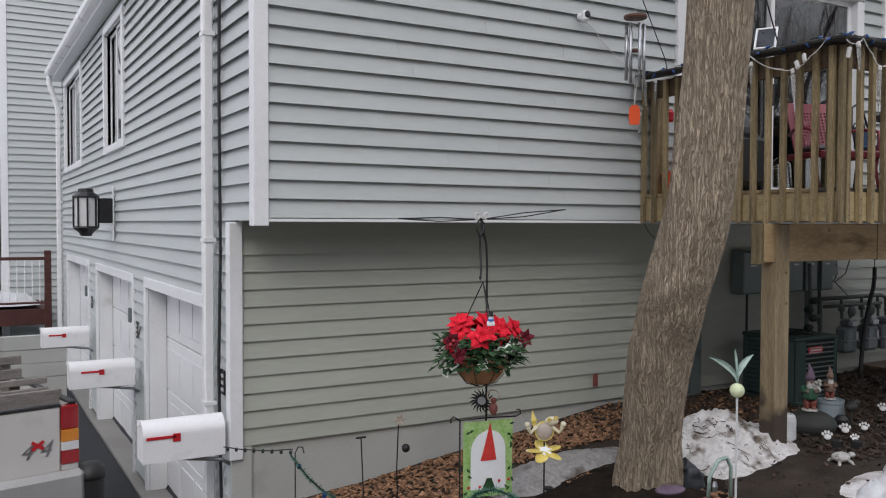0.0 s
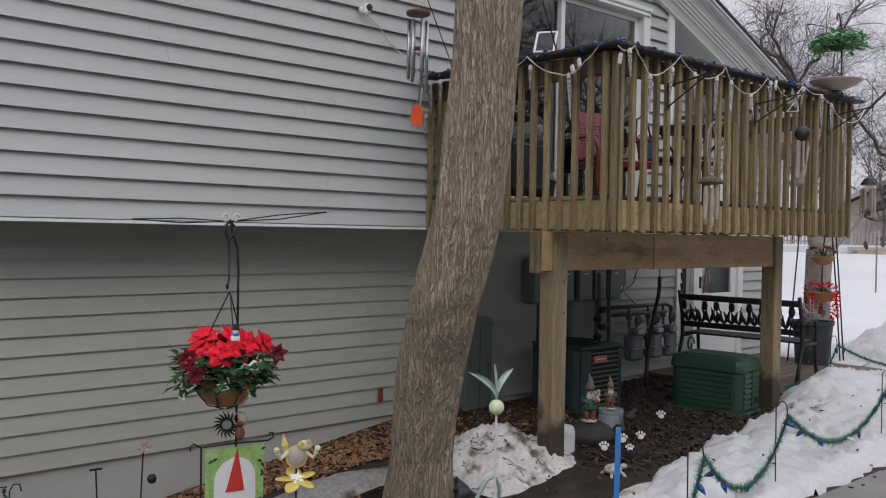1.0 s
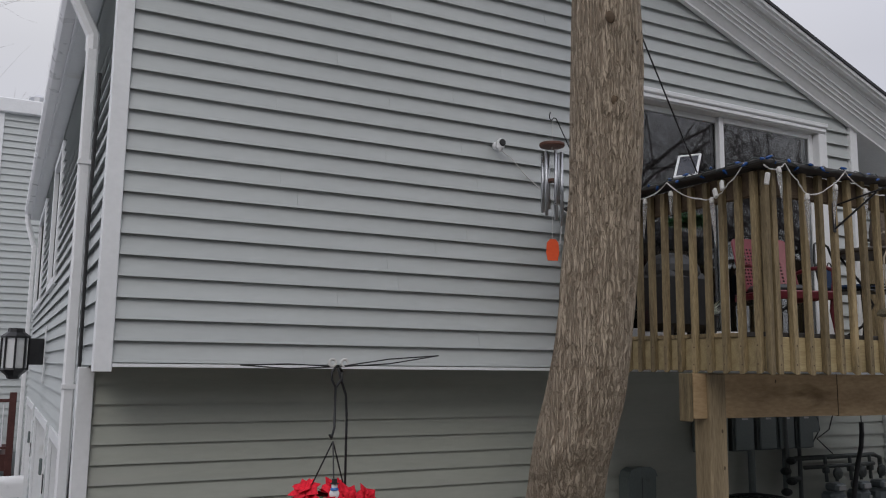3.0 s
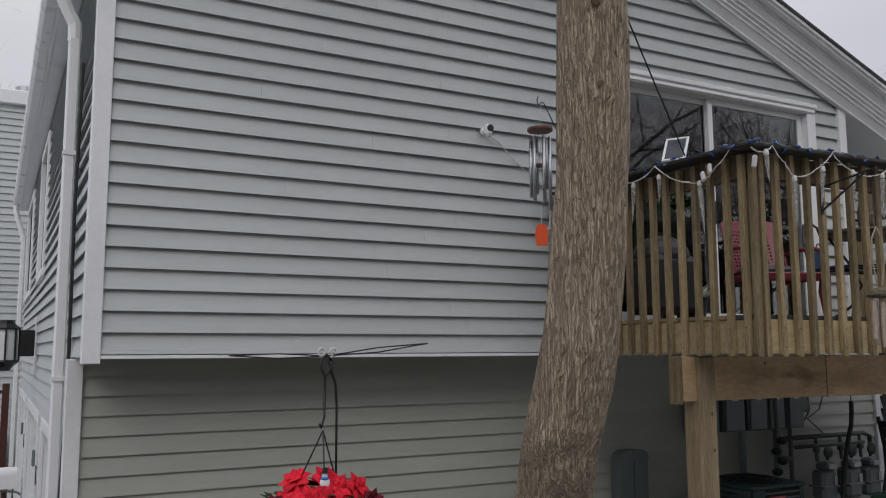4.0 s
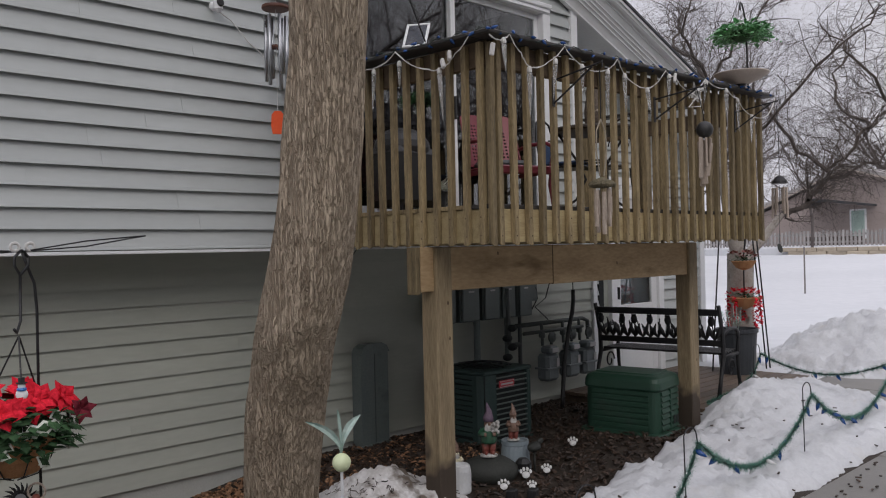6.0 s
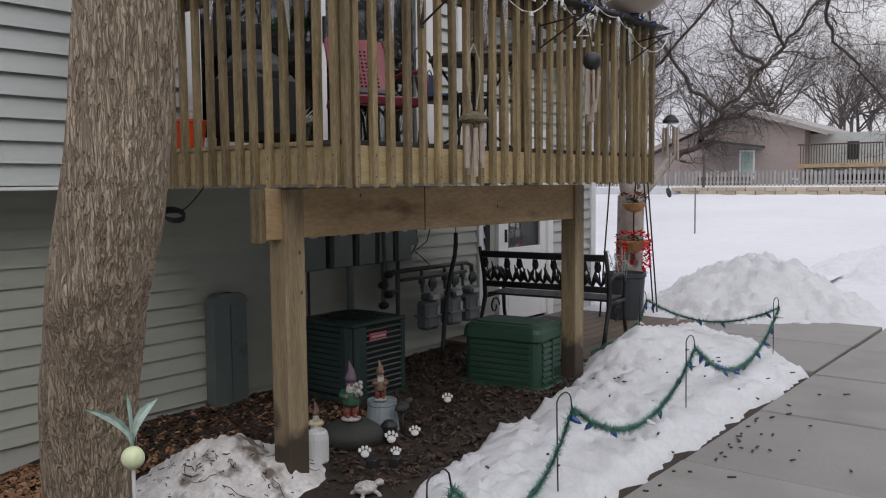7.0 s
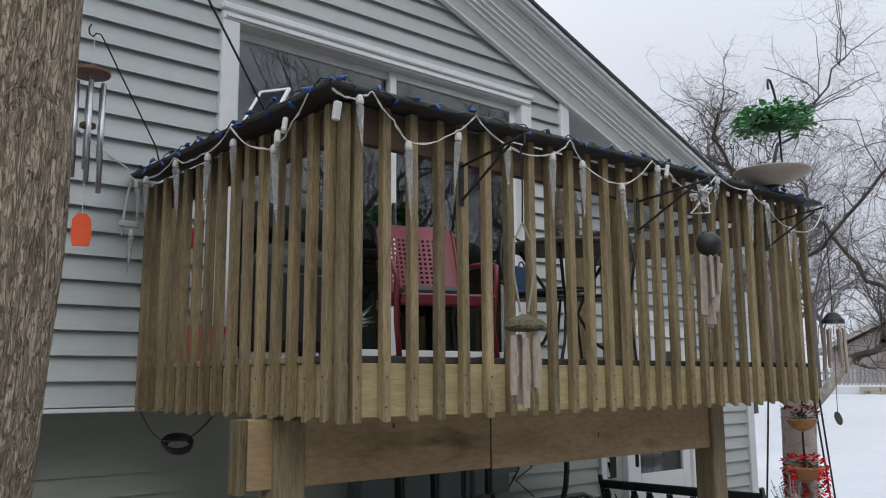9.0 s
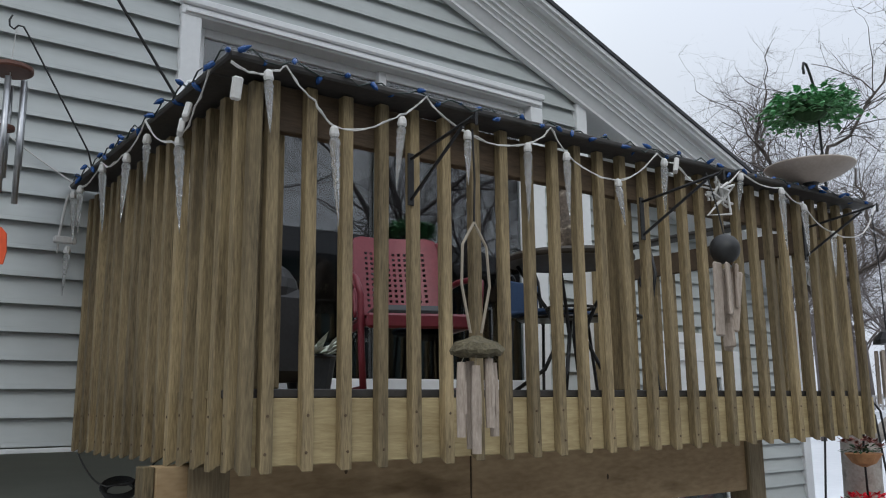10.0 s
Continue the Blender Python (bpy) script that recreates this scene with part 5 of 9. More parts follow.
part("base_pan", Shape().box(-0.01, A + 0.01, -0.01, A + 0.01, -0.05, 0.03, 0.006), AC_GREEN, ac)
part("coil", Shape().box(0.025, A - 0.025, 0.025, A - 0.025, 0.03, 0.56), AC_DARK, ac, "dark coil behind the louvres")
part("corner_panel", Shape().prism([(0.14, 0.0), (0.14, 0.03), (0.03, 0.14), (0.0, 0.14), (0.0, 0.09), (0.012, 0.05), (0.035, 0.022), (0.07, 0.004)][::-1], "z", 0.03, 0.57), AC_GREEN, ac)
for x, y in ((A - 0.05, 0), (0, A - 0.05), (A - 0.05, A - 0.05)):
    part("corner_post", Shape().box(x, x + 0.05, y, y + 0.05, 0.03, 0.57, 0.008), AC_GREEN, ac)
for k in range(12):
    z = 0.06 + k * 0.043
    part("louvre", Shape().box(0.141, A - 0.05, 0.002, 0.016, z, z + 0.011, 0.002), UTIL_GREY, ac)
    part("louvre", Shape().box(0.002, 0.016, 0.141, A - 0.05, z, z + 0.034, 0.002), AC_GREEN, ac)
part("top_cover", Shape().box(-0.008, A + 0.008, -0.008, A + 0.008, 0.571, 0.605, 0.01), AC_GREEN, ac)
fan = Shape()
for r in (0.08, 0.13, 0.18, 0.23):
    fan.tube([(A / 2 + r * math.cos(t * math.pi / 12), A / 2 + r * math.sin(t * math.pi / 12), 0.635 - r * 0.08) for t in range(24)], 0.004, 4, loop=True)
for t in range(8):
    c, q = math.cos(t * math.pi / 4), math.sin(t * math.pi / 4)
    fan.tube([(A / 2 + 0.05 * c, A / 2 + 0.05 * q, 0.635), (A / 2 + 0.25 * c, A / 2 + 0.25 * q, 0.607)], 0.004, 4)
part("fan_grille", fan, BLACK_METAL, ac)
badge = part("badge", Shape().box(0.17, 0.36, -0.008, 0.0015, 0.455, 0.515, 0.005), LABEL_RED, ac, "red badge with a pale line")
part("badge_rim", Shape().box(0.176, 0.354, -0.0105, -0.0085, 0.461, 0.465).box(0.176, 0.354, -0.0105, -0.0085, 0.505, 0.509).box(0.19, 0.34, -0.0105, -0.0085, 0.478, 0.493), METER_FACE, badge)

rc = thing("utility_cover", "tall grey-green plastic riser cover on the wall", "utility cover")
riser = Shape()
riser.prism([(5.73, 0.02), (6.02, 0.02), (6.02, 0.80), (6.0, 0.845), (5.95, 0.87), (5.80, 0.87), (5.75, 0.845), (5.73, 0.80)], "y", 6.40, 6.515)
part("body", riser, UTIL_GREY, rc)
part("cap", Shape().prism([(5.725, 0.80), (6.025, 0.80), (6.025, 0.805), (6.0, 0.855), (5.95, 0.878), (5.80, 0.878), (5.75, 0.855), (5.725, 0.805)], "y", 6.385, 6.3995), UTIL_GREY, rc)
part("foot_flange", Shape().box(5.715, 6.035, 6.385, 6.3995, 0.0, 0.06, 0.004), UTIL_GREY, rc)
part("seam", Shape().box(5.872, 5.878, 6.396, 6.3995, 0.07, 0.79), PIPE_GREY, rc)

for k, (x0, x1) in enumerate(((6.53, 6.82), (6.89, 7.13), (7.19, 7.41), (7.44, 7.64), (7.69, 7.89))):
    mb = thing("meter_box", "grey-green metal electric meter box on the wall", "meter box", (x0, 6.36, 0.965), group="meter boxes")
    w = x1 - x0
    part("body", Shape().box(0, w, 0.03, 0.15, 0, 0.42, 0.006), UTIL_GREY, mb)
    part("cover", Shape().box(0.008, w - 0.008, 0.0, 0.029, 0.008, 0.41, 0.008), UTIL_GREY, mb)
    part("meter_plate", Shape().box(w * 0.35, w * 0.65, -0.003, -0.0005, 0.27, 0.285), METER_FACE, mb)
for k, (x, z0, r, mat) in enumerate(((6.70, 0.05, 0.012, BLACK_PLASTIC), (7.18, 0.02, 0.032, UTIL_GREY), (7.60, 0.60, 0.022, UTIL_GREY), (7.80, 0.6, 0.018, PIPE_GREY))):
    tagged(part("conduit", Shape().tube([(x, 6.46, 0.965), (x, 6.46, z0)], r, 10), mat), "grey conduit pipe below the meter boxes", "conduit", "conduits")

gm = thing("gas_manifold", "grey painted gas pipe manifold on the wall", "pipework", (0, 0, 0))
part("header_pipe", Shape().tube([(7.62, 6.36, 0.88), (8.70, 6.36, 0.88), (8.79, 6.36, 0.85), (8.80, 6.36, 0.72)], 0.022, 10), PIPE_GREY, gm, smooth=True)
part("header_pipe", Shape().tube([(7.70, 6.33, 0.80), (8.66, 6.33, 0.80)], 0.018, 10), PIPE_GREY, gm, smooth=True)
part("riser_pipe", Shape().tube([(7.68, 6.36, 0.88), (7.68, 6.36, 0.03)], 0.02, 10), PIPE_GREY, gm)
part("riser_pipe", Shape().tube([(7.50, 6.36, 1.25), (7.52, 6.36, 0.72), (7.66, 6.36, 0.70)], 0.024, 10), PIPE_GREY, gm)
for x in (8.06, 8.40, 8.68):
    part("drop_pipe", Shape().tube([(x - 0.07, 6.34, 0.88), (x - 0.07, 6.33, 0.66)], 0.016, 8), PIPE_GREY, gm)
    part("drop_pipe", Shape().tube([(x + 0.07, 6.33, 0.80), (x + 0.07, 6.33, 0.66)], 0.016, 8), PIPE_GREY, gm)
    part("valve", Shape().lathe([(0.03, 0), (0.034, 0.02), (0.03, 0.05), (0.02, 0.06)], 10, (x - 0.07, 6.335, 0.74)), PIPE_GREY, gm)
    part("regulator", Shape().lathe([(0.02, 0), (0.055, 0.01), (0.055, 0.03), (0.02, 0.045)], 14, (x + 0.02, 6.30, 0.74), Matrix.Rotation(radians(90), 4, "X")), PIPE_GREY, gm)
for k in range(4):
    part("valve", Shape().ball((7.46 + 0.07 * (k % 2), 6.33, 0.60 + 0.09 * k), 0.045, 8, 6, (1.3, 0.9, 0.8)), AC_DARK, gm)
for x in (7.95, 8.30, 8.58):
    m_ = thing("gas_meter", "grey diaphragm gas meter with a small white dial", "gas meter", (x, 6.24, 0.31), group="gas meters")
    part("body", Shape().box(0, 0.20, 0.0, 0.15, 0.0, 0.27, 0.03).box(-0.008, 0.208, -0.012, 0.16, 0.115, 0.135, 0.004), METER_BLUE, m_)
    part("index_head", Shape().box(0.03, 0.17, -0.02, 0.12, 0.271, 0.345, 0.02), METER_BLUE, m_)
    part("dial", Shape().box(0.055, 0.15, -0.027, -0.0205, 0.285, 0.33, 0.003), METER_FACE, m_)
    part("tag", Shape().box(0.13, 0.17, -0.016, -0.0125, 0.14, 0.22), METER_FACE, m_)
tagged(part("drain_hose", Shape().tube([(8.335, 6.2, 1.20), (8.335, 6.2, 1.10), (8.315, 6.2, 0.98), (8.26, 6.2, 0.84), (8.225, 6.2, 0.72), (8.195, 6.2, 0.60), (8.16, 6.2, 0.45), (8.13, 6.19, 0.30), (8.10, 6.18, 0.16), (8.06, 6.16, 0.03)], 0.022, 10).tube([(8.335, 6.2, 1.2), (8.34, 6.21, 1.655)], 0.005, 6), BLACK_PLASTIC, smooth=True), "black corrugated drain hose running down to the mulch", "hose")
for k, pts in enumerate(([(7.92, 6.45, 1.35), (8.02, 6.42, 1.22), (8.06, 6.44, 1.12), (7.95, 6.45, 0.98)], [(8.10, 6.44, 1.6), (8.25, 6.42, 1.3), (8.18, 6.43, 1.12), (8.02, 6.44, 1.04), (8.20, 6.42, 0.90)], [(7.98, 6.45, 1.6), (7.93, 6.43, 1.45), (7.86, 6.42, 1.36)])):
    tagged(part("loose_cable", Shape().tube(pts, 0.006, 6), BLACK_PLASTIC), "thin black cable drooping from the wall", "cable", "loose cables")
tagged(part("junction_box", Shape().box(7.92, 8.04, 6.42, 6.5, 1.10, 1.34, 0.008), UTIL_GREY), "small grey junction box beside the meters", "junction box")

coil = Shape()
for k in range(4):
    coil.tube([(5.135 + (0.062 + 0.004 * k) * math.cos(t * math.pi / 10), 5.96 + 0.006 * k + (0.062 + 0.004 * k) * math.sin(t * math.pi / 10) * 0.85, 1.475 + 0.034 * math.sin(t * math.pi / 10 + 0.3) + 0.006 * k) for t in range(20)], 0.009, 6, loop=True)
hc = thing("cable_coil", "coil of black cable hanging under the deck", "cable")
part("coil", coil, BLACK_PLASTIC, hc)
part("lead", Shape().tube(sag((4.97, 6.06, 1.645), (5.11, 5.97, 1.50), 0.05) + sag((5.16, 5.95, 1.50), (5.32, 5.9, 1.66), 0.02), 0.004, 5), BLACK_PLASTIC, hc)


# ---------------------------------------------------------------- garden figures and small ornaments under the deck
def figure(name, label, at, h, coat, hat, skin, rz=0, legs=GNOME_RED, bouquet=False):
    """A weathered garden gnome of one mesh: base, legs, coat, arms, beard, face and a bent pointed hat."""
    s, zones = Shape(), []

    def zone(k):
        zones.extend([k] * (len(s.f) - len(zones)))

    s.lathe([(0.20 * h, 0), (0.205 * h, 0.03 * h), (0.15 * h, 0.055 * h)], 16)
    zone(4)
    for sg in (-1, 1):
        s.lathe([(0.085 * h, 0.05 * h), (0.08 * h, 0.15 * h), (0.095 * h, 0.27 * h)], 10, (sg * 0.075 * h, 0, 0))
        s.ball((sg * 0.08 * h, -0.07 * h, 0.07 * h), 0.06 * h, 8, 6, (0.9, 1.5, 0.7))
    zone(3)
    s.lathe([(0.175 * h, 0.25 * h), (0.19 * h, 0.29 * h), (0.155 * h, 0.40 * h), (0.15 * h, 0.48 * h), (0.10 * h, 0.55 * h)], 16)
    for sg in (-1, 1):
        s.tube([(sg * 0.13 * h, 0, 0.50 * h), (sg * 0.20 * h, -0.05 * h, 0.42 * h), (sg * 0.11 * h, -0.17 * h, 0.43 * h)], [0.05 * h, 0.055 * h, 0.042 * h], 8)
    zone(0)
    s.ball((0, 0, 0.61 * h), 0.105 * h, 12, 8).ball((0, -0.115 * h, 0.615 * h), 0.034 * h, 8, 6)
    for sg in (-1, 1):
        s.ball((sg * 0.10 * h, -0.18 * h, 0.43 * h), 0.04 * h, 8, 6)
    zone(1)
    s.ball((0, -0.085 * h, 0.51 * h), 0.105 * h, 12, 8, (0.95, 0.6, 1.25))
    if bouquet:
        for k in range(9):
            s.ball((0.13 * h + 0.06 * h * math.cos(k * 2.4), -0.17 * h + 0.03 * h * math.sin(k * 2.4), 0.47 * h + 0.022 * h * k), 0.042 * h, 7, 5)
    zone(4)
    s.tube([(0, 0, 0.655 * h), (0, 0.0, 0.72 * h), (0.015 * h, 0.015 * h, 0.84 * h), (-0.02 * h, 0.03 * h, 0.95 * h), (-0.035 * h, 0.03 * h, 1.0 * h)], [0.125 * h, 0.115 * h, 0.068 * h, 0.03 * h, 0.008 * h], 12)
    zone(2)
    s.v = [(x * 0.84 + 0.018 * h * noise.noise(Vector((x, y, z)) * (14 / h) * 0.6), y * 0.84 + 0.018 * h * noise.noise(Vector((y, z, x + 5)) * (8 / h)), z) for x, y, z in s.v]
    me = s.mesh(name, True)
    for m in (coat, skin, hat, legs, BEARD):
        me.materials.append(m)
    for p, k in zip(me.polygons, zones):
        p.material_index = k
    ob = new(name, me)
    ob.matrix_basis = pose(*at, 0, 0, rz)
    return tagged(ob, label, "garden figure", "garden figures")


st = Shape().ball((0, 0, 0), 0.185, 22, 14, (1.12, 0.9, 0.60))
st.v = [(x * (1 + 0.08 * noise.noise(Vector((x * 9, y * 9, z * 9)))), y, z * (1 + 0.1 * noise.noise(Vector((x * 5, y * 5, 3))))) for x, y, z in st.v]
tagged(part("boulder", st, STONE, smooth=True, m=pose(5.74, 5.03, 0.09, 0, 0, -40)), "low dark rounded boulder in the mulch", "stone")
figure("gnome_figure", "faded garden gnome in green holding flowers", (5.73, 5.02, 0.198), 0.37, GNOME_GREEN, PURPLE, GNOME_SKIN, -40, GNOME_RED, True)
tagged(part("flower_pot", Shape().lathe([(0.110, 0), (0.117, 0.02), (0.096, 0.20), (0.100, 0.21), (0.100, 0.235), (0.09, 0.235), (0.085, 0.22)], 20), POT_BLUE, smooth=False, m=pose(6.10, 5.10, 0.0)), "upturned blue-grey plastic flower pot", "pot")
figure("gnome_figure", "small tan garden gnome standing on a pot", (6.085, 5.10, 0.235), 0.27, GNOME_SKIN, GNOME_SKIN, GNOME_SKIN, -40)
tagged(part("jug", Shape().lathe([(0.08, 0), (0.088, 0.012), (0.088, 0.145), (0.078, 0.18), (0.062, 0.192), (0.056, 0.192), (0.05, 0.17), (0.05, 0.06), (0.0, 0.06)], 20), POT_WHITE, m=pose(5.385, 4.96, 0.03) @ Matrix.Diagonal((0.78, 0.78, 1, 1))), "open white plastic jug cut off at the top" , "jug")
figure("gnome_figure", "small cream garden gnome standing behind the boulder", (5.68, 5.29, 0.03), 0.25, CREAM, GNOME_SKIN, CREAM, -40)
dk = Shape().ball((0, 0, 0.18), 0.05, 10, 7, (1.5, 0.9, 0.7)).ball((0.10, 0, 0.20), 0.03, 8, 6, (1.6, 0.7, 0.7)).tube([(0, 0, 0.0), (0, 0, 0.15)], 0.008, 6)
tagged(part("duck_light", dk, STONE, smooth=True, m=pose(6.10, 4.92, 0.03, 0, 0, 15)), "dark bird-shaped garden light on a stake", "garden light")
tagged(part("path_light", Shape().lathe([(0.01, 0), (0.01, 0.05), (0.05, 0.06), (0.055, 0.10), (0.03, 0.13)], 12), BLACK_PLASTIC, m=pose(5.95, 4.90, 0.03)), "low round black path light", "garden light")

paw_pad = Shape().ball((0, 0, 0), 0.028, 12, 7, (1.1, 0.35, 0.95))
paw_toe = Shape().ball((0, 0, 0), 0.0135, 8, 6, (0.85, 0.4, 1.2))
paw_group = "white paw-print stakes"
for k, (x, y, s_, rz) in enumerate(((6.84, 5.13, 1.25, -50), (6.06, 4.78, 1.15, -48), (5.87, 4.81, 1.3, -45), (5.56, 4.74, 1.2, -42), (5.68, 4.60, 1.0, -40))):
    pw = thing("paw_print", "white paw-print garden marker in the mulch", "garden marker", (x, y, 0.075), rz, paw_group)
    pw.scale = (s_ * 0.72, s_ * 0.72, s_ * 0.72)
    part("pad", paw_pad, PAW_WHITE, pw, smooth=True, m=pose(0, 0, 0, -35, 0, 0))
    for dx, dz in ((-0.035, 0.026), (-0.013, 0.042), (0.013, 0.042), (0.035, 0.026)):
        part("toe", paw_toe, PAW_WHITE, pw, smooth=True, m=pose(dx, dz * 0.55, dz * 0.85, -35, 0, 0))
    part("stake", Shape().tube([(0, 0.02, -0.06), (0, 0.014, 0.0)], 0.006, 5), BLACK_PLASTIC, pw)
for x, y in ((5.50, 4.62), (5.60, 4.53)):
    tagged(part("solar_block", Shape().box(-0.035, 0.035, -0.03, 0.03, 0, 0.06, 0.006), BLACK_PLASTIC, m=pose(x, y, 0.03, 0, 0, 20)), "small black solar light block", "garden light", "solar blocks")
tt = Shape().ball((0, 0, 0.065), 0.07, 14, 9, (1.15, 1.0, 0.62)).ball((0.10, -0.01, 0.085), 0.028, 10, 7, (1.2, 1, 0.9)).tube([(0.06, 0, 0.06), (0.095, -0.01, 0.08)], 0.016, 6)
for lx, ly in ((0.06, 0.06), (0.06, -0.06), (-0.06, 0.06), (-0.06, -0.06)):
    tt.tube([(lx * 0.6, ly * 0.6, 0.05), (lx, ly, 0.03), (lx * 1.25, ly * 1.25, 0.0)], [0.016, 0.014, 0.012], 6)
for k in range(7):
    tt.tube([(0.07 * math.cos(k * 0.9), 0.06 * math.sin(k * 0.9), 0.088), (0.01, 0.0, 0.112)], 0.006, 4)
tagged(part("turtle_ornament", tt, BEARD, m=pose(5.17, 4.36, 0.02, 0, 0, -15) @ Matrix.Diagonal((0.8, 0.8, 0.75, 1))), "small white turtle ornament on the wet ground", "ornament")
bs = thing("snow_stake", "blue and white plastic stake beside the walk", "stake", (2.62, 2.41, 0.03))
part("shaft", Shape().tube([(0, 0, 0), (0, 0, 0.80)], 0.0075, 8), POT_WHITE, bs)
part("grip", Shape().tube([(0, 0, 0.80), (0.003, 0, 1.03)], 0.008, 8), BLUE_STAKE, bs)

# ---------------------------------------------------------------- railing lights, chimes and hooks
def icicle_shape(length, r):
    """A tapering icicle with rings of frozen drips."""
    prof = [(r * 0.7, 0.0), (r, -0.012)]
    for i in range(1, 25):
        t = i / 24
        prof.append((max(0.001, r * (1 - t) ** 0.75 * (1 + 0.16 * math.sin(i * 2.1))), -0.012 - length * t))
    return Shape().lathe(prof[::-1], 8)


lights = thing("icicle_lights", "string of clear plastic icicle lights with white cord", "string lights")
ri = random.Random(17)
YF, XF = DY0 - 0.128, DX0 - 0.133


def light_run(nodes, place):
    """White cord through (along, height under the cap) nodes, hung in small bows."""
    pts = []
    for (a, za), (b, zb) in zip(nodes, nodes[1:]):
        n = 6
        for i in range(n):
            t = i / n
            pts.append(place(a + (b - a) * t + ri.uniform(-0.004, 0.004), za + (zb - za) * t - 0.028 * 4 * t * (1 - t) * min(1.0, abs(b - a) / 0.25) + ri.uniform(-0.003, 0.003)))
    pts.append(place(*nodes[-1]))
    part("cord", Shape().tube(pts, 0.0026, 6), CORD_WHITE, lights)
    part("cord", Shape().tube([p + Vector((ri.uniform(-0.004, 0.004), ri.uniform(-0.004, 0.0), ri.uniform(-0.005, 0.005))) for p in pts], 0.0022, 5), CORD_WHITE, lights)


def icicle(at, length, lean=0.0):
    ic = part("icicle", icicle_shape(length, 0.0145 + 0.02 * (length - 0.15)), ICE, lights, smooth=True, m=pose(at[0], at[1] - 0.006, at[2] - 0.03, ri.uniform(-4, 4), lean, ri.uniform(0, 90)))
    part("socket", Shape().lathe([(0.013, 0), (0.016, 0.008), (0.013, 0.026), (0.007, 0.034)], 8), CORD_WHITE, ic)


front = lambda x, z: Vector((x, YF, z))
side = lambda y, z: Vector((XF, y, z))
light_run([(4.86, 2.80), (4.97, 2.795), (5.03, 2.834), (5.13, 2.74), (5.19, 2.675), (5.42, 2.75), (5.54, 2.845), (5.71, 2.757), (5.985, 2.765), (6.11, 2.848), (6.18, 2.766), (6.46, 2.70), (6.71, 2.854),
           (6.83, 2.826), (7.06, 2.75), (7.28, 2.866), (7.61, 2.84), (7.79, 2.78), (8.03, 2.67), (8.34, 2.70), (8.49, 2.86)], front)
light_run([(4.29, 2.835), (4.41, 2.74), (4.52, 2.685), (4.63, 2.69), (4.92, 2.845), (5.19, 2.783), (5.49, 2.825), (5.84, 2.80), (6.05, 2.85)], side)
for x, z, l, lean in ((4.975, 2.80, 0.15, 0), (5.195, 2.67, 0.26, -8), (5.44, 2.75, 0.20, 3), (5.71, 2.755, 0.15, 3), (5.985, 2.76, 0.25, -2), (6.18, 2.76, 0.22, 2), (6.46, 2.70, 0.15, 10), (6.745, 2.83, 0.19, 1), (7.275, 2.85, 0.13, -8), (7.60, 2.83, 0.26, -1), (7.785, 2.775, 0.22, -1), (8.03, 2.67, 0.19, 2)):
    icicle(front(x, z), l, lean)
for y, z, l in ((4.545, 2.68, 0.27), (4.89, 2.78, 0.13), (5.13, 2.77, 0.22), (5.47, 2.81, 0.24), (5.83, 2.80, 0.17), (5.95, 2.80, 0.20), (6.0, 2.555, 0.18)):
    icicle(side(y, z), l)
for x, y, z, rz in ((4.878, YF - 0.006, 2.725, 4), (6.82, YF - 0.008, 2.815, 40), (XF - 0.01, 4.50, 2.70, 80), (XF - 0.012, 4.445, 2.735, 70)):
    part("plug", Shape().box(-0.015, 0.015, -0.01, 0.01, -0.034, 0.034, 0.005, pose(x, y, z, 10, rz * 0.4, rz)), CORD_WHITE, lights)
for k in range(6):
    q = Vector((7.10, YF - 0.012, 2.735))
    part("cord_bunch", Shape().tube([q + Vector((ri.gauss(0, 0.04), ri.gauss(0, 0.012), ri.gauss(0, 0.035))) for _ in range(6)], 0.0065, 5), CORD_WHITE, lights)
for dz in (0, 0.03, 0.06):
    part("cord", Shape().tube(sag((XF, 6.03, 2.81), (XF - 0.035, 6.03, 2.59 - dz), -0.04, 6), 0.004, 5), CORD_WHITE, lights)
part("plug", Shape().box(XF - 0.055, XF + 0.04, 6.0, 6.03, 2.575, 2.605, 0.004), CORD_WHITE, lights)

blue = thing("blue_lights", "string of small blue bulbs on green wire", "string lights")
bulb = Shape().lathe([(0.005, 0), (0.0095, 0.007), (0.009, 0.024), (0.002, 0.042)], 6).mesh("bulb", True)
bulb.materials.append(BLUE_BULB)
wire = []
for k in range(80):
    x = 4.88 + k * 0.0452
    p = Vector((x, YF + 0.004 + ri.uniform(-0.006, 0.012), rail_z(x) + 0.03 + 0.016 * math.sin(k * 1.9)))
    wire.append(p)
    if k % 2 == 0:
        part("bulb", bulb, BLUE_BULB, blue, m=Matrix.Translation(p) @ pose(0, 0, 0, ri.uniform(60, 150), ri.uniform(-50, 50), ri.uniform(0, 360)))
part("wire", Shape().tube(wire, 0.003, 4), CORD_GREEN, blue)
wire = []
for k in range(40):
    p = Vector((XF, 4.17 + k * 0.046, rail_z(0, 4.2 + k * 0.046) + 0.03 + 0.016 * math.sin(k * 1.7)))
    wire.append(p)
    if k % 2 == 0:
        part("bulb", bulb, BLUE_BULB, blue, m=Matrix.Translation(p) @ pose(0, 0, 0, ri.uniform(60, 150), ri.uniform(-50, 50), ri.uniform(0, 360)))
part("wire", Shape().tube(wire, 0.003, 4), CORD_GREEN, blue)


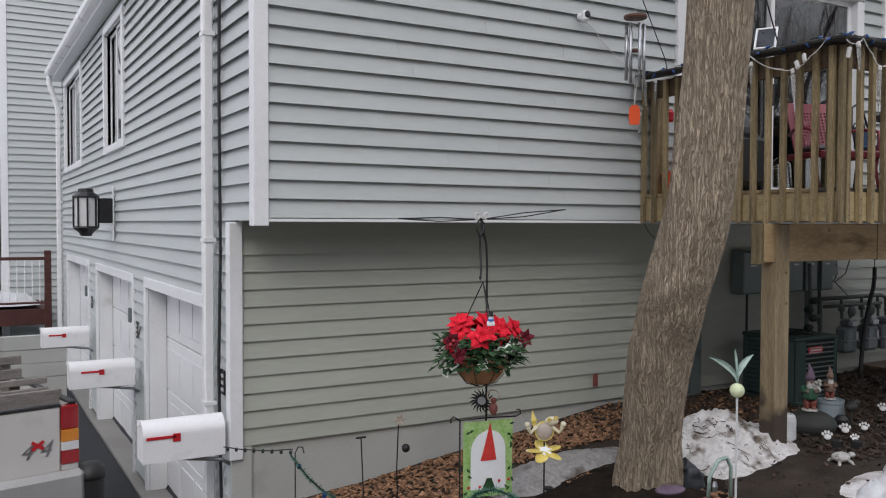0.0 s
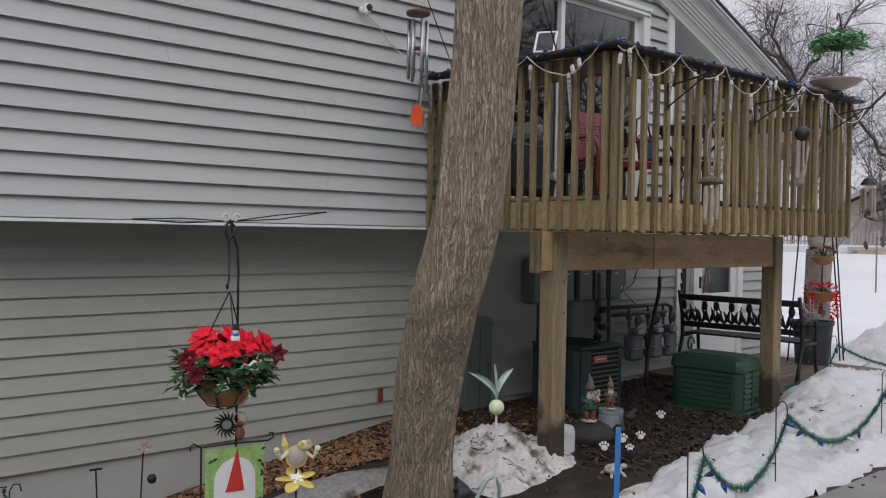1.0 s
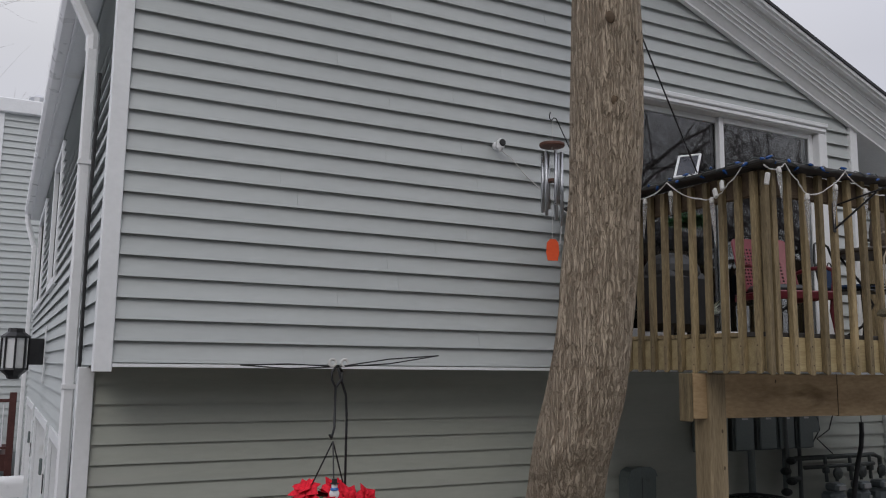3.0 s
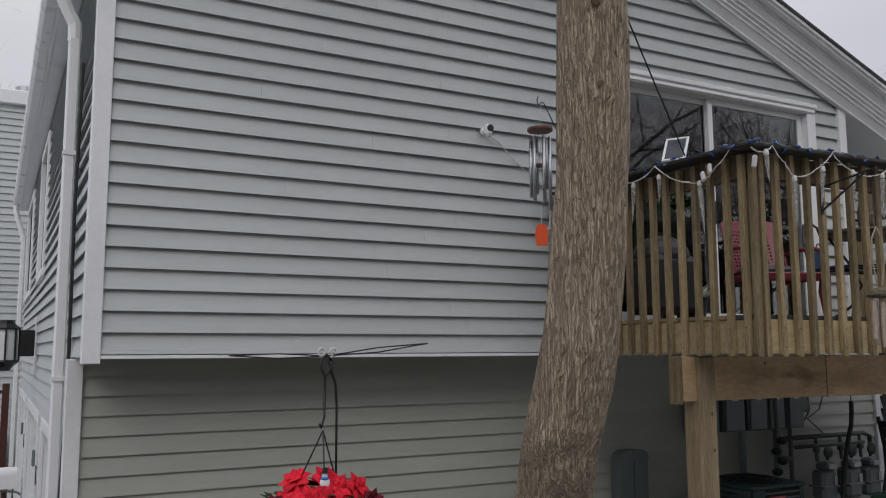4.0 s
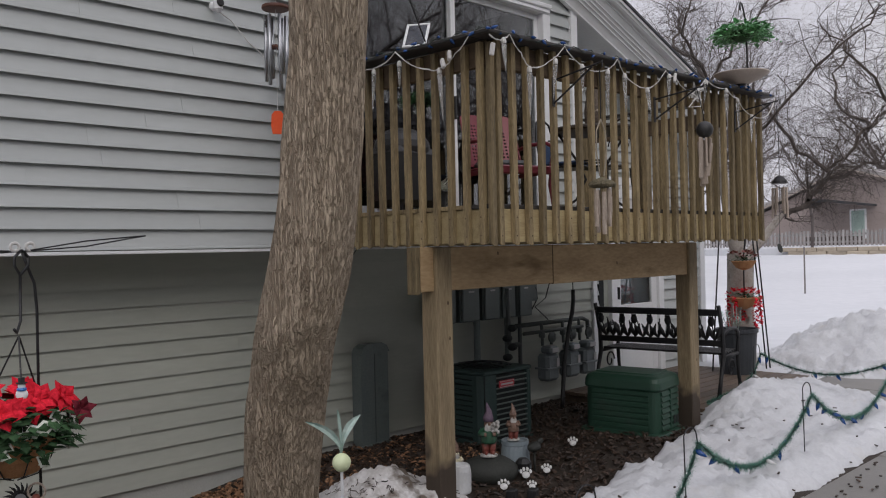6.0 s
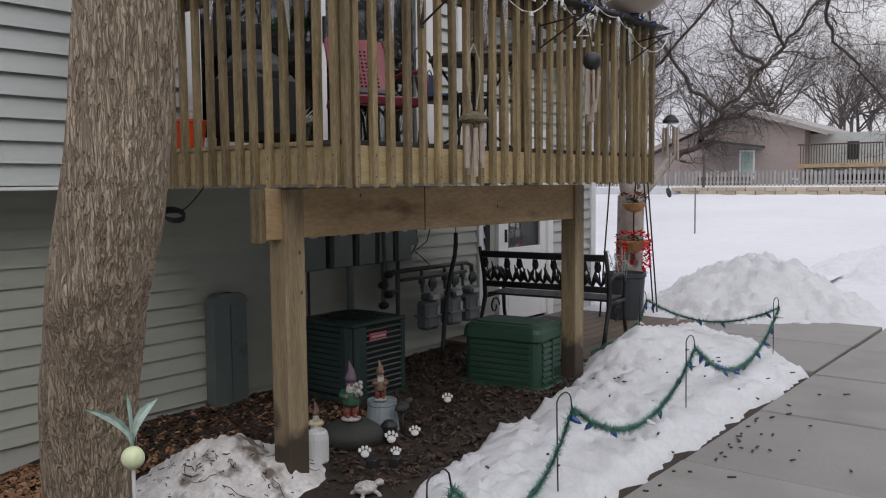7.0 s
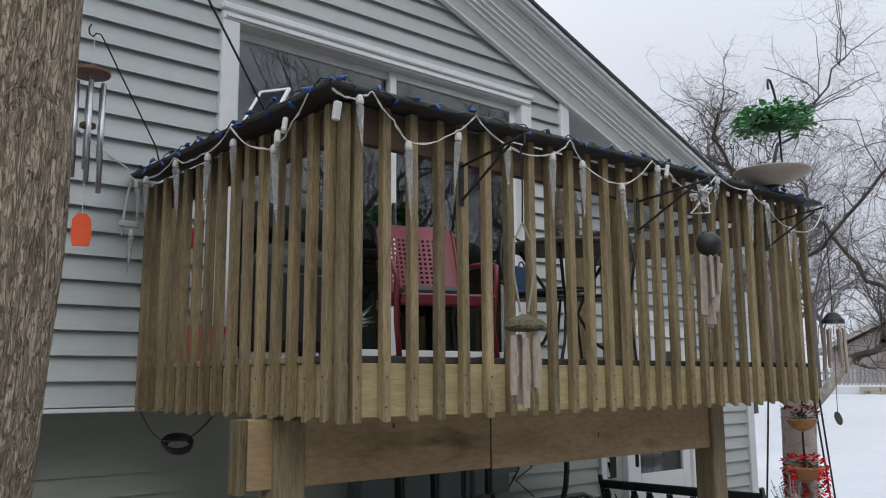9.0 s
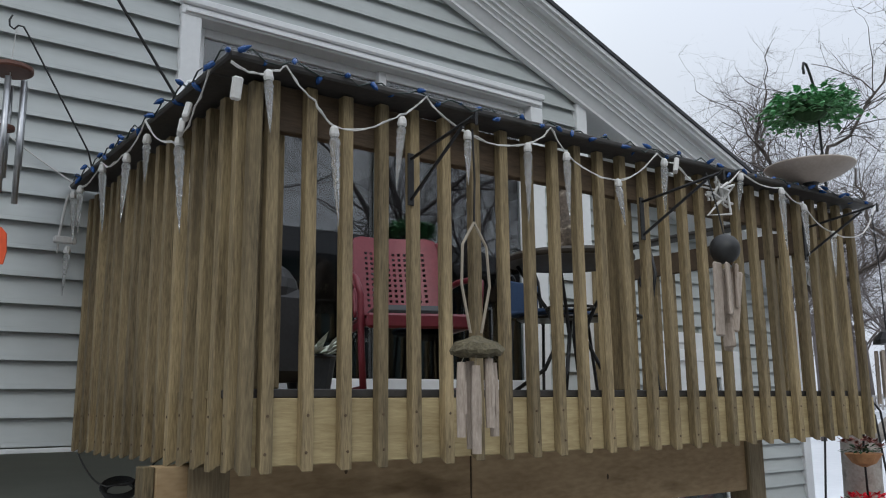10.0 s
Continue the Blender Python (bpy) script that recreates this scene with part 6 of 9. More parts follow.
def bracket_arm(x, y0, z, reach, dx):
    b = thing("plant_bracket", "black iron bracket screwed to the railing", "bracket", group="railing brackets")
    part("plate", Shape().box(x - 0.012, x + 0.012, y0 - 0.008, y0, z - 0.16, z + 0.02, 0.002), BLACK_METAL, b)
    part("arm", Shape().tube([(x, y0 - 0.006, z), (x + dx, y0 - reach, z + 0.05)], 0.006, 6), BLACK_METAL, b)
    part("brace", Shape().tube([(x, y0 - 0.006, z - 0.14), (x + dx * 0.85, y0 - reach * 0.85, z + 0.035)], 0.006, 6), BLACK_METAL, b)
    part("tip", Shape().tube([(x + dx, y0 - reach, z + 0.05), (x + dx * 1.05, y0 - reach * 1.06, z + 0.06), (x + dx * 1.05, y0 - reach * 1.06, z + 0.02)], 0.005, 6), BLACK_METAL, b)


bracket_arm(5.537, DY0 - 0.038, 2.65, 0.34, 0.0)
bracket_arm(6.70, DY0 - 0.038, 2.66, 0.355, 0.045)
bracket_arm(7.925, DY0 - 0.038, 2.69, 0.345, 0.02)

c1 = thing("wooden_chime", "bleached wood wind chime on a rope loop", "wind chime", (5.535, 3.905, 0))
part("chain", Shape().tube([(0, 0, 2.66), (0.005, 0, 2.50), (0, 0, 2.36)], 0.0035, 5), BLACK_METAL, c1)
part("rope_loop", Shape().tube([(0.0, 0, 2.37), (-0.045, 0, 2.30), (-0.05, 0, 2.18), (-0.02, 0, 2.04)], 0.0045, 6).tube([(0.0, 0, 2.37), (0.045, 0, 2.30), (0.055, 0, 2.18), (0.02, 0, 2.04)], 0.0045, 6), ROPE, c1)
cap_ = Shape().lathe([(0.045, 1.972), (0.072, 1.978), (0.078, 1.988), (0.062, 2.008), (0.035, 2.022), (0.012, 2.03)], 18)
cap_.v = [(x * (1 + 0.35 * noise.noise(Vector((x * 30, y * 30, 2)))), y * (1 + 0.3 * noise.noise(Vector((y * 30, x * 30, 7)))), z + 0.012 * noise.noise(Vector((x * 40, y * 40, z * 30)))) for x, y, z in cap_.v]
part("moss_cap", cap_, MOSS, c1, "mossy bark cap")
for k, (dx, dy, zt, zb) in enumerate(((-0.055, 0.0, 1.955, 1.745), (-0.026, -0.03, 1.945, 1.70), (0.018, -0.035, 1.965, 1.77), (0.052, -0.01, 1.955, 1.745), (0.0, 0.03, 1.96, 1.71))):
    s = Shape().tube([(dx, dy, zt), (dx * 1.02, dy, zt - 0.06), (dx * 1.04, dy, (zt + zb) / 2), (dx * 1.06, dy, zb)], [0.012, 0.0145, 0.0145, 0.013], 8)
    s.box(dx * 1.02 - 0.006, dx * 1.02 + 0.006, dy - 0.0165, dy - 0.0146, (zt + zb) / 2 - 0.04, (zt + zb) / 2 + 0.05)
    pipe = part("wood_pipe", s, DRIFTWOOD, c1)
    part("cord", Shape().tube([(dx * 0.7, dy * 0.7, 1.98), (dx, dy, zt)], 0.0015, 4), ROPE, pipe)
c2 = thing("wooden_chime", "wooden paddle wind chime under a black ball", "wind chime", (6.745, 3.89, 0.055))
part("chain", Shape().tube([(0.0, 0.06, 2.67), (0, 0.02, 2.52), (0, 0, 2.41)], 0.003, 5), BLACK_METAL, c2)
part("ball", Shape().ball((0, 0, 2.355), 0.058, 16, 12), BLACK_PLASTIC, c2, "glossy black ball", smooth=True)
for k, (dx, dy, zt, zb, tilt) in enumerate(((-0.055, 0.0, 2.30, 2.02, 2), (-0.02, -0.02, 2.30, 2.10, -3), (0.03, -0.02, 2.30, 2.13, -8), (0.04, 0.02, 2.29, 1.97, -5), (0.0, 0.03, 2.28, 1.98, 4), (0.045, -0.01, 2.27, 2.04, -7))):
    part("paddle", Shape().box(-0.025, 0.025, -0.007, 0.007, zb - zt, 0, 0.006, pose(dx, dy, zt, 0, tilt, 25 * k)), DRIFTWOOD, c2)
c3 = thing("bell_chime", "dark bell cap chime with hanging wooden rods", "wind chime", (7.945, 3.90, 0.0))
part("bell_cap", Shape().lathe([(0.062, 2.09), (0.058, 2.11), (0.03, 2.145), (0.01, 2.155)], 14), BLACK_METAL, c3)
part("chain", Shape().tube([(0, 0, 2.155), (0.0, 0, 2.45), (0.0, 0.01, 2.70)], 0.003, 5), BLACK_METAL, c3)
for k in range(6):
    a = k * math.pi / 3
    part("rod", Shape().tube([(0.05 * math.cos(a), 0.05 * math.sin(a), 2.06), (0.055 * math.cos(a), 0.055 * math.sin(a), 1.88 - 0.03 * (k % 3))], 0.009, 6), DRIFTWOOD, c3)
part("cord", Shape().tube([(0, 0, 2.08), (-0.07, -0.02, 1.62)], 0.002, 4), BLACK_PLASTIC, c3)
part("disc", Shape().lathe([(0.035, -0.004), (0.037, 0), (0.035, 0.004)], 16, (-0.075, -0.025, 1.585), Matrix.Rotation(radians(75), 4, "X")), STONE, c3, "dark hanging disc")

ch = thing("tube_chime", "metal tube wind chime with an orange sail", "wind chime", (4.52, 5.70, -0.02))
part("top_disc", Shape().lathe([(0.085, 3.232), (0.09, 3.24), (0.088, 3.255), (0.03, 3.262)], 20), BROWN_WOOD, ch, "red-brown wooden disc")
for k in range(6):
    a = k * math.pi / 3 + 0.3
    l = 0.36 + 0.032 * k
    part("tube", Shape().tube([(0.066 * math.cos(a), 0.066 * math.sin(a), 3.19), (0.066 * math.cos(a), 0.066 * math.sin(a), 3.19 - l)], 0.0125, 10), STEEL, ch, smooth=True)
part("cord", Shape().tube([(0, 0, 3.25), (0, 0, 2.56)], 0.002, 4).tube([(0.0, 0.0, 3.26), (0.01, 0.0, 3.44)], 0.002, 4), CORD_WHITE, ch)
part("striker", Shape().lathe([(0.035, 2.98), (0.037, 2.99), (0.035, 3.0)], 14), BROWN_WOOD, ch)
part("sail", Shape().prism([(-0.035, -0.075), (0.035, -0.075), (0.045, -0.02), (0.04, 0.05), (0.02, 0.075), (-0.02, 0.075), (-0.04, 0.05), (-0.045, -0.02)], "y", -0.004, 0.004), ORANGE, ch, "orange plastic sail", m=pose(0, 0, 2.50, 0, 0, -25))
hk = thing("shepherd_hook", "thin black iron hook clamped to the deck rail", "hook")
part("rod", Shape().tube([(4.875, 5.715, 2.84), (4.85, 5.713, 2.93), (4.575, 5.70, 3.395), (4.555, 5.70, 3.425), (4.535, 5.70, 3.425), (4.52, 5.70, 3.405), (4.503, 5.70, 3.415), (4.50, 5.70, 3.44), (4.51, 5.70, 3.465)], 0.0042, 6), BLACK_METAL, hk, smooth=True)
tagged(part("tree_cable", Shape().tube([(4.88, 4.68, 2.865), (4.66, 4.60, 3.11), (4.0, 4.36, 3.84)], 0.005, 6), BLACK_PLASTIC), "black cable tied from the tree to the deck rail", "cable")
sp = thing("solar_charger", "small white framed solar panel leaning on the deck rail", "solar charger", (4.945, 4.85, 2.865), -58)
tip = pose(0, 0, 0.012, -38, 0, 0)
ring = Shape().box(-0.075, 0.075, -0.008, 0.008, 0.0, 0.016, 0.003, tip).box(-0.075, 0.075, -0.008, 0.008, 0.204, 0.22, 0.003, tip)
ring.box(-0.075, -0.06, -0.008, 0.008, 0.0165, 0.2035, 0.003, tip).box(0.06, 0.075, -0.008, 0.008, 0.0165, 0.2035, 0.003, tip)
part("frame", ring, WHITE, sp, "white plastic frame")
part("cells", Shape().box(-0.0595, 0.0595, -0.003, 0.003, 0.0165, 0.2035, 0, tip), SCREEN, sp, "dark glossy solar cells")
part("stand", Shape().tube([(0, 0.10, 0.0), (0, 0.065, 0.085)], 0.006, 6), WHITE, sp)
cm = thing("security_camera", "small white security camera on the siding", "camera", (4.29, 6.085, 3.275))
part("mount", Shape().lathe([(0.03, 0), (0.03, 0.012), (0.014, 0.03)], 12, m=Matrix.Rotation(radians(90), 4, "X")), WHITE, cm)
part("housing", Shape().box(-0.03, 0.03, -0.095, -0.03, -0.052, 0.042, 0.022), WHITE, cm)
part("lens", Shape().lathe([(0.026, 0), (0.026, 0.006), (0.019, 0.010)], 16, (0.0, -0.094, 0.006), Matrix.Rotation(radians(90), 4, "X")), BLACK_PLASTIC, cm)
tagged(part("camera_cable", Shape().tube([(4.32, 6.07, 3.25), (4.42, 6.075, 3.20), (4.55, 6.078, 3.08), (4.70, 6.078, 2.98), (4.93, 6.07, 2.84)], 0.004, 5), CORD_WHITE), "white camera cable sagging along the siding", "cable")

dish = thing("bird_bath", "wide shallow warm-grey dish on the rail corner", "bird bath", (7.90, 4.17, 2.905))
part("foot", Shape().lathe([(0.035, -0.034), (0.03, -0.01), (0.045, 0.004)], 14), BLACK_PLASTIC, dish, "black clamp foot")
part("bowl", Shape().lathe([(0.045, 0.0), (0.085, 0.012), (0.16, 0.042), (0.212, 0.078), (0.216, 0.085), (0.205, 0.081), (0.125, 0.042), (0.035, 0.024)], 32), DISH, dish, smooth=True)
fh = thing("hanging_fern", "green artificial fern basket on a black hook", "hanging plant", (8.10, 4.25, 3.35))
part("hook", Shape().tube([(0.09, 0.0, -0.47), (0.08, 0.0, -0.1), (0.075, 0, 0.12), (0.03, 0, 0.22), (0.005, 0, 0.262), (-0.02, 0, 0.265), (-0.03, 0, 0.235), (-0.025, 0, 0.20)], 0.007, 6), BLACK_METAL, fh)
part("basket", Shape().lathe([(0.03, -0.06), (0.08, -0.03), (0.10, 0.02), (0.09, 0.025)], 14), LEAF, fh, "dark mossy basket")
fr = Shape()
rf = random.Random(31)
for k in range(64):
    a = rf.uniform(0, 6.283)
    r0, up = rf.uniform(0.02, 0.1), rf.uniform(-0.1, 0.7)
    p = Vector((r0 * math.cos(a), r0 * math.sin(a), 0.02))
    d = Vector((math.cos(a), math.sin(a), up)).normalized()
    n = 8
    ln = rf.uniform(0.12, 0.26)
    for i in range(n):
        q = p + d * ln * i / n - Vector((0, 0, 0.10 * (i / n) ** 2))
        side = d.cross(Vector((0, 0, 1))).normalized()
        for sg in (-1, 1):
            fr.leaf(q, side * sg + d * 0.5 + Vector((0, 0, -0.25)), (0, 0, 1), 0.06 * (1 - 0.6 * i / n), 0.02)
for k in range(620):
    a, q = rf.uniform(0, 6.283), 0.22 * math.sqrt(rf.random())
    z_ = rf.uniform(-0.05, 0.10) * (1 - 0.5 * q / 0.25) - 0.05 * (q / 0.25) ** 2
    fr.leaf((q * math.cos(a), q * math.sin(a), z_ + 0.02), (math.cos(a + rf.gauss(0, 0.8)), math.sin(a + rf.gauss(0, 0.8)), rf.uniform(-0.6, 0.6)), (rf.gauss(0, 0.5), rf.gauss(0, 0.5), 1), rf.uniform(0.035, 0.06), rf.uniform(0.025, 0.04))
part("fronds", fr, FERN, fh)

# ---------------------------------------------------------------- furniture on the deck
chair = thing("metal_lawn_chair", "red pressed-steel lawn chair with a perforated back", "chair", (6.187, 5.24, 1.888), -20)
NX, NZ, BW, Z0, Z1 = 31, 31, 0.225, 0.36, 0.785


def back_at(x, z):
    """The chair back leans and wraps forward at its sides."""
    return Vector((x, 0.16 + (z - Z0) * 0.36 - 1.3 * x * x, z))


def back_half(z):
    """Half width of the back, rounded off at its upper corners."""
    d = max(0.0, z - (Z1 - 0.06))
    return BW - 0.06 + math.sqrt(max(0.0, 0.06 ** 2 - d * d))


s = Shape()
for i in range(NX):
    for j in range(NZ):
        if 5 <= i <= 25 and 4 <= j <= 25 and i % 2 == 1 and j % 2 == 0:
            continue
        z0, z1 = Z0 + (Z1 - Z0) * j / NZ, Z0 + (Z1 - Z0) * (j + 1) / NZ
        q = [back_at((2 * (i + a) / NX - 1) * back_half(z), z) for a, z in ((0, z0), (1, z0), (1, z1), (0, z1))]
        s.add(q + [p + Vector((0, 0.006, 0)) for p in q], [(0, 1, 2, 3), (4, 7, 6, 5), (0, 4, 5, 1), (1, 5, 6, 2), (2, 6, 7, 3), (3, 7, 4, 0)])
part("backrest", s, RED_CHAIR, chair)
for sg in (-1, 1):
    part("back_edge", Shape().tube([back_at(sg * back_half(Z0 + (Z1 - Z0) * k / 14), Z0 + (Z1 - Z0) * k / 14) for k in range(14)], 0.009, 8), RED_CHAIR, chair, smooth=True)
part("seat", Shape().box(-0.25, 0.25, -0.30, 0.17, 0.318, 0.336, 0.008).box(-0.25, 0.25, -0.325, -0.301, 0.272, 0.336, 0.01).box(-0.25, -0.235, -0.30, 0.17, 0.282, 0.317, 0.005).box(0.235, 0.25, -0.30, 0.17, 0.282, 0.317, 0.005), RED_CHAIR, chair)
part("cushion", Shape().box(-0.17, 0.17, -0.10, 0.15, 0.338, 0.40, 0.025), BLACK_PLASTIC, chair, "thin black seat pad")
for sg in (-1, 1):
    part("arm", Shape().tube([(sg * 0.225, 0.17, 0.50), (sg * 0.27, 0.04, 0.53), (sg * 0.29, -0.16, 0.52), (sg * 0.285, -0.25, 0.49), (sg * 0.27, -0.28, 0.42), (sg * 0.26, -0.25, 0.2), (sg * 0.26, -0.30, 0.02), (sg * 0.26, 0.05, 0.012), (sg * 0.26, 0.30, 0.012)], 0.015, 8), RED_CHAIR, chair, smooth=True)
part("cross_bar", Shape().tube([(-0.26, 0.30, 0.012), (0.26, 0.30, 0.012)], 0.013, 8), RED_CHAIR, chair)

tb = thing("bistro_table", "round dark-topped black iron bistro table", "table", (7.02, 5.0, 1.888))
part("tabletop", Shape().lathe([(0.27, 0.652), (0.315, 0.648), (0.328, 0.655), (0.332, 0.668), (0.325, 0.682), (0.30, 0.685), (0.02, 0.685)], 40), TABLE_IRON, tb, "bronze-brown table top")
for k in range(4):
    a = k * math.pi / 2 + 0.6
    c, q = math.cos(a), math.sin(a)
    part("leg", Shape().tube([(0.27 * c, 0.27 * q, 0.65), (0.12 * c, 0.12 * q, 0.42), (0.06 * c, 0.06 * q, 0.28), (0.14 * c, 0.14 * q, 0.12), (0.30 * c, 0.30 * q, 0.012)], 0.01, 6), BLACK_METAL, tb, smooth=True)
part("ring", Shape().tube([(0.12 * math.cos(t * math.pi / 10), 0.12 * math.sin(t * math.pi / 10), 0.42) for t in range(20)], 0.008, 6, loop=True), BLACK_METAL, tb)
tagged(part("owl_figure", Shape().lathe([(0.055, 0), (0.075, 0.03), (0.08, 0.12), (0.07, 0.19), (0.062, 0.22), (0.068, 0.27), (0.05, 0.315), (0.01, 0.33)], 14).ball((0.04, -0.03, 0.33), 0.016, 6, 5, (1, 1, 1.6)).ball((-0.04, -0.03, 0.33), 0.016, 6, 5, (1, 1, 1.6)), OWL, smooth=True, m=pose(6.95, 4.93, 2.5735, 0, 0, -30)), "brown mottled owl figure on the bistro table", "ornament")


def bistro_chair(x, y, rz):
    c = thing("bistro_chair", "black wrought-iron bistro chair with scrolled back", "chair", (x, y, 1.888), rz, "bistro chairs")
    part("seat", Shape().lathe([(0.19, 0.42), (0.20, 0.43), (0.19, 0.44)], 24), BLACK_METAL, c)
    for k, (lx, ly) in enumerate(((-0.15, -0.15), (0.15, -0.15), (-0.15, 0.16), (0.15, 0.16))):
        part("leg", Shape().tube([(lx, ly, 0.42), (lx * 1.2, ly * 1.2, 0.0)], 0.009, 6), BLACK_METAL, c)
    part("back_frame", Shape().tube([(-0.16, 0.17, 0.42), (-0.18, 0.21, 0.68), (-0.12, 0.235, 0.84), (0, 0.245, 0.88), (0.12, 0.235, 0.84), (0.18, 0.21, 0.68), (0.16, 0.17, 0.42)], 0.01, 6), BLACK_METAL, c, smooth=True)
    for sg in (-1, 1):
        part("scroll", Shape().tube([(sg * (0.08 + 0.05 * math.cos(0.4 * k) * (1 - k / 22)), 0.215, 0.64 + 0.07 * math.sin(0.4 * k) * (1 - k / 22)) for k in range(18)], 0.006, 5), BLACK_METAL, c)
    return c


bistro_chair(7.62, 5.30, -95)
blue_chair = bistro_chair(7.38, 5.52, 12)
part("back_pad", Shape().box(-0.15, 0.15, 0.185, 0.205, 0.46, 0.66, 0.012, None), NAVY, blue_chair, "navy canvas back")
part("seat_pad", Shape().box(-0.19, 0.19, -0.18, 0.19, 0.441, 0.475, 0.015), NAVY, blue_chair, "navy canvas seat")
tagged(part("bucket", Shape().lathe([(0.105, 0), (0.11, 0.01), (0.132, 0.165), (0.14, 0.17), (0.14, 0.187), (0.128, 0.187), (0.125, 0.17), (0.1, 0.03)], 24), ORANGE, m=pose(5.20, 5.91, 1.888)), "bright orange plastic bucket on the deck", "bucket")
cg = thing("covered_grill", "small grill under a black cover on the deck", "grill", (5.62, 5.72, 1.888), 8)
part("skirt", Shape().box(-0.24, 0.24, -0.18, 0.18, 0.06, 0.50, 0.05), BLACK_PLASTIC, cg)
part("hood", Shape().ball((0, 0, 0.50), 0.22, 16, 10, (1.1, 0.85, 0.7)), BLACK_PLASTIC, cg)
for lx, ly in ((-0.2, -0.14), (0.2, -0.14), (-0.2, 0.14), (0.2, 0.14)):
    part("leg", Shape().box(lx - 0.015, lx + 0.015, ly - 0.015, ly + 0.015, 0.0, 0.09), BLACK_METAL, cg)
# red hanging piece of another chime, reduced to one turned form
tagged(part("red_chime_piece", Shape().lathe([(0.03, 0), (0.04, 0.02), (0.04, 0.08), (0.02, 0.11)], 10), RED_FLAG, m=pose(5.20, 6.02, 2.50)), "small red chime piece hung by the deck wall", "lantern")
pl = thing("deck_planter", "dark planter with dry leaves by the glass door", "planter", (5.98, 5.80, 1.888))
part("pot", Shape().lathe([(0.10, 0), (0.13, 0.18), (0.14, 0.19), (0.13, 0.2)], 16), POT_DARK, pl)
s = Shape()
for k in range(70):
    a, e = ri.uniform(0, 6.28), ri.uniform(0.1, 1.2)
    s.leaf((0.07 * math.cos(a), 0.07 * math.sin(a), 0.19), (math.cos(a), math.sin(a), e), (0, 0, 1), ri.uniform(0.08, 0.2), 0.04)
part("leaves", s, LEAF_EDGE, pl)

# ---------------------------------------------------------------- hanging flower basket, flag and stakes by the wall
hb = thing("basket_hook", "tall black shepherd hook with a wire dragonfly top", "garden hook", (2.805, 5.115, 0))
part("pole", Shape().tube([(0, 0, -0.35), (0, 0, 1.40), (-0.01, -0.005, 1.52), (-0.045, -0.02, 1.60), (-0.07, -0.04, 1.66)], 0.0068, 8), BLACK_METAL, hb, smooth=True)
part("crook", Shape().tube([(-0.075, -0.04, 1.67), (-0.11, -0.06, 1.64), (-0.11, -0.06, 1.60), (-0.085, -0.05, 1.56), (-0.10, -0.09, 1.36), (-0.13, -0.13, 1.31), (-0.15, -0.16, 1.33)], 0.0062, 6), BLACK_METAL, hb, smooth=True)
part("crook", Shape().tube([(-0.075, -0.04, 1.67), (-0.04, -0.02, 1.64), (-0.045, -0.03, 1.60), (-0.085, -0.05, 1.56)], 0.008, 6), BLACK_METAL, hb)
for sg, l, up in ((-1, 0.46, 0.0), (1, 0.48, 0.06)):
    for w in (0.012, -0.012):
        part("wing_wire", Shape().tube([(-0.07, -0.04, 1.665), (-0.07 + sg * l * 0.5, -0.04 - sg * l * 0.22, 1.665 + up * 0.5 + w), (-0.07 + sg * l, -0.04 - sg * l * 0.42, 1.668 + up)], 0.0035, 5), BLACK_METAL, hb)
for dx in (-0.03, 0.035):
    part("glass_eye", Shape().tube([(-0.075 + dx + 0.018 * math.cos(t * math.pi / 6), -0.05, 1.685 + 0.018 * math.sin(t * math.pi / 6)) for t in range(12)], 0.007, 6, loop=True), CORD_WHITE, hb, "white ring")

fb = thing("flower_basket", "hanging basket of red poinsettias in a coco liner", "flower basket", (2.64, 4.925, 0))
part("liner", Shape().lathe([(0.03, 0.705), (0.09, 0.725), (0.145, 0.79), (0.17, 0.85), (0.16, 0.855), (0.10, 0.84)], 22), COCO, fb, "orange-brown coco liner")
for k in range(8):
    a = k * math.pi / 4
    part("wire", Shape().tube([(0.175 * math.cos(a), 0.175 * math.sin(a), 0.85), (0.152 * math.cos(a), 0.152 * math.sin(a), 0.79), (0.095 * math.cos(a), 0.095 * math.sin(a), 0.72), (0.02 * math.cos(a), 0.02 * math.sin(a), 0.695)], 0.003, 4), BLACK_METAL, fb)
for k in range(3):
    a = k * 2.094 + 0.4
    part("chain", Shape().tube([(0.19 * math.cos(a), 0.19 * math.sin(a), 0.86), (0.03, 0.02, 1.30)], 0.004, 5), BLACK_METAL, fb)
rp = random.Random(41)
for k in range(12):
    a = k * 2.4
    r = 0.05 + 0.19 * math.sqrt((k % 8) / 8)
    c = Vector((r * math.cos(a), r * math.sin(a) * 0.9, 0.965 + 0.13 * (1 - r / 0.24) + rp.uniform(-0.05, 0.05)))
    nrm = Vector((math.cos(a) * r * 4, math.sin(a) * r * 4 - 0.5, 0.55)).normalized()
    u = nrm.orthogonal().normalized()
    v = nrm.cross(u)
    s = Shape()
    for layer, (cnt, ln, wd, lift) in enumerate(((6, 0.092, 0.068, 0.1), (5, 0.062, 0.046, 0.45))):
        for i in range(cnt):
            t = i * 6.283 / cnt + layer * 0.5 + rp.uniform(-0.2, 0.2)
            s.leaf(c + nrm * 0.006 * layer, u * math.cos(t) + v * math.sin(t) + nrm * lift, nrm, ln * rp.uniform(0.8, 1.15), wd, 0.2)
    part("poinsettia", s, PETAL, fb, "red poinsettia bloom")
s, s2 = Shape(), Shape()
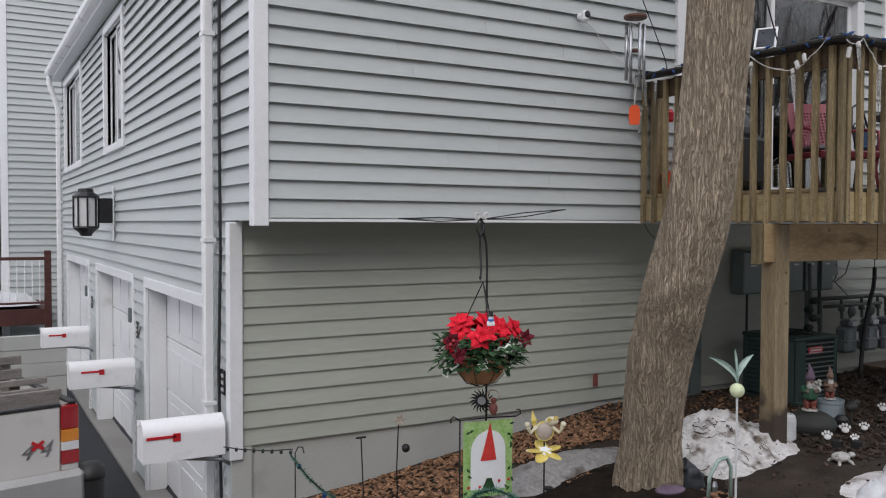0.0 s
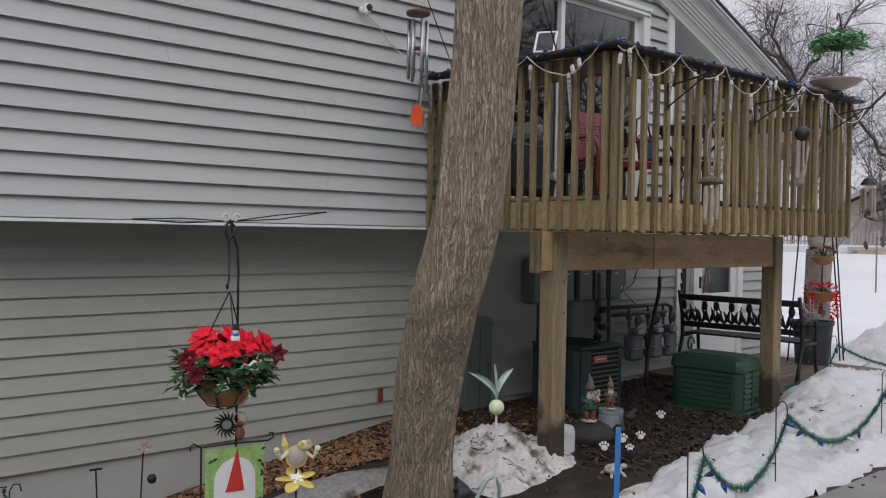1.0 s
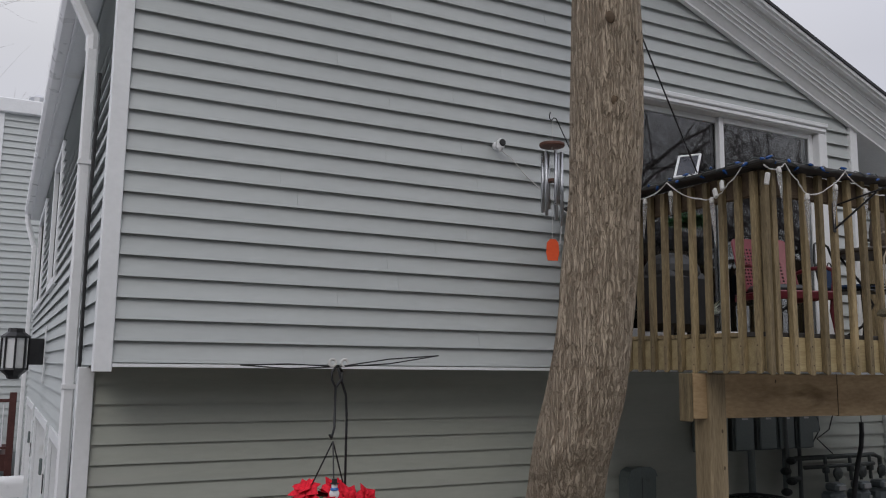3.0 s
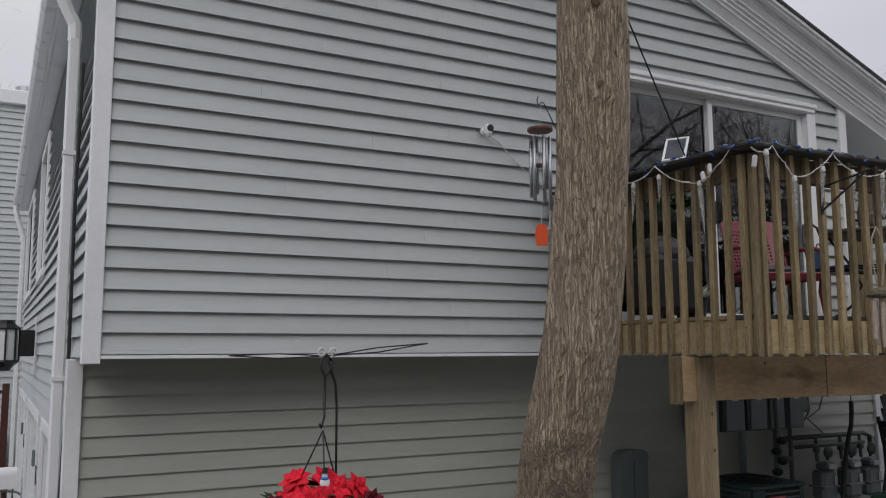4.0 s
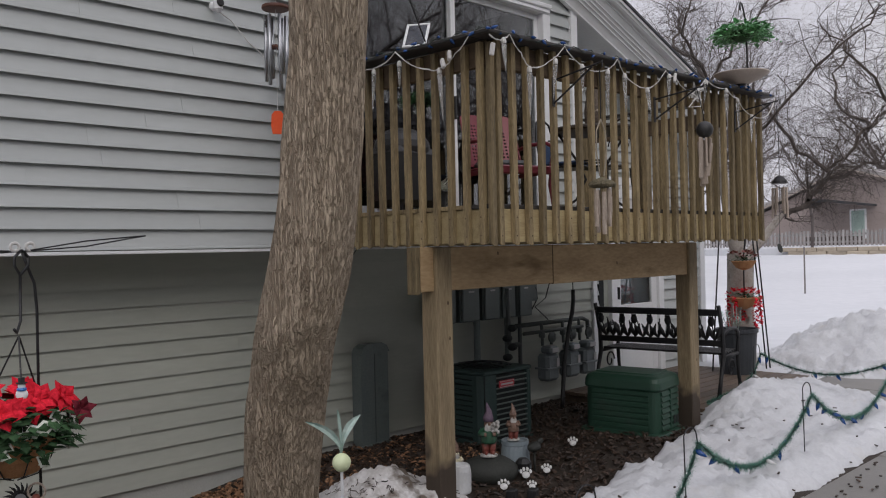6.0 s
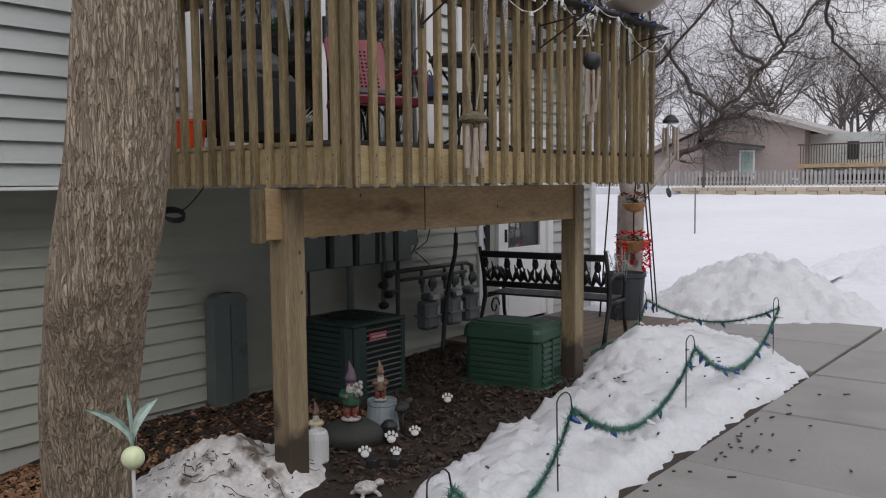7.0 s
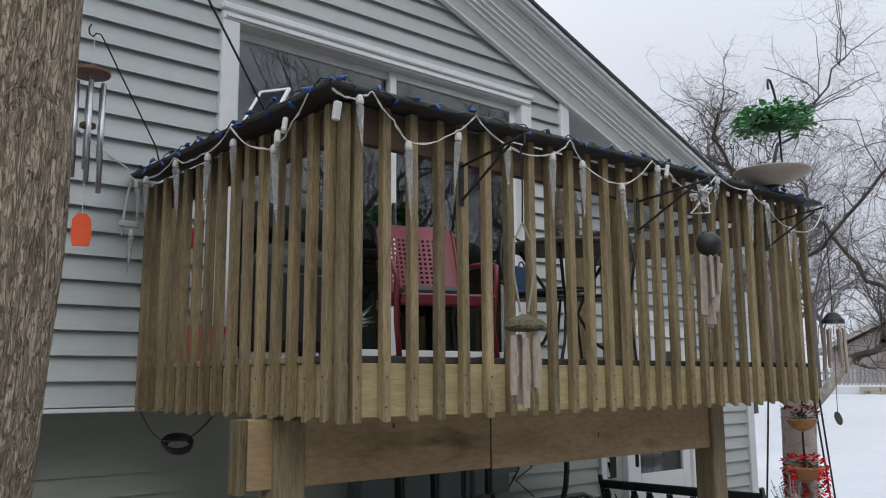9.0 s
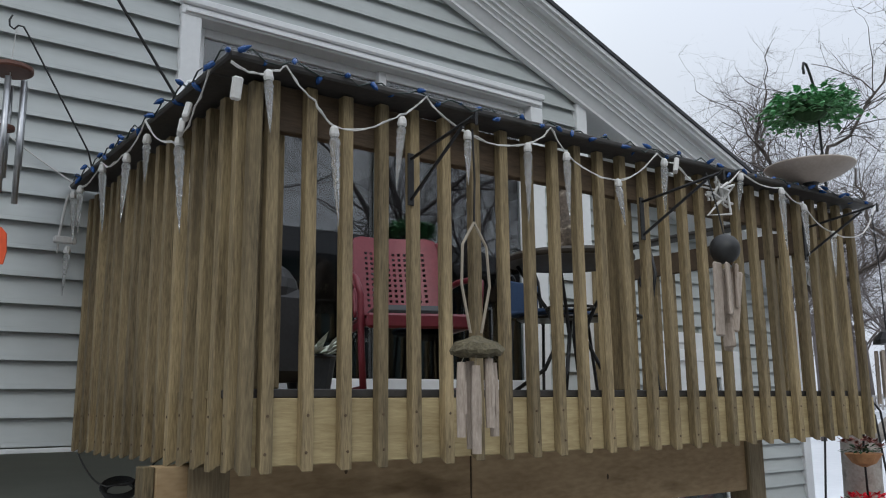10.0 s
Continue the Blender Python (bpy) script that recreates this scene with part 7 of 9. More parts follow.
for k in range(460):
    a, e = rp.uniform(0, 6.283), rp.uniform(-0.7, 0.7)
    r = rp.uniform(0.08, 0.23) if k % 4 else rp.uniform(0.17, 0.25)
    p = (r * math.cos(a), r * math.sin(a), rp.uniform(0.83, 1.0) - 0.25 * max(0.0, r - 0.18))
    s.leaf(p, (math.cos(a), math.sin(a), e), (0, 0, 1), rp.uniform(0.045, 0.08), rp.uniform(0.038, 0.06), 0.25)
part("leaves", s, LEAF, fb, "dark green leaves")
s3 = Shape()
for k in range(52):
    a = rp.uniform(0, 6.283)
    r = rp.uniform(0.19, 0.245)
    out = Vector((math.cos(a), math.sin(a), rp.uniform(0.0, 0.5))).normalized()
    side = Vector((-math.sin(a), math.cos(a), 0)) * rp.choice((-1, 1))
    way = (side + Vector((0, 0, rp.uniform(-0.9, 0.5)))).normalized()
    p, ln = Vector((r * math.cos(a), r * math.sin(a), rp.uniform(0.82, 0.97))), rp.uniform(0.06, 0.10)
    s2.leaf(p, way, out, ln, ln * 0.66, 0.2)
    s3.leaf(p + way * ln * 0.13 + out * 0.005, way, out, ln * 0.72, ln * 0.38, 0.2)
for bx, by, bz in ((-0.25, -0.08, 0.985), (-0.22, -0.12, 0.90), (0.24, -0.10, 0.97)):
    s = Shape()
    for i in range(6):
        t = i * 1.05 + bx
        s.leaf((bx, by, bz), (math.cos(t), -0.4, math.sin(t)), (0, -1, 0.3), rp.uniform(0.05, 0.075), 0.04, 0.2)
    part("burgundy_sprig", s, BURGUNDY, fb, "dark burgundy poinsettia leaves")
part("ivy_leaves", s3, LEAF, fb, "green middles of the ivy leaves")
part("variegated_leaves", s2, LEAF_EDGE, fb, "white-edged ivy leaves")
part("berry_sprigs", Shape().tube([(-0.15, -0.05, 0.92), (-0.23, -0.08, 0.99), (-0.26, -0.1, 0.97)], 0.003, 4).ball((-0.26, -0.10, 0.965), 0.012, 6, 5).ball((-0.24, -0.10, 0.985), 0.012, 6, 5), LAMP_RED, fb)
pk = thing("snowman_pick", "tiny white and blue snowman pick in the flowers", "ornament", (2.63, 4.80, 1.07), -20)
part("body", Shape().ball((0, 0, 0.0), 0.024, 10, 8, (1, 0.6, 1.1)).tube([(0, 0, -0.16), (0, 0, -0.02)], 0.002, 4), FABRIC_WHITE, pk)
part("scarf", Shape().lathe([(0.017, 0.016), (0.02, 0.022), (0.017, 0.028)], 10), BLUE_STAKE, pk)
part("head", Shape().ball((0, 0, 0.036), 0.015, 10, 8), FABRIC_WHITE, pk)
part("hat", Shape().lathe([(0.022, 0.046), (0.022, 0.05), (0.013, 0.051), (0.013, 0.07), (0.002, 0.071)], 10), BLACK_PLASTIC, pk)
orn = thing("hanging_ornaments", "dark metal sunburst and red bird ornaments on the pole", "ornament", (2.67, 4.955, 0.0), -35)
s = Shape()
for k in range(18):
    a = k * math.pi / 9
    ca, sa = math.cos(a), math.sin(a)
    s.tube([(0.03 * ca, -0.01, 0.60 + 0.03 * sa), (0.05 * ca, -0.01, 0.60 + 0.05 * sa), (0.074 * math.cos(a + 0.15), -0.01, 0.60 + 0.074 * math.sin(a + 0.15))], [0.007, 0.006, 0.001], 5)
s.tube([(0.03 * math.cos(t * math.pi / 8), -0.01, 0.60 + 0.03 * math.sin(t * math.pi / 8)) for t in range(16)], 0.007, 6, loop=True)
part("sunburst_disc", Shape().lathe([(0.024, -0.004), (0.026, 0), (0.024, 0.004)], 16, (0, -0.01, 0.60), Matrix.Rotation(radians(90), 4, "X")), STEEL, orn, "pale metal disc")
part("sunburst", s, BLACK_METAL, orn)
part("bird", Shape().ball((0.07, -0.03, 0.56), 0.028, 10, 7, (0.9, 0.8, 1.4)).ball((0.07, -0.04, 0.61), 0.018, 8, 6), GNOME_RED, orn)
part("ring", Shape().tube([(0.07 + 0.035 * math.cos(t * math.pi / 8), -0.03, 0.635 + 0.035 * math.sin(t * math.pi / 8)) for t in range(16)], 0.005, 5, loop=True), DRIFTWOOD, orn)

fl = thing("garden_flag", "small garden flag, lime border, white arch, red cone", "flag", (2.565, 4.985, -0.035), -10)
fw, fh_ = 0.315, 0.45


def cloth(s, x0, x1, z0, z1, y, nx_=8, nz_=8):
    vs, fs = [], []
    for j in range(nz_ + 1):
        for i in range(nx_ + 1):
            x, z = x0 + (x1 - x0) * i / nx_, z0 + (z1 - z0) * j / nz_
            vs.append((x, y + 0.008 * math.sin(x * 22 + z * 5), z))
    for j in range(nz_):
        for i in range(nx_):
            fs.append((j * (nx_ + 1) + i, j * (nx_ + 1) + i + 1, (j + 1) * (nx_ + 1) + i + 1, (j + 1) * (nx_ + 1) + i))
    return s.add(vs, fs)


part("cloth", cloth(Shape(), 0, fw, 0.06, 0.51, 0.0), FLAG_GREEN, fl, "lime green printed cloth")


def print_rows(z0, z1, edges, lift, n=14, m_=8):
    """A printed patch that follows the cloth's waves, row by row between edges(z)."""
    vs, fs = [], []
    for j in range(n + 1):
        z = z0 + (z1 - z0) * j / n
        a, b = edges(z)
        for i in range(m_ + 1):
            x = a + (b - a) * i / m_
            vs.append((x, 0.008 * math.sin(x * 22 + z * 5) - lift, z))
    for j in range(n):
        for i in range(m_):
            k = j * (m_ + 1) + i
            fs.append((k, k + 1, k + m_ + 2, k + m_ + 1))
    return Shape().add(vs, fs)


def arch(z):
    w = 0.112 if z < 0.33 else 0.112 * math.sqrt(max(0.0004, 1 - ((z - 0.33) / 0.128) ** 2))
    return 0.158 - w, 0.158 + w


part("arch_print", print_rows(0.10, 0.457, arch, 0.003), FABRIC_WHITE, fl)
part("cone_print", print_rows(0.275, 0.495, lambda z: (0.163 - 0.06 * (0.495 - z) / 0.22, 0.168 + 0.038 * (0.495 - z) / 0.22), 0.006), FLAG_RED, fl)
part("sprig_print", print_rows(0.10, 0.17, lambda z: (0.115 + 0.4 * (z - 0.10), 0.20 - 0.4 * (z - 0.10)), 0.006), LEAF, fl)
s = Shape()
for k in range(16):
    x, z = rp.choice((0.02, 0.295)) + rp.uniform(-0.012, 0.012), rp.uniform(0.09, 0.49)
    s.leaf((x, 0.008 * math.sin(x * 22 + z * 5) - 0.008, z), (rp.uniform(-1, 1), 0, rp.uniform(-1, 1)), (0, -1, 0), 0.035, 0.016, 0.0)
part("leaf_print", s, LEAF, fl)
for x in (0.03, 0.10, 0.22, 0.285):
    part("berry_print", Shape().ball((x, -0.012 + 0.008 * math.sin(x * 22 + 0.5), 0.12 + 0.03 * (x > 0.2)), 0.009, 6, 5, (1, 0.3, 1)), FLAG_RED, fl)
part("pole", Shape().tube([(-0.02, 0.01, -0.4), (-0.02, 0.01, 0.52), (0.16, 0.01, 0.525), (0.34, 0.01, 0.52), (0.37, 0.01, 0.535), (0.365, 0.01, 0.56), (0.345, 0.01, 0.56)], 0.005, 6), BLACK_METAL, fl)
part("crook", Shape().tube([(-0.02, 0.01, 0.52), (-0.06, 0.01, 0.545), (-0.08, 0.01, 0.53), (-0.075, 0.01, 0.51)], 0.005, 6), BLACK_METAL, fl)

frog = thing("frog_ornament", "yellow metal frog ornament on a flower stake", "garden ornament", (2.93, 4.69, 0.0), -25)
part("stake", Shape().tube([(0, 0, -0.3), (0, 0, 0.40)], 0.005, 6), BLACK_METAL, frog)
part("solar_disc", Shape().lathe([(0.028, 0), (0.03, 0.012), (0.02, 0.016)], 12, (0.02, -0.02, 0.11)), BLACK_PLASTIC, frog)
for k in range(5):
    a = k * 1.257 + 0.5
    d_ = Vector((math.cos(a), math.sin(a) * 0.8, -0.05 + 0.4 * math.sin(a)))
    part("petal", Shape().ball((0, 0, 0), 0.05, 12, 7, (1.15, 0.82, 0.12), Matrix.Translation(Vector((0, -0.02, 0.335)) + d_ * 0.055) @ d_.to_track_quat("X", "Z").to_matrix().to_4x4()), YELLOW, frog, "yellow petal with a pale middle", smooth=True)
part("body", Shape().ball((0.0, -0.005, 0.445), 0.050, 14, 9, (1.0, 0.5, 1.05)), DISH, frog, "grey glass belly", smooth=True)
part("belly_rim", Shape().tube([(0.052 * math.cos(t * math.pi / 9), -0.005, 0.445 + 0.054 * math.sin(t * math.pi / 9)) for t in range(18)], 0.006, 6, loop=True), YELLOW, frog)
part("head", Shape().ball((0.04, -0.015, 0.505), 0.030, 12, 8, (1.35, 0.6, 0.9)), CREAM, frog, smooth=True)
for ex, ez in ((0.02, 0.515), (0.06, 0.525)):
    part("eye", Shape().tube([(ex + 0.014 * math.cos(t * 0.7) * (1 - t / 16), -0.036, ez + 0.014 * math.sin(t * 0.7) * (1 - t / 16)) for t in range(14)], 0.0035, 5), YELLOW, frog)
for sg in (-1, 1):
    part("arm", Shape().tube([(sg * 0.045, 0, 0.47), (sg * 0.085, -0.02, 0.44), (sg * 0.10, -0.03, 0.475)], [0.012, 0.009, 0.014], 7).ball((sg * 0.105, -0.03, 0.49), 0.017, 7, 5), CREAM, frog)
part("wing", Shape().leaf((-0.05, 0.01, 0.44), (-0.15, 0, 1), (0, -1, 0), 0.13, 0.035), YELLOW, frog)
s = Shape()
for k in range(6):
    a = k * 1.05 + 0.3
    s.leaf((0, -0.028, 0.338), (math.cos(a), math.sin(a) * 0.8, 0.12 + 0.45 * math.sin(a)), (0, -0.5, 0.8), 0.045, 0.03, 0.1)
part("inner_petals", s, FABRIC_WHITE, frog, "white inner petals")

lf = thing("leaf_stake", "verdigris leaf stake with a pale green ball", "garden stake", (3.525, 3.82, 0.02), -35)
part("rod", Shape().tube([(0, 0, 0.0), (0, 0, 0.74)], 0.006, 6), POT_WHITE, lf)
part("globe", Shape().ball((0, 0, 0.755), 0.038, 16, 12), GLOW_GREEN, lf, smooth=True)
for dx, dz, wide in ((-0.14, 0.148, 0.014), (0.08, 0.165, 0.014), (-0.012, 0.19, 0.005)):
    s = Shape()
    for k in range(7):
        q = k / 6
        c = Vector((dx * q ** 1.7, 0.01 * q, 0.79 + dz * (q ** 0.8) - 0.012 * q ** 4))
        w = Vector((0.85, -0.3, -dx * 4.5)).normalized() * (0.002 + wide * math.sin(math.pi * min(1.0, q ** 1.3 * 0.95 + 0.03)))
        s.v += [tuple(c - w), tuple(c + Vector((0, 0.006, 0))), tuple(c + w)]
    for k in range(6):
        s.f += [(3 * k, 3 * k + 1, 3 * k + 4, 3 * k + 3), (3 * k + 1, 3 * k + 2, 3 * k + 5, 3 * k + 4)]
    part("leaf_blade", s, PATINA, lf)

gb = thing("hose_bundle", "green garden hose and dark bag at the tree foot", "hose", (4.06, 4.52, 0.0), 0)
bag_ = Shape().ball((0.02, 0.16, -0.02), 0.11, 24, 18, (0.9, 0.8, 1.1))
bag_.v = [(x + 0.06 * noise.noise(Vector((x * 22, y * 22, z * 16))), y + 0.03 * noise.noise(Vector((z * 25, x * 20, y))), z + 0.06 * noise.noise(Vector((x * 19, y * 15, z * 12 + 4)))) for x, y, z in bag_.v]
part("bag", bag_, POT_DARK, gb, "crumpled dark bag", smooth=True)
part("hose", Shape().tube([(-0.14, -0.15, -0.05), (-0.15, -0.17, 0.12), (-0.10, -0.19, 0.22), (-0.03, -0.19, 0.23), (0.02, -0.18, 0.16), (0.02, -0.18, -0.02)], 0.012, 8), PATINA, gb, smooth=True)
part("nozzle", Shape().lathe([(0.015, 0), (0.018, 0.03), (0.01, 0.06)], 8, (-0.16, -0.22, 0.05)), STEEL, gb)
tagged(part("felt_mat", Shape().ball((0, 0, 0), 0.09, 14, 6, (1.2, 0.8, 0.25)), PURPLE, smooth=True, m=pose(3.69, 4.45, 0.05)), "purple felt cushion on the soil by the tree", "cushion")
tagged(part("red_tag", Shape().box(-0.028, 0.028, -0.012, 0.0, -0.055, 0.055, 0.01), GNOME_RED, m=pose(4.84, 6.515, 0.27)), "small faded orange tag hanging on the wall", "tag")

# stakes and lights at the foot of the lower wall
for k, (x, y, z0, z1, kind_) in enumerate(((2.35, 5.9, -0.45, 0.21, 0), (2.60, 5.9, -0.40, 0.30, 1))):
    sk = thing("garden_stake", "thin dark metal garden stake" if not kind_ else "curled flower stake of dark and pale metal", "garden stake", (x, y, 0))
    part("rod", Shape().tube([(0, 0, z0), (-0.015, 0, (z0 + z1) / 2), (0.0 if kind_ else -0.03, 0, z1)], 0.005, 6), BLACK_METAL, sk)
    if kind_:
        for j in range(6):
            a = j * 1.05
            part("petal", Shape().leaf((0.0, -0.005, z1), (math.cos(a), -0.2, math.sin(a)), (0, -1, 0), 0.055, 0.022), DRIFTWOOD, sk)
        part("bud", Shape().ball((0.05, -0.01, z1 - 0.20), 0.03, 8, 6), BLACK_METAL, sk, smooth=True)
    else:
        part("cap", Shape().box(-0.065, 0.005, -0.006, 0.006, z1 - 0.004, z1 + 0.006), BLACK_METAL, sk)


def garland(name, label, runs, seed, needle=0.042, dens=2000, lamps=True, group=""):
    """A tinsel garland with blue bulbs along sagging runs of points."""
    g_ = thing(name, label, "garland", group=group)
    runs = [[Vector((p.x, p.y, max(p.z, ground_z(p.x, p.y) + max(0.0, berm(p.x, p.y)) + 0.03))) for p in pts] for pts in runs]
    r = random.Random(seed)
    for pts in runs:
        part("cord", Shape().tube(pts, 0.006, 5), CORD_GREEN, g_)
        s = Shape()
        total = sum((b - a).length for a, b in zip(pts, pts[1:]))
        for a, b in zip(pts, pts[1:]):
            d = (b - a)
            for i in range(max(2, int(dens * d.length))):
                p = a.lerp(b, r.random())
                v = Vector((r.gauss(0, 1), r.gauss(0, 1), r.gauss(0, 1))).normalized()
                v = (v + d.normalized() * 0.5).normalized()
                side = v.cross(Vector((0, 0, 1))) * 0.0036
                s.add([p - side, p + side, p + v * needle * r.uniform(0.6, 1.2)], [(0, 1, 2)])
        part("needles", s, GARLAND, g_)
        if lamps:
            for i in range(max(2, int(total / 0.19))):
                t = (i + r.uniform(0.2, 0.8)) / max(2, int(total / 0.19)) * (len(pts) - 1)
                k = min(int(t), len(pts) - 2)
                p = pts[k].lerp(pts[k + 1], t - k)
                part("bulb", Shape().lathe([(0.010, 0), (0.016, 0.014), (0.014, 0.038), (0.002, 0.068)], 8), BLUE_BULB if r.random() < 0.75 else LAMP_CLEAR, g_, smooth=True,
                     m=Matrix.Translation(p) @ pose(0, 0, 0, r.uniform(90, 240), r.uniform(-40, 40), 0))
    return g_


hooks = ((5.65, 3.475, 0.10, 0.60), (7.45, 3.55, 0.10, 0.62), (9.68, 3.67, 0.10, 0.62), (9.46, 4.85, 0.10, 0.62), (4.48, 3.35, 0.05, 0.55))
for x, y, z0, z1 in hooks:
    pts = [(x, y, z0), (x - 0.012, y, z1 - 0.06)] + [(x + 0.063 - 0.075 * math.cos(t * math.pi / 7), y + 0.004, z1 - 0.06 + 0.062 * math.sin(t * math.pi / 7)) for t in range(1, 8)] + [(x + 0.148, y + 0.005, z1 - 0.10)]
    tagged(part("hook_stake", Shape().tube(pts, 0.0038, 6), BLACK_METAL), "thin wire hook stake in the snow", "stake", "garland hooks")
H1, H2, H3, H4, H5 = (Vector((x + 0.15, y, z1 - 0.10)) for x, y, z0, z1 in hooks)
garland("garland", "green tinsel garland with blue bulbs on wire hooks", [
    sag(H1, H2, 0.30, 14), sag(H2, H3, 0.33, 14), sag(H3, H4, 0.17, 12), sag(H5, H1, 0.30, 14), sag(H5 + Vector((-0.5, -0.15, -0.30)), H5, 0.05, 6),
    [H4, H4 + Vector((-0.05, 0.05, -0.2)), H4 + Vector((-0.3, 0.1, -0.42)), H4 + Vector((-0.7, 0.05, -0.46)), H4 + Vector((-1.1, 0.0, -0.5))]], 5)
tagged(part("hook_stake", Shape().tube([(1.86, 5.9, -0.5), (1.86, 5.9, 0.17), (1.88, 5.9, 0.205), (1.91, 5.9, 0.20), (1.92, 5.9, 0.16)], 0.004, 6), BLACK_METAL), "thin wire hook stake at the house corner", "stake", "garland hooks")
garland("garland", "short green tinsel garland with red berries under the flag", [[Vector(p) for p in ((2.44, 4.84, 0.02), (2.55, 4.82, 0.10), (2.66, 4.80, 0.115), (2.78, 4.79, 0.06), (2.86, 4.79, -0.02))]], 15, 0.045, 1500, False)
garland("garland", "short green tinsel garland hanging at the house corner", [[Vector(p) for p in ((1.83, 5.9, 0.16), (1.87, 5.88, 0.10), (1.94, 5.86, 0.0), (2.02, 5.84, -0.08), (2.10, 5.82, -0.14))]], 8, 0.03, 1400, True)
s = Shape().tube([Vector(p) for p in ((1.55, 6.45, 0.12), (1.62, 6.3, 0.13), (1.75, 6.1, 0.15), (1.85, 5.92, 0.19))], 0.004, 5)
ll = thing("string_lights", "dark string of small bulbs at the house corner", "string lights")
part("wire", s, BLACK_PLASTIC, ll)
for k in range(8):
    p = Vector((1.57, 6.42, 0.12)).lerp(Vector((1.84, 5.93, 0.18)), k / 7)
    part("bulb", Shape().ball((p.x, p.y, p.z - 0.012), 0.012, 7, 5, (1, 1, 1.3)), CORD_GREEN, ll)

# planter and baskets near the forked tree
pt = thing("planter", "tall charcoal planter with bare sprigs on the platform", "planter", (10.68, 5.62, 0.10))
part("pot", Shape().lathe([(0.17, 0), (0.19, 0.02), (0.225, 0.50), (0.24, 0.51), (0.24, 0.55), (0.215, 0.55), (0.205, 0.5), (0.1, 0.48)], 24), POT_DARK, pt)
for k in range(9):
    a = k * 2.4
    s = Shape().tube([(-0.08 + 0.06 * math.cos(a), 0.05 * math.sin(a), 0.5), (-0.14 + 0.16 * math.cos(a), 0.12 * math.sin(a), 0.72 + 0.015 * k)], 0.004, 4)
    for j in range(6):
        s.leaf((-0.12 + 0.12 * math.cos(a), 0.1 * math.sin(a), 0.60 + 0.025 * j), (math.cos(a + j), math.sin(a + j), 0.5), (0, 0, 1), 0.06, 0.02)
    part("sprig", s, PATINA, pt)


def wall_basket(x, y, z, w, mat, trail, label):
    b = thing("flower_basket", label, "flower basket", (x, y, z))
    part("liner", Shape().lathe([(0.02, -0.14 * w / 0.2), (0.6 * w, -0.10 * w / 0.2), (0.95 * w, 0.0), (0.9 * w, 0.005)], 16), COCO, b, "coco liner")
    r, s3 = random.Random(int(x * 100)), Shape()
    for k in range(16):
        a, q = k * 2.4, w * math.sqrt((k + 0.5) / 16)
        c, s_ = Vector((q * math.cos(a), q * math.sin(a), 0.04 + r.uniform(0, 0.07))), Shape()
        for i in range(10):
            t = r.uniform(0, 6.283)
            s_.leaf(c, (math.cos(t), math.sin(t), r.uniform(-0.2, 1)), (0, 0, 1), r.uniform(0.035, 0.065), 0.03)
        part("bloom", s_, mat, b, "red bloom")
    for k in range(60):
        a, q = r.uniform(0, 6.283), r.uniform(0, w)
        s3.leaf((q * math.cos(a), q * math.sin(a), r.uniform(0, 0.06)), (math.cos(a), math.sin(a), r.uniform(-0.4, 0.6)), (0, 0, 1), r.uniform(0.05, 0.08), 0.03)
    for t in range(trail):
        a = t * 6.283 / max(1, trail) + 0.5
        ln, tr_ = r.uniform(0.25, 0.38), Shape()
        for k in range(46):
            q = k / 45
            c = Vector((w * 1.0 * math.cos(a), w * 1.0 * math.sin(a), 0.03 - ln * q))
            tr_.leaf(c, (r.gauss(0, 1), r.gauss(0, 1), -0.6), (0, 0, 1), 0.06, 0.04)
        part("trailing_bloom", tr_, mat, b)
    part("foliage", s3, LEAF, b, "dark foliage")
    return b


wall_basket(11.02, 5.68, 0.98, 0.19, PETAL, 5, "basket of trailing red flowers hung on the tree")
wall_basket(10.86, 5.60, 1.42, 0.15, GNOME_RED, 0, "small basket of dark red flowers hung on the tree")
for k, pts in enumerate(([(10.62, 5.90, 0.1), (10.82, 5.92, 1.2), (10.90, 5.92, 1.75), (11.0, 5.92, 1.85), (11.12, 5.92, 1.80)], [(11.52, 5.60, 0.0), (11.38, 5.62, 1.0), (11.28, 5.64, 1.75), (11.18, 5.66, 1.85), (11.06, 5.67, 1.78)], [(11.46, 5.62, 0.0), (11.33, 5.64, 1.0), (11.22, 5.66, 1.72), (11.10, 5.68, 1.80), (11.02, 5.68, 1.45), (11.02, 5.68, 1.02)])):
    tagged(part("shepherd_hook", Shape().tube(pts, 0.009, 6), BLACK_METAL, smooth=True), "tall black shepherd hook beside the platform", "hook", "tall hooks")
tagged(part("snow_marker", Shape().tube([(24.0, 10.2, 0.2), (24.0, 10.2, 1.5)], 0.02, 6), GREY_BOARD), "thin marker stake in the snow field", "stake")


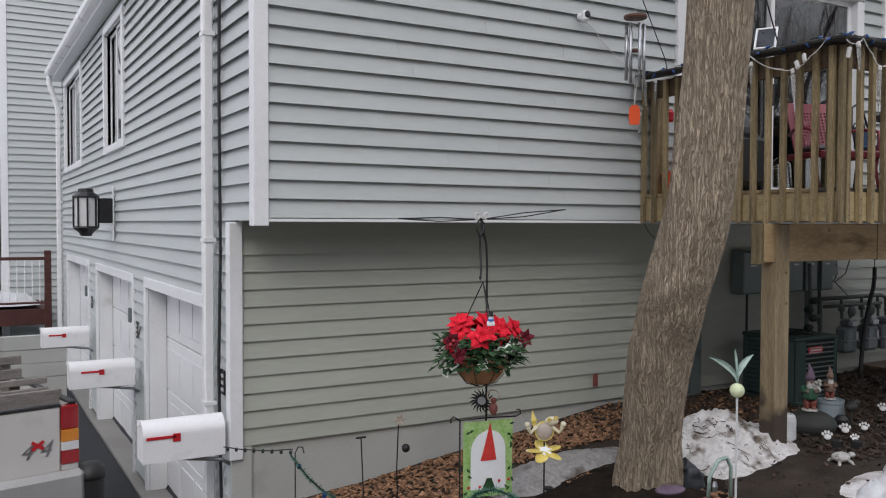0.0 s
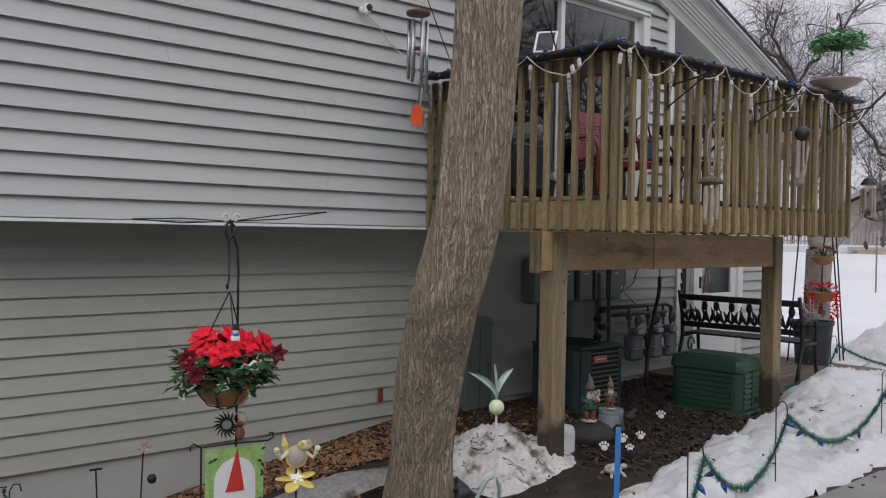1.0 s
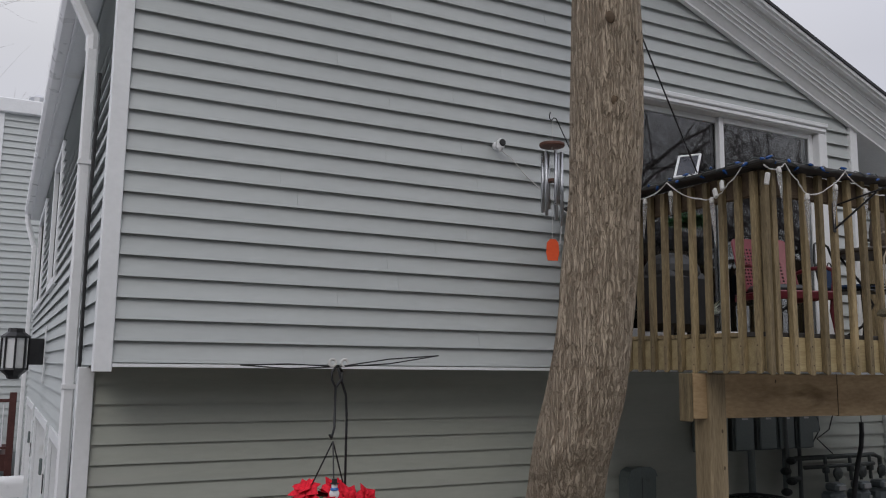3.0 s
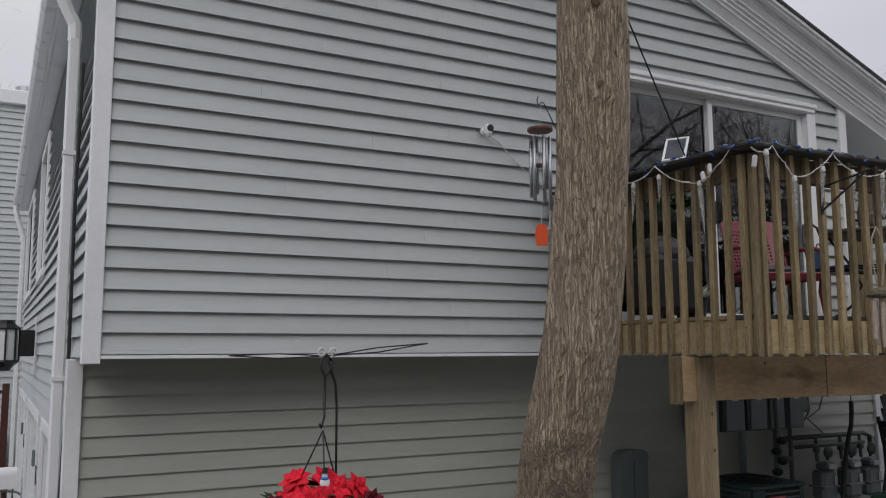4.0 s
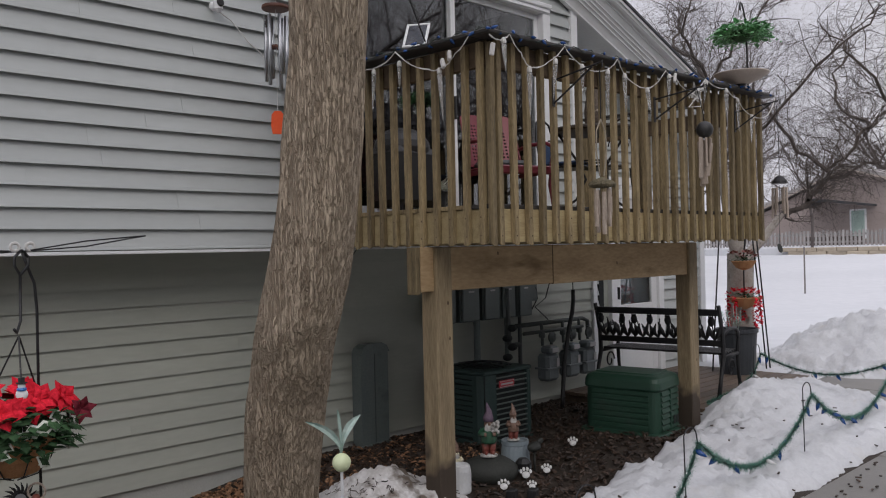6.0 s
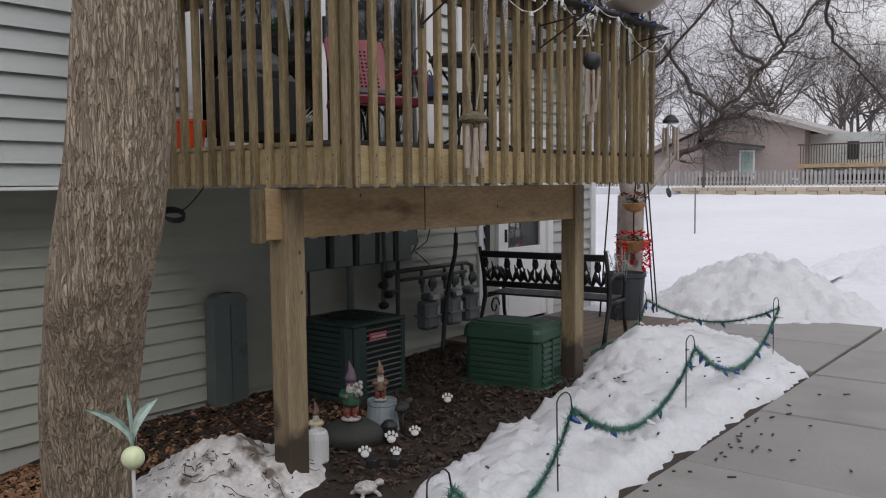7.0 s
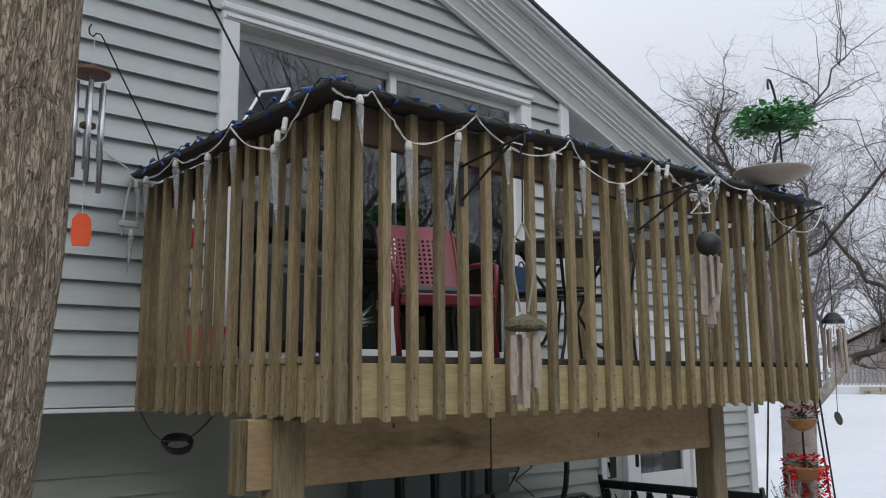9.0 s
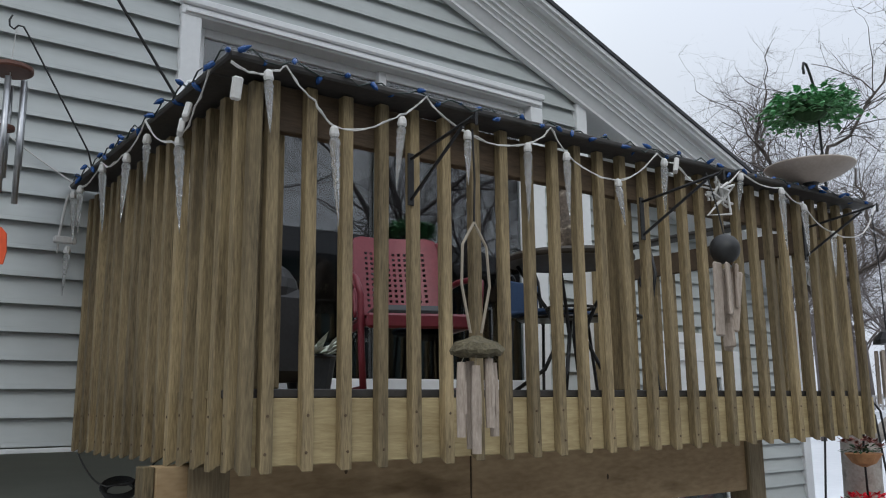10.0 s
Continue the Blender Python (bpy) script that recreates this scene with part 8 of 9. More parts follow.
# ---------------------------------------------------------------- garage side: mailboxes, lantern, truck, neighbours
def mailbox(y, label, l, z):
    m = thing("mailbox", label, "mailbox", (X_WEST - 0.08, y, 0.0), 0, "mailboxes")
    w, h = 0.10, 0.27
    prof = [(-w, z), (w, z), (w, z + h - w)] + [(w * math.cos(t * math.pi / 18), z + h - w + w * math.sin(t * math.pi / 18)) for t in range(1, 18)] + [(-w, z + h - w)]
    part("body", Shape().prism(prof, "x", -l, 0.0), WHITE_METAL, m)
    door_prof = [(a * 1.04, z + (b - z) * 1.02 - 0.002) for a, b in prof]
    part("door", Shape().prism(door_prof, "x", -l - 0.012, -l - 0.0005), WHITE_METAL, m)
    part("latch", Shape().box(-l - 0.03, -l - 0.0125, -0.015, 0.015, z + h - 0.03, z + h + 0.004, 0.003), WHITE_METAL, m)
    part("flag", Shape().box(-0.52, -0.33, -w - 0.008, -w - 0.001, z + 0.155, z + 0.175, 0.002).box(-0.35, -0.30, -w - 0.008, -w - 0.001, z + 0.13, z + 0.185, 0.002), RED_FLAG, m, "red metal flag")
    part("arm", Shape().tube([(-0.30, 0, z - 0.012), (0.0, 0, z - 0.06), (0.06, 0, z - 0.10)], 0.014, 8).box(-0.42, -0.05, -0.05, 0.05, z - 0.014, z - 0.001), STEEL, m)
    return m


mailbox(6.62, "large white metal mailbox with a red flag", 0.53, 0.05)
mailbox(10.08, "large white metal mailbox with a red flag", 0.62, -0.05)
mailbox(13.7, "large white metal mailbox with a red flag", 0.60, -0.10)
for y in (7.0 - 0.22, 10.16, 13.75):
    pq = thing("number_plaque", "dark plaque with pale marks on the siding", "plaque", (X_WEST - 0.02, y, 0.50))
    part("plate", Shape().box(-0.008, 0.0, -0.05, 0.05, -0.09, 0.09, 0.002), BLACK_METAL, pq)
    for k in range(3):
        part("bar", Shape().box(-0.011, -0.0085, -0.03, 0.03, -0.065 + 0.05 * k, -0.04 + 0.05 * k), METER_FACE, pq)
for y in (10.55, 14.3):
    kp = thing("keypad", "small grey garage door keypad on the jamb", "keypad", (X_WEST - 0.018, y, 0.62))
    part("case", Shape().box(-0.03, 0.0, -0.045, 0.045, -0.08, 0.08, 0.008), UTIL_GREY, kp)
tagged(part("wall_cable", Shape().tube([(X_WEST - 0.02, 6.84, 3.6), (X_WEST - 0.03, 6.83, 2.6), (X_WEST - 0.02, 6.85, 1.4), (X_WEST - 0.04, 6.83, 0.6), (X_WEST - 0.02, 6.84, -0.6)], 0.012, 6), BLACK_PLASTIC), "dark cable running down beside the downspout", "cable")

ln = thing("wall_lantern", "black wall lantern with clear glass panes", "lantern", (X_WEST - 0.02, 11.74, 1.735))
part("back_plate", Shape().box(-0.012, 0.0, -0.05, 0.05, -0.32, 0.35, 0.004), WHITE, ln, "white mounting board")
part("arm", Shape().box(-0.17, -0.0125, -0.045, 0.045, -0.10, 0.20, 0.01), BLACK_METAL, ln)
part("roof", Shape().lathe([(0.15, 0.20), (0.155, 0.22), (0.09, 0.27), (0.085, 0.31), (0.02, 0.315)], 8, (-0.31, 0, 0)), BLACK_METAL, ln)
part("base", Shape().lathe([(0.06, -0.26), (0.08, -0.22), (0.15, -0.16), (0.145, -0.14)], 8, (-0.31, 0, 0)), BLACK_METAL, ln)
for k in range(8):
    a = k * math.pi / 4
    part("bar", Shape().tube([(-0.31 + 0.14 * math.cos(a), 0.14 * math.sin(a), -0.15), (-0.31 + 0.14 * math.cos(a), 0.14 * math.sin(a), 0.21)], 0.011, 6), BLACK_METAL, ln)
part("glass", Shape().lathe([(0.125, -0.14), (0.125, 0.20)], 8, (-0.31, 0, 0)), LAMP_CLEAR, ln, "frosted glass panes")

# pickup truck, tailgate towards the camera
tr = thing("pickup_truck", "pewter pickup truck with wooden bed boards", "truck", (-0.03, 8.05, -1.14), 13)
tr.scale = (0.92, 0.92, 0.92)
HWD = 0.97
part("bed_side", Shape().prism([(0.04, 0.62), (0.55, 0.62), (0.62, 0.78), (0.75, 0.90), (0.98, 0.96), (1.2, 0.90), (1.34, 0.78), (1.40, 0.62), (2.05, 0.62), (2.05, 1.40), (0.04, 1.40)], "x", HWD - 0.06, HWD), TRUCK_PAINT, tr)
part("bed_side", Shape().prism([(0.04, 0.62), (0.55, 0.62), (0.62, 0.78), (0.75, 0.90), (0.98, 0.96), (1.2, 0.90), (1.34, 0.78), (1.40, 0.62), (2.05, 0.62), (2.05, 1.40), (0.04, 1.40)], "x", -HWD, -HWD + 0.06), TRUCK_PAINT, tr)
part("bed_floor", Shape().box(-HWD + 0.06, HWD - 0.06, 0.06, 2.05, 0.70, 0.76), TYRE, tr)
tg = part("tailgate", Shape().box(-HWD + 0.15, HWD - 0.15, 0.0, 0.06, 0.80, 1.395, 0.015), TRUCK_PAINT, tr, "pewter tailgate")
part("tailgate_cap", Shape().box(-HWD + 0.15, HWD - 0.15, -0.006, 0.066, 1.3955, 1.425, 0.006), BLACK_PLASTIC, tg)
for sg in (-1, 1):
    x0, x1 = (HWD - 0.147, HWD + 0.002) if sg > 0 else (-HWD - 0.002, -HWD + 0.147)
    lt = part("tail_light", Shape().box(x0, x1, -0.012, 0.09, 1.19, 1.40, 0.01), LAMP_RED, tr, "red tail light lens")
    part("amber_lens", Shape().box(x0, x1, -0.012, 0.09, 1.08, 1.188, 0.006), LAMP_AMBER, lt)
    part("clear_lens", Shape().box(x0, x1, -0.012, 0.09, 1.0, 1.078, 0.006), LAMP_CLEAR, lt)
    part("red_lens", Shape().box(x0, x1, -0.012, 0.09, 0.88, 0.998, 0.006), LAMP_RED, lt)
    part("corner_panel", Shape().box(x0 + 0.003, x1 - 0.003, 0.0, 0.09, 0.62, 0.878, 0.006), TRUCK_PAINT, tr)
part("rear_bumper", Shape().box(-HWD - 0.01, HWD + 0.02, -0.15, -0.015, 0.48, 0.85, 0.05), BUMPER, tr, "dull metal rear bumper")
decal = bpy.data.curves.new("decal", "FONT")
decal.body, decal.size, decal.align_x, decal.extrude, decal.shear = "4 4", 0.20, "CENTER", 0.002, 0.35
dob = new("decal", decal)
dob.matrix_basis = pose(0.60, -0.003, 0.975, 90, 0, 0)
dob.parent = tg
decal.materials.append(STEEL)
part("decal_star", Shape().box(-0.06, 0.06, -0.006, -0.001, -0.014, 0.014, 0, pose(0.625, -0.002, 1.085, 0, 35, 0)).box(-0.06, 0.06, -0.009, -0.0065, -0.014, 0.014, 0, pose(0.625, -0.002, 1.085, 0, -35, 0)), RED_FLAG, tg)
for sg in (-1, 1):
    part("bed_rail", Shape().box(sg * (HWD - 0.03) - 0.034, sg * (HWD - 0.03) + 0.034, 0.05, 2.05, 1.401, 1.425, 0.006), BLACK_PLASTIC, tr, "black plastic bed rail")
for y, z0, z1, w in ((0.30, 1.36, 1.50, 0.93), (0.62, 1.40, 1.47, 0.92), (0.66, 1.50, 1.56, 0.92), (1.30, 1.46, 1.56, 0.88), (1.30, 1.61, 1.69, 0.88)):
    part("bed_board", Shape().box(-w, w, y, y + 0.04, z0, z1, 0.006), GREY_BOARD, tr, "grey weathered plank")
for y, x in ((1.345, 0.70), (1.345, -0.70), (0.705, 0.60)):
    part("board_upright", Shape().box(x, x + 0.09, y, y + 0.03, 0.76, 1.68 if y > 1 else 1.55, 0.005), GREY_BOARD, tr, "grey weathered upright")
cab = Shape().prism([(2.08, 0.5), (2.08, 1.40), (2.20, 1.70), (3.25, 1.72), (3.75, 1.30), (4.95, 1.25), (5.15, 1.1), (5.15, 0.55), (4.7, 0.5)], "x", -HWD + 0.04, HWD - 0.12)
part("cab", cab, TRUCK_PAINT, tr)
part("rear_window", Shape().box(-0.7, 0.62, 2.085, 2.118, 1.44, 1.58, 0.004), AC_DARK, tr)
for y in (1.0, 4.35):
    for sg in (-1, 1):
        wh = part("wheel", Shape().lathe([(0.24, -0.12), (0.34, -0.12), (0.37, -0.09), (0.37, 0.09), (0.34, 0.12), (0.24, 0.12)], 28, (sg * (HWD - 0.12), y, 0.37), Matrix.Rotation(radians(90), 4, "Y")), TYRE, tr, "black tyre", smooth=False)
        part("rim", Shape().lathe([(0.05, -0.125), (0.235, -0.10), (0.238, 0.10), (0.05, 0.125)], 20, (sg * (HWD - 0.12), y, 0.37), Matrix.Rotation(radians(90), 4, "Y")), STEEL, wh)
bin_ = thing("refuse_bin", "rounded black plastic bin standing on the drive", "bin", (0.93, 8.25, -1.14), 10)
part("body", Shape().lathe([(0.095, 0), (0.10, 0.02), (0.115, 0.66), (0.118, 0.67)], 24), BLACK_PLASTIC, bin_, smooth=False)
part("lid", Shape().lathe([(0.124, 0.671), (0.124, 0.70), (0.11, 0.75), (0.07, 0.79), (0.02, 0.80)], 24), BLACK_PLASTIC, bin_, "domed black lid", smooth=True)
part("mud_flap", Shape().box(HWD - 0.20, HWD + 0.03, 0.50, 0.515, 0.25, 0.70, 0.004), TYRE, tr)

# neighbouring building, its deck and a low board wall
nb_ = thing("neighbour_house", "tall neighbouring house in pale grey lap siding", "house", (0.82, 21.0, -1.3))
part("wall", Shape().box(0, 9.0, 0.02, 8.0, 0, 8.3), SIDING, nb_)
nlap = lap(0, 9.0, 0, 0.15).mesh("siding_board")
nlap.materials.append(SIDING)
for k in range(55):
    part("siding_board", nlap, SIDING, nb_, m=pose(0, 0.015, 0.05 + 0.15 * k))
part("corner_trim", Shape().box(-0.06, 0.08, -0.03, 0.10, 0, 8.3, 0.005), WHITE, nb_)
part("cornice", Shape().box(-0.15, 9.15, -0.12, 0.3, 8.30, 8.62, 0.02), WHITE, nb_)
part("lower_wing", Shape().box(-6.0, -0.07, 1.2, 8.0, 0, 5.2), SIDING, nb_)
part("wing_roof", Shape().box(-6.2, -0.065, 1.0, 8.2, 5.201, 5.4), SHINGLE, nb_)
part("roof_vent", Shape().lathe([(0.16, 8.62), (0.16, 8.95), (0.22, 8.97), (0.22, 9.12), (0.1, 9.2)], 12, (0.75, 1.5, 0)), STEEL, nb_, "round metal roof vent")
nd = thing("neighbour_deck", "oxblood stained deck with white balusters and snow", "deck", (0, 0, 0))
part("fascia", Shape().box(-5.0, 1.5, 18.6, 18.66, -0.32, -0.02, 0.005), RED_STAIN, nd)
part("floor_boards", Shape().box(-5.0, 1.5, 18.661, 20.9, -0.12, -0.03), RED_STAIN, nd)
part("post", Shape().box(1.40, 1.52, 18.56, 18.68, -1.2, 1.10, 0.008), RED_STAIN, nd)
part("post", Shape().box(-1.2, -1.08, 18.56, 18.68, -1.2, 1.10, 0.008), RED_STAIN, nd)
part("top_rail", Shape().box(-5.0, 1.40, 18.58, 18.64, 0.92, 0.98, 0.005), RED_STAIN, nd)
part("bottom_rail", Shape().box(-5.0, 1.40, 18.58, 18.64, 0.08, 0.12, 0.005), RED_STAIN, nd)
bb = Shape().tube([(0, 0, 0.12), (0, 0, 0.92)], 0.012, 6).mesh("baluster")
bb.materials.append(WHITE_METAL)
for k in range(44):
    part("baluster", bb, WHITE_METAL, nd, m=pose(1.32 - 0.13 * k, 18.61, 0))
dsn = Shape()
for j in range(9):
    for i in range(30):
        dsn.v.append((-4.9 + 0.215 * i, 18.75 + 0.25 * j, -0.03 + 0.36 * (0.6 + 0.5 * fbm(i * 0.2, j * 0.25, 1.0, 2.0)) * (0.3 if i in (0, 29) or j in (0, 8) else 1)))
for j in range(8):
    for i in range(29):
        dsn.f.append((j * 30 + i, j * 30 + i + 1, (j + 1) * 30 + i + 1, (j + 1) * 30 + i))
solid("deck_snow", dsn, SNOW, "deep snow lying on the neighbouring deck", "snow", "stuff", smooth=True)
bw = thing("board_wall", "low pale painted plank wall under the neighbouring deck", "wall", (0, 0, 0))
for k in range(5):
    part("timber", Shape().box(-5.0, 1.42, 15.0 + 0.012 * (k % 2), 15.12, -1.16 + 0.215 * k, -0.95 + 0.215 * k, 0.004), CONCRETE_WALL, bw)

# ---------------------------------------------------------------- distance: house, fence, wall and bare trees
fhs = thing("far_house", "distant taupe two-storey house with a side deck", "house", (52, 0, 0.6))
part("wall", Shape().prism([(15.2, -0.5), (24.5, -0.5), (24.5, 2.6), (18.9, 5.15), (15.2, 3.9)], "x", 0, 9), FAR_SIDING, fhs)
part("roof", Shape().prism([(13.9, 3.61), (18.9, 5.20), (25.4, 2.45), (25.4, 2.65), (18.9, 5.42), (13.9, 3.79)], "x", -0.5, 9.5), FENCE_GREY, fhs, "snow-dusted dark roof")
part("fascia", Shape().prism([(13.85, 3.52), (18.9, 5.10), (25.4, 2.37), (25.4, 2.45), (18.9, 5.195), (13.85, 3.60)], "x", -0.56, -0.501), DISH, fhs, "tan rake board")
part("porch_roof", Shape().prism([(17.4, 2.95), (20.2, 3.35), (20.9, 3.0), (20.9, 3.12), (20.2, 3.5), (17.4, 3.07)], "x", -1.8, -0.002), SHINGLE, fhs)
for k, (y0, y1, z0, z1) in enumerate(((17.95, 18.85, 1.15, 2.85), (15.5, 15.9, 0.3, 1.2))):
    wn_ = part("window", Shape().box(-0.06, -0.002, y0, y1, z0, z1, 0.01), WHITE, fhs)
    part("pane", Shape().box(-0.075, -0.061, y0 + 0.1, y1 - 0.1, z0 + 0.1, z1 - 0.1), PATINA if k == 0 else AC_DARK, wn_)
part("porch_rail", Shape().box(-1.8, -1.7, 17.6, 20.8, 0.4, 1.3), BRANCH, fhs, "dark porch rail")
wing = part("side_wing", Shape().box(1.0, 8.0, 10.2, 15.19, -0.5, 3.7), SIDING, fhs, "pale side wing")
part("wing_window", Shape().box(0.94, 0.999, 12.6, 13.2, 2.2, 3.2), AC_DARK, wing)
part("wing_window", Shape().box(0.94, 0.999, 11.2, 13.6, 0.0, 1.4), AC_DARK, wing)
part("deck_floor", Shape().box(-1.5, 0.99, 10.9, 15.19, 1.75, 1.95), BEAM_WOOD, fhs)
for k in range(30):
    part("deck_baluster", Shape().box(-1.5, -1.46, 10.92 + 0.14 * k, 10.96 + 0.14 * k, 1.95, 2.95), BRANCH, fhs)
part("deck_rail", Shape().box(-1.52, -1.44, 10.9, 15.15, 2.95, 3.03), BRANCH, fhs)
f2 = thing("far_house", "distant pale house behind the trees", "house", (64, 4, 0.8))
part("wall", Shape().prism([(0, -0.5), (10, -0.5), (10, 3.2), (5, 4.9), (0, 3.2)], "x", 0, 8), SIDING, f2)
part("roof", Shape().prism([(-0.6, 3.0), (5, 4.92), (10.6, 3.0), (10.6, 3.2), (5, 5.15), (-0.6, 3.2)], "x", -0.4, 8.4), SHINGLE, f2)

rw = thing("retaining_wall", "low tan block retaining wall across the snow", "wall", (0, 0, 0), kind="structure")
blk = Shape().box(-0.2, 0.2, 0.01, 0.94, 0, 0.2, 0.02).mesh("block")
blk.materials.append(BLOCK)
for j in range(3):
    for k in range(24):
        if k > 5 and j > 1:
            continue
        part("block", blk, BLOCK, rw, m=pose(44 + 0.03 * (k % 2), -4 + 0.96 * k + 0.48 * (j % 2), 0.95 + 0.20 * j))
solid("snow_bank", Shape().prism([(44.22, 0.7), (44.22, 1.34), (60, 1.55), (60, 0.6)], "y", -40, 70), SNOW_FAR, "snowy rise behind the retaining wall", "snow")
fc = Shape()
for k in range(210):
    y = -8 + 0.2 * k
    fc.box(47, 47.05, y, y + 0.11, 1.40, 2.18 + 0.05 * math.sin(k * 1.3))
fc.box(47.051, 47.1, -8, 34, 1.55, 1.65).box(47.051, 47.1, -8, 34, 1.95, 2.05)
solid("picket_fence", fc, FENCE_GREY, "grey weathered picket fence across the snow field", "fence", "stuff")


def bare_tree(seed, h, lean=(0, 0), depth=5, mat=BRANCH, name="bare_tree", label="bare grey-brown winter tree", kids=(2, 4), trunk_r=None, sides=5):
    r = random.Random(seed)
    t_ = thing(name, label, "tree", group="bare trees")
    tr_ = trunk_r or h * 0.011
    top = Vector((lean[0] * h, lean[1] * h, h * 0.42))
    spine = [Vector((0, 0, -0.3)), Vector((r.uniform(-0.15, 0.15), r.uniform(-0.15, 0.15), h * 0.2)), top]
    part("trunk", Shape().tube(spine, [tr_ * 1.2, tr_, tr_ * 0.8], 8), mat, t_, smooth=True)
    s = Shape()
    for k in range(r.randint(5, 7)):
        a = k * 2.4 + r.uniform(-0.4, 0.4)
        f = r.uniform(0.45, 1.0)
        branches(s, r, spine[1].lerp(top, f), (math.cos(a), math.sin(a), r.uniform(0.7, 1.8)), h * r.uniform(0.24, 0.36), tr_ * 0.55, depth - 1, sides, 0.22, 0.45, kids)
    part("crown", s, mat, t_)
    return t_


protos = [bare_tree(100 + k, 11 + 1.5 * (k % 3), (0.02 * (k % 3 - 1), 0.03 * (k % 2)), 5, BRANCH_FAR, kids=(3, 4)) for k in range(5)]
rb2 = random.Random(77)
spots = []
for k in range(54):
    a = radians(-14 + 72 * (k + rb2.uniform(0.2, 0.8)) / 54)
    d = rb2.choice((56, 66, 78, 92))
    spots.append((d * math.cos(a) + 2, d * math.sin(a) + 1, rb2.uniform(0.8, 1.25)))
for k, (x, y, sc) in enumerate(spots):
    if 50 < x < 62 and 8 < y < 26:
        x += 14
    t_ = protos[k % 5] if k < 5 else copy_thing(protos[k % 5], Matrix())
    t_.matrix_basis = pose(x, y, 1.2, 0, 0, 57 * k) @ Matrix.Diagonal((sc, sc, sc, 1))
# mid-distance trees beyond the snow field
MID = [bare_tree(300 + k, 8.5 + k, (0.03 * (k % 2), 0.02), 6, BRANCH_FAR, "bare_tree", "bare finely twigged tree in the snow", (3, 4), 0.07, 4) for k in range(2)]
for k, (x, y, sc) in enumerate(((44.8, 18.2, 1.0), (24.5, 14.5, 1.05), (27.5, 16.6, 1.1), (31, 20.2, 1.25), (21.2, 13.4, 0.85), (36, 21.5, 1.3), (50, 27, 1.2), (22.5, 16.8, 0.95), (31, 17.5, 1.2), (62, 12.5, 1.3), (40, 19.5, 1.25), (63, 21.0, 1.4), (66, 16.5, 1.4), (64, 9.0, 1.3))):
    t_ = MID[k] if k < 2 else copy_thing(MID[k % 2], Matrix())
    t_.matrix_basis = pose(x, y, ground_z(x, y), 0, 0, 83 * k) @ Matrix.Diagonal((sc, sc, sc, 1))
# trees behind the camera, seen in the glass
for k, (x, y) in enumerate(((-6, -24), (-1, -23), (3, -28), (7, -22), (26, -9), (-25, -8), (29, -13), (24, -24), (33, -7))):
    t_ = copy_thing(protos[k % 5], Matrix())
    t_.matrix_basis = pose(x, y, 0, 0, 0, 71 * k)
# house known from the door glass, made longer and taller to block low skylight
opp = thing("opposite_house", "unseen grey-green house with dark windows, lengthened to block low sky", "house", (4.5, -11.0, 0))
part("wall", Shape().prism([(-22, -0.3), (19, -0.3), (19, 6.0), (-22, 6.0)], "y", -8, 0), TEAL_WALL, opp)
part("roof", Shape().prism([(0.5, 5.9), (-4.0, 7.6), (-8.5, 5.9), (-8.5, 6.1), (-4.0, 7.85), (0.5, 6.1)], "x", -22.5, 19.5), SHINGLE, opp)
for x, z in [(x, z) for x in (-18, -13, -8, -4, -0.8, 2.6, 7, 12, 16) for z in (0.9, 3.7)]:
    wq = part("window", Shape().box(x, x + 1.2, 0.002, 0.06, z, z + 1.3, 0.01), WHITE, opp)
    part("pane", Shape().box(x + 0.1, x + 1.1, 0.061, 0.075, z + 0.1, z + 1.2), AC_DARK, wq)
for k, (x, y) in enumerate(((-5, -6), (14, -5.5), (17.5, -8), (22, -5), (20, -8.5), (26, -7))):
    t_ = copy_thing(MID[k % 2], Matrix())
    t_.matrix_basis = pose(x, y, 0, 0, 0, 47 * k) @ Matrix.Diagonal((1.3, 1.3, 1.45, 1))
# a mid-distance tree to the left of the house
lt_ = copy_thing(protos[2], Matrix())
lt_.matrix_basis = pose(-2.5, 27, -1, 0, 0, 33)
lt_ = copy_thing(protos[3], Matrix())
lt_.matrix_basis = pose(-6.0, 33, -1, 0, 0, 133)

# forked pale tree that carries the baskets, with wide crooked limbs
ft = thing("tree", "crooked pale-barked tree with spreading bare limbs", "tree", (0, 0, 0))
s = Shape()
s.tube([(11.35, 5.90, -0.1), (11.32, 5.88, 0.6), (11.30, 5.86, 1.2), (11.28, 5.84, 1.5)], [0.20, 0.165, 0.155, 0.16], 12, close=False)
s.tube([(11.28, 5.84, 1.42), (11.15, 5.90, 1.9), (11.05, 5.95, 2.6), (11.0, 6.05, 3.6)], [0.11, 0.075, 0.055, 0.032], 10, close=False)
s.tube([(11.28, 5.84, 1.40), (11.52, 5.66, 1.68), (11.70, 5.50, 1.98)], [0.07, 0.052, 0.04], 10, close=False)
part("trunk", s, PALE_BARK, ft, smooth=True)
cr = Shape()
rr_ = random.Random(12)
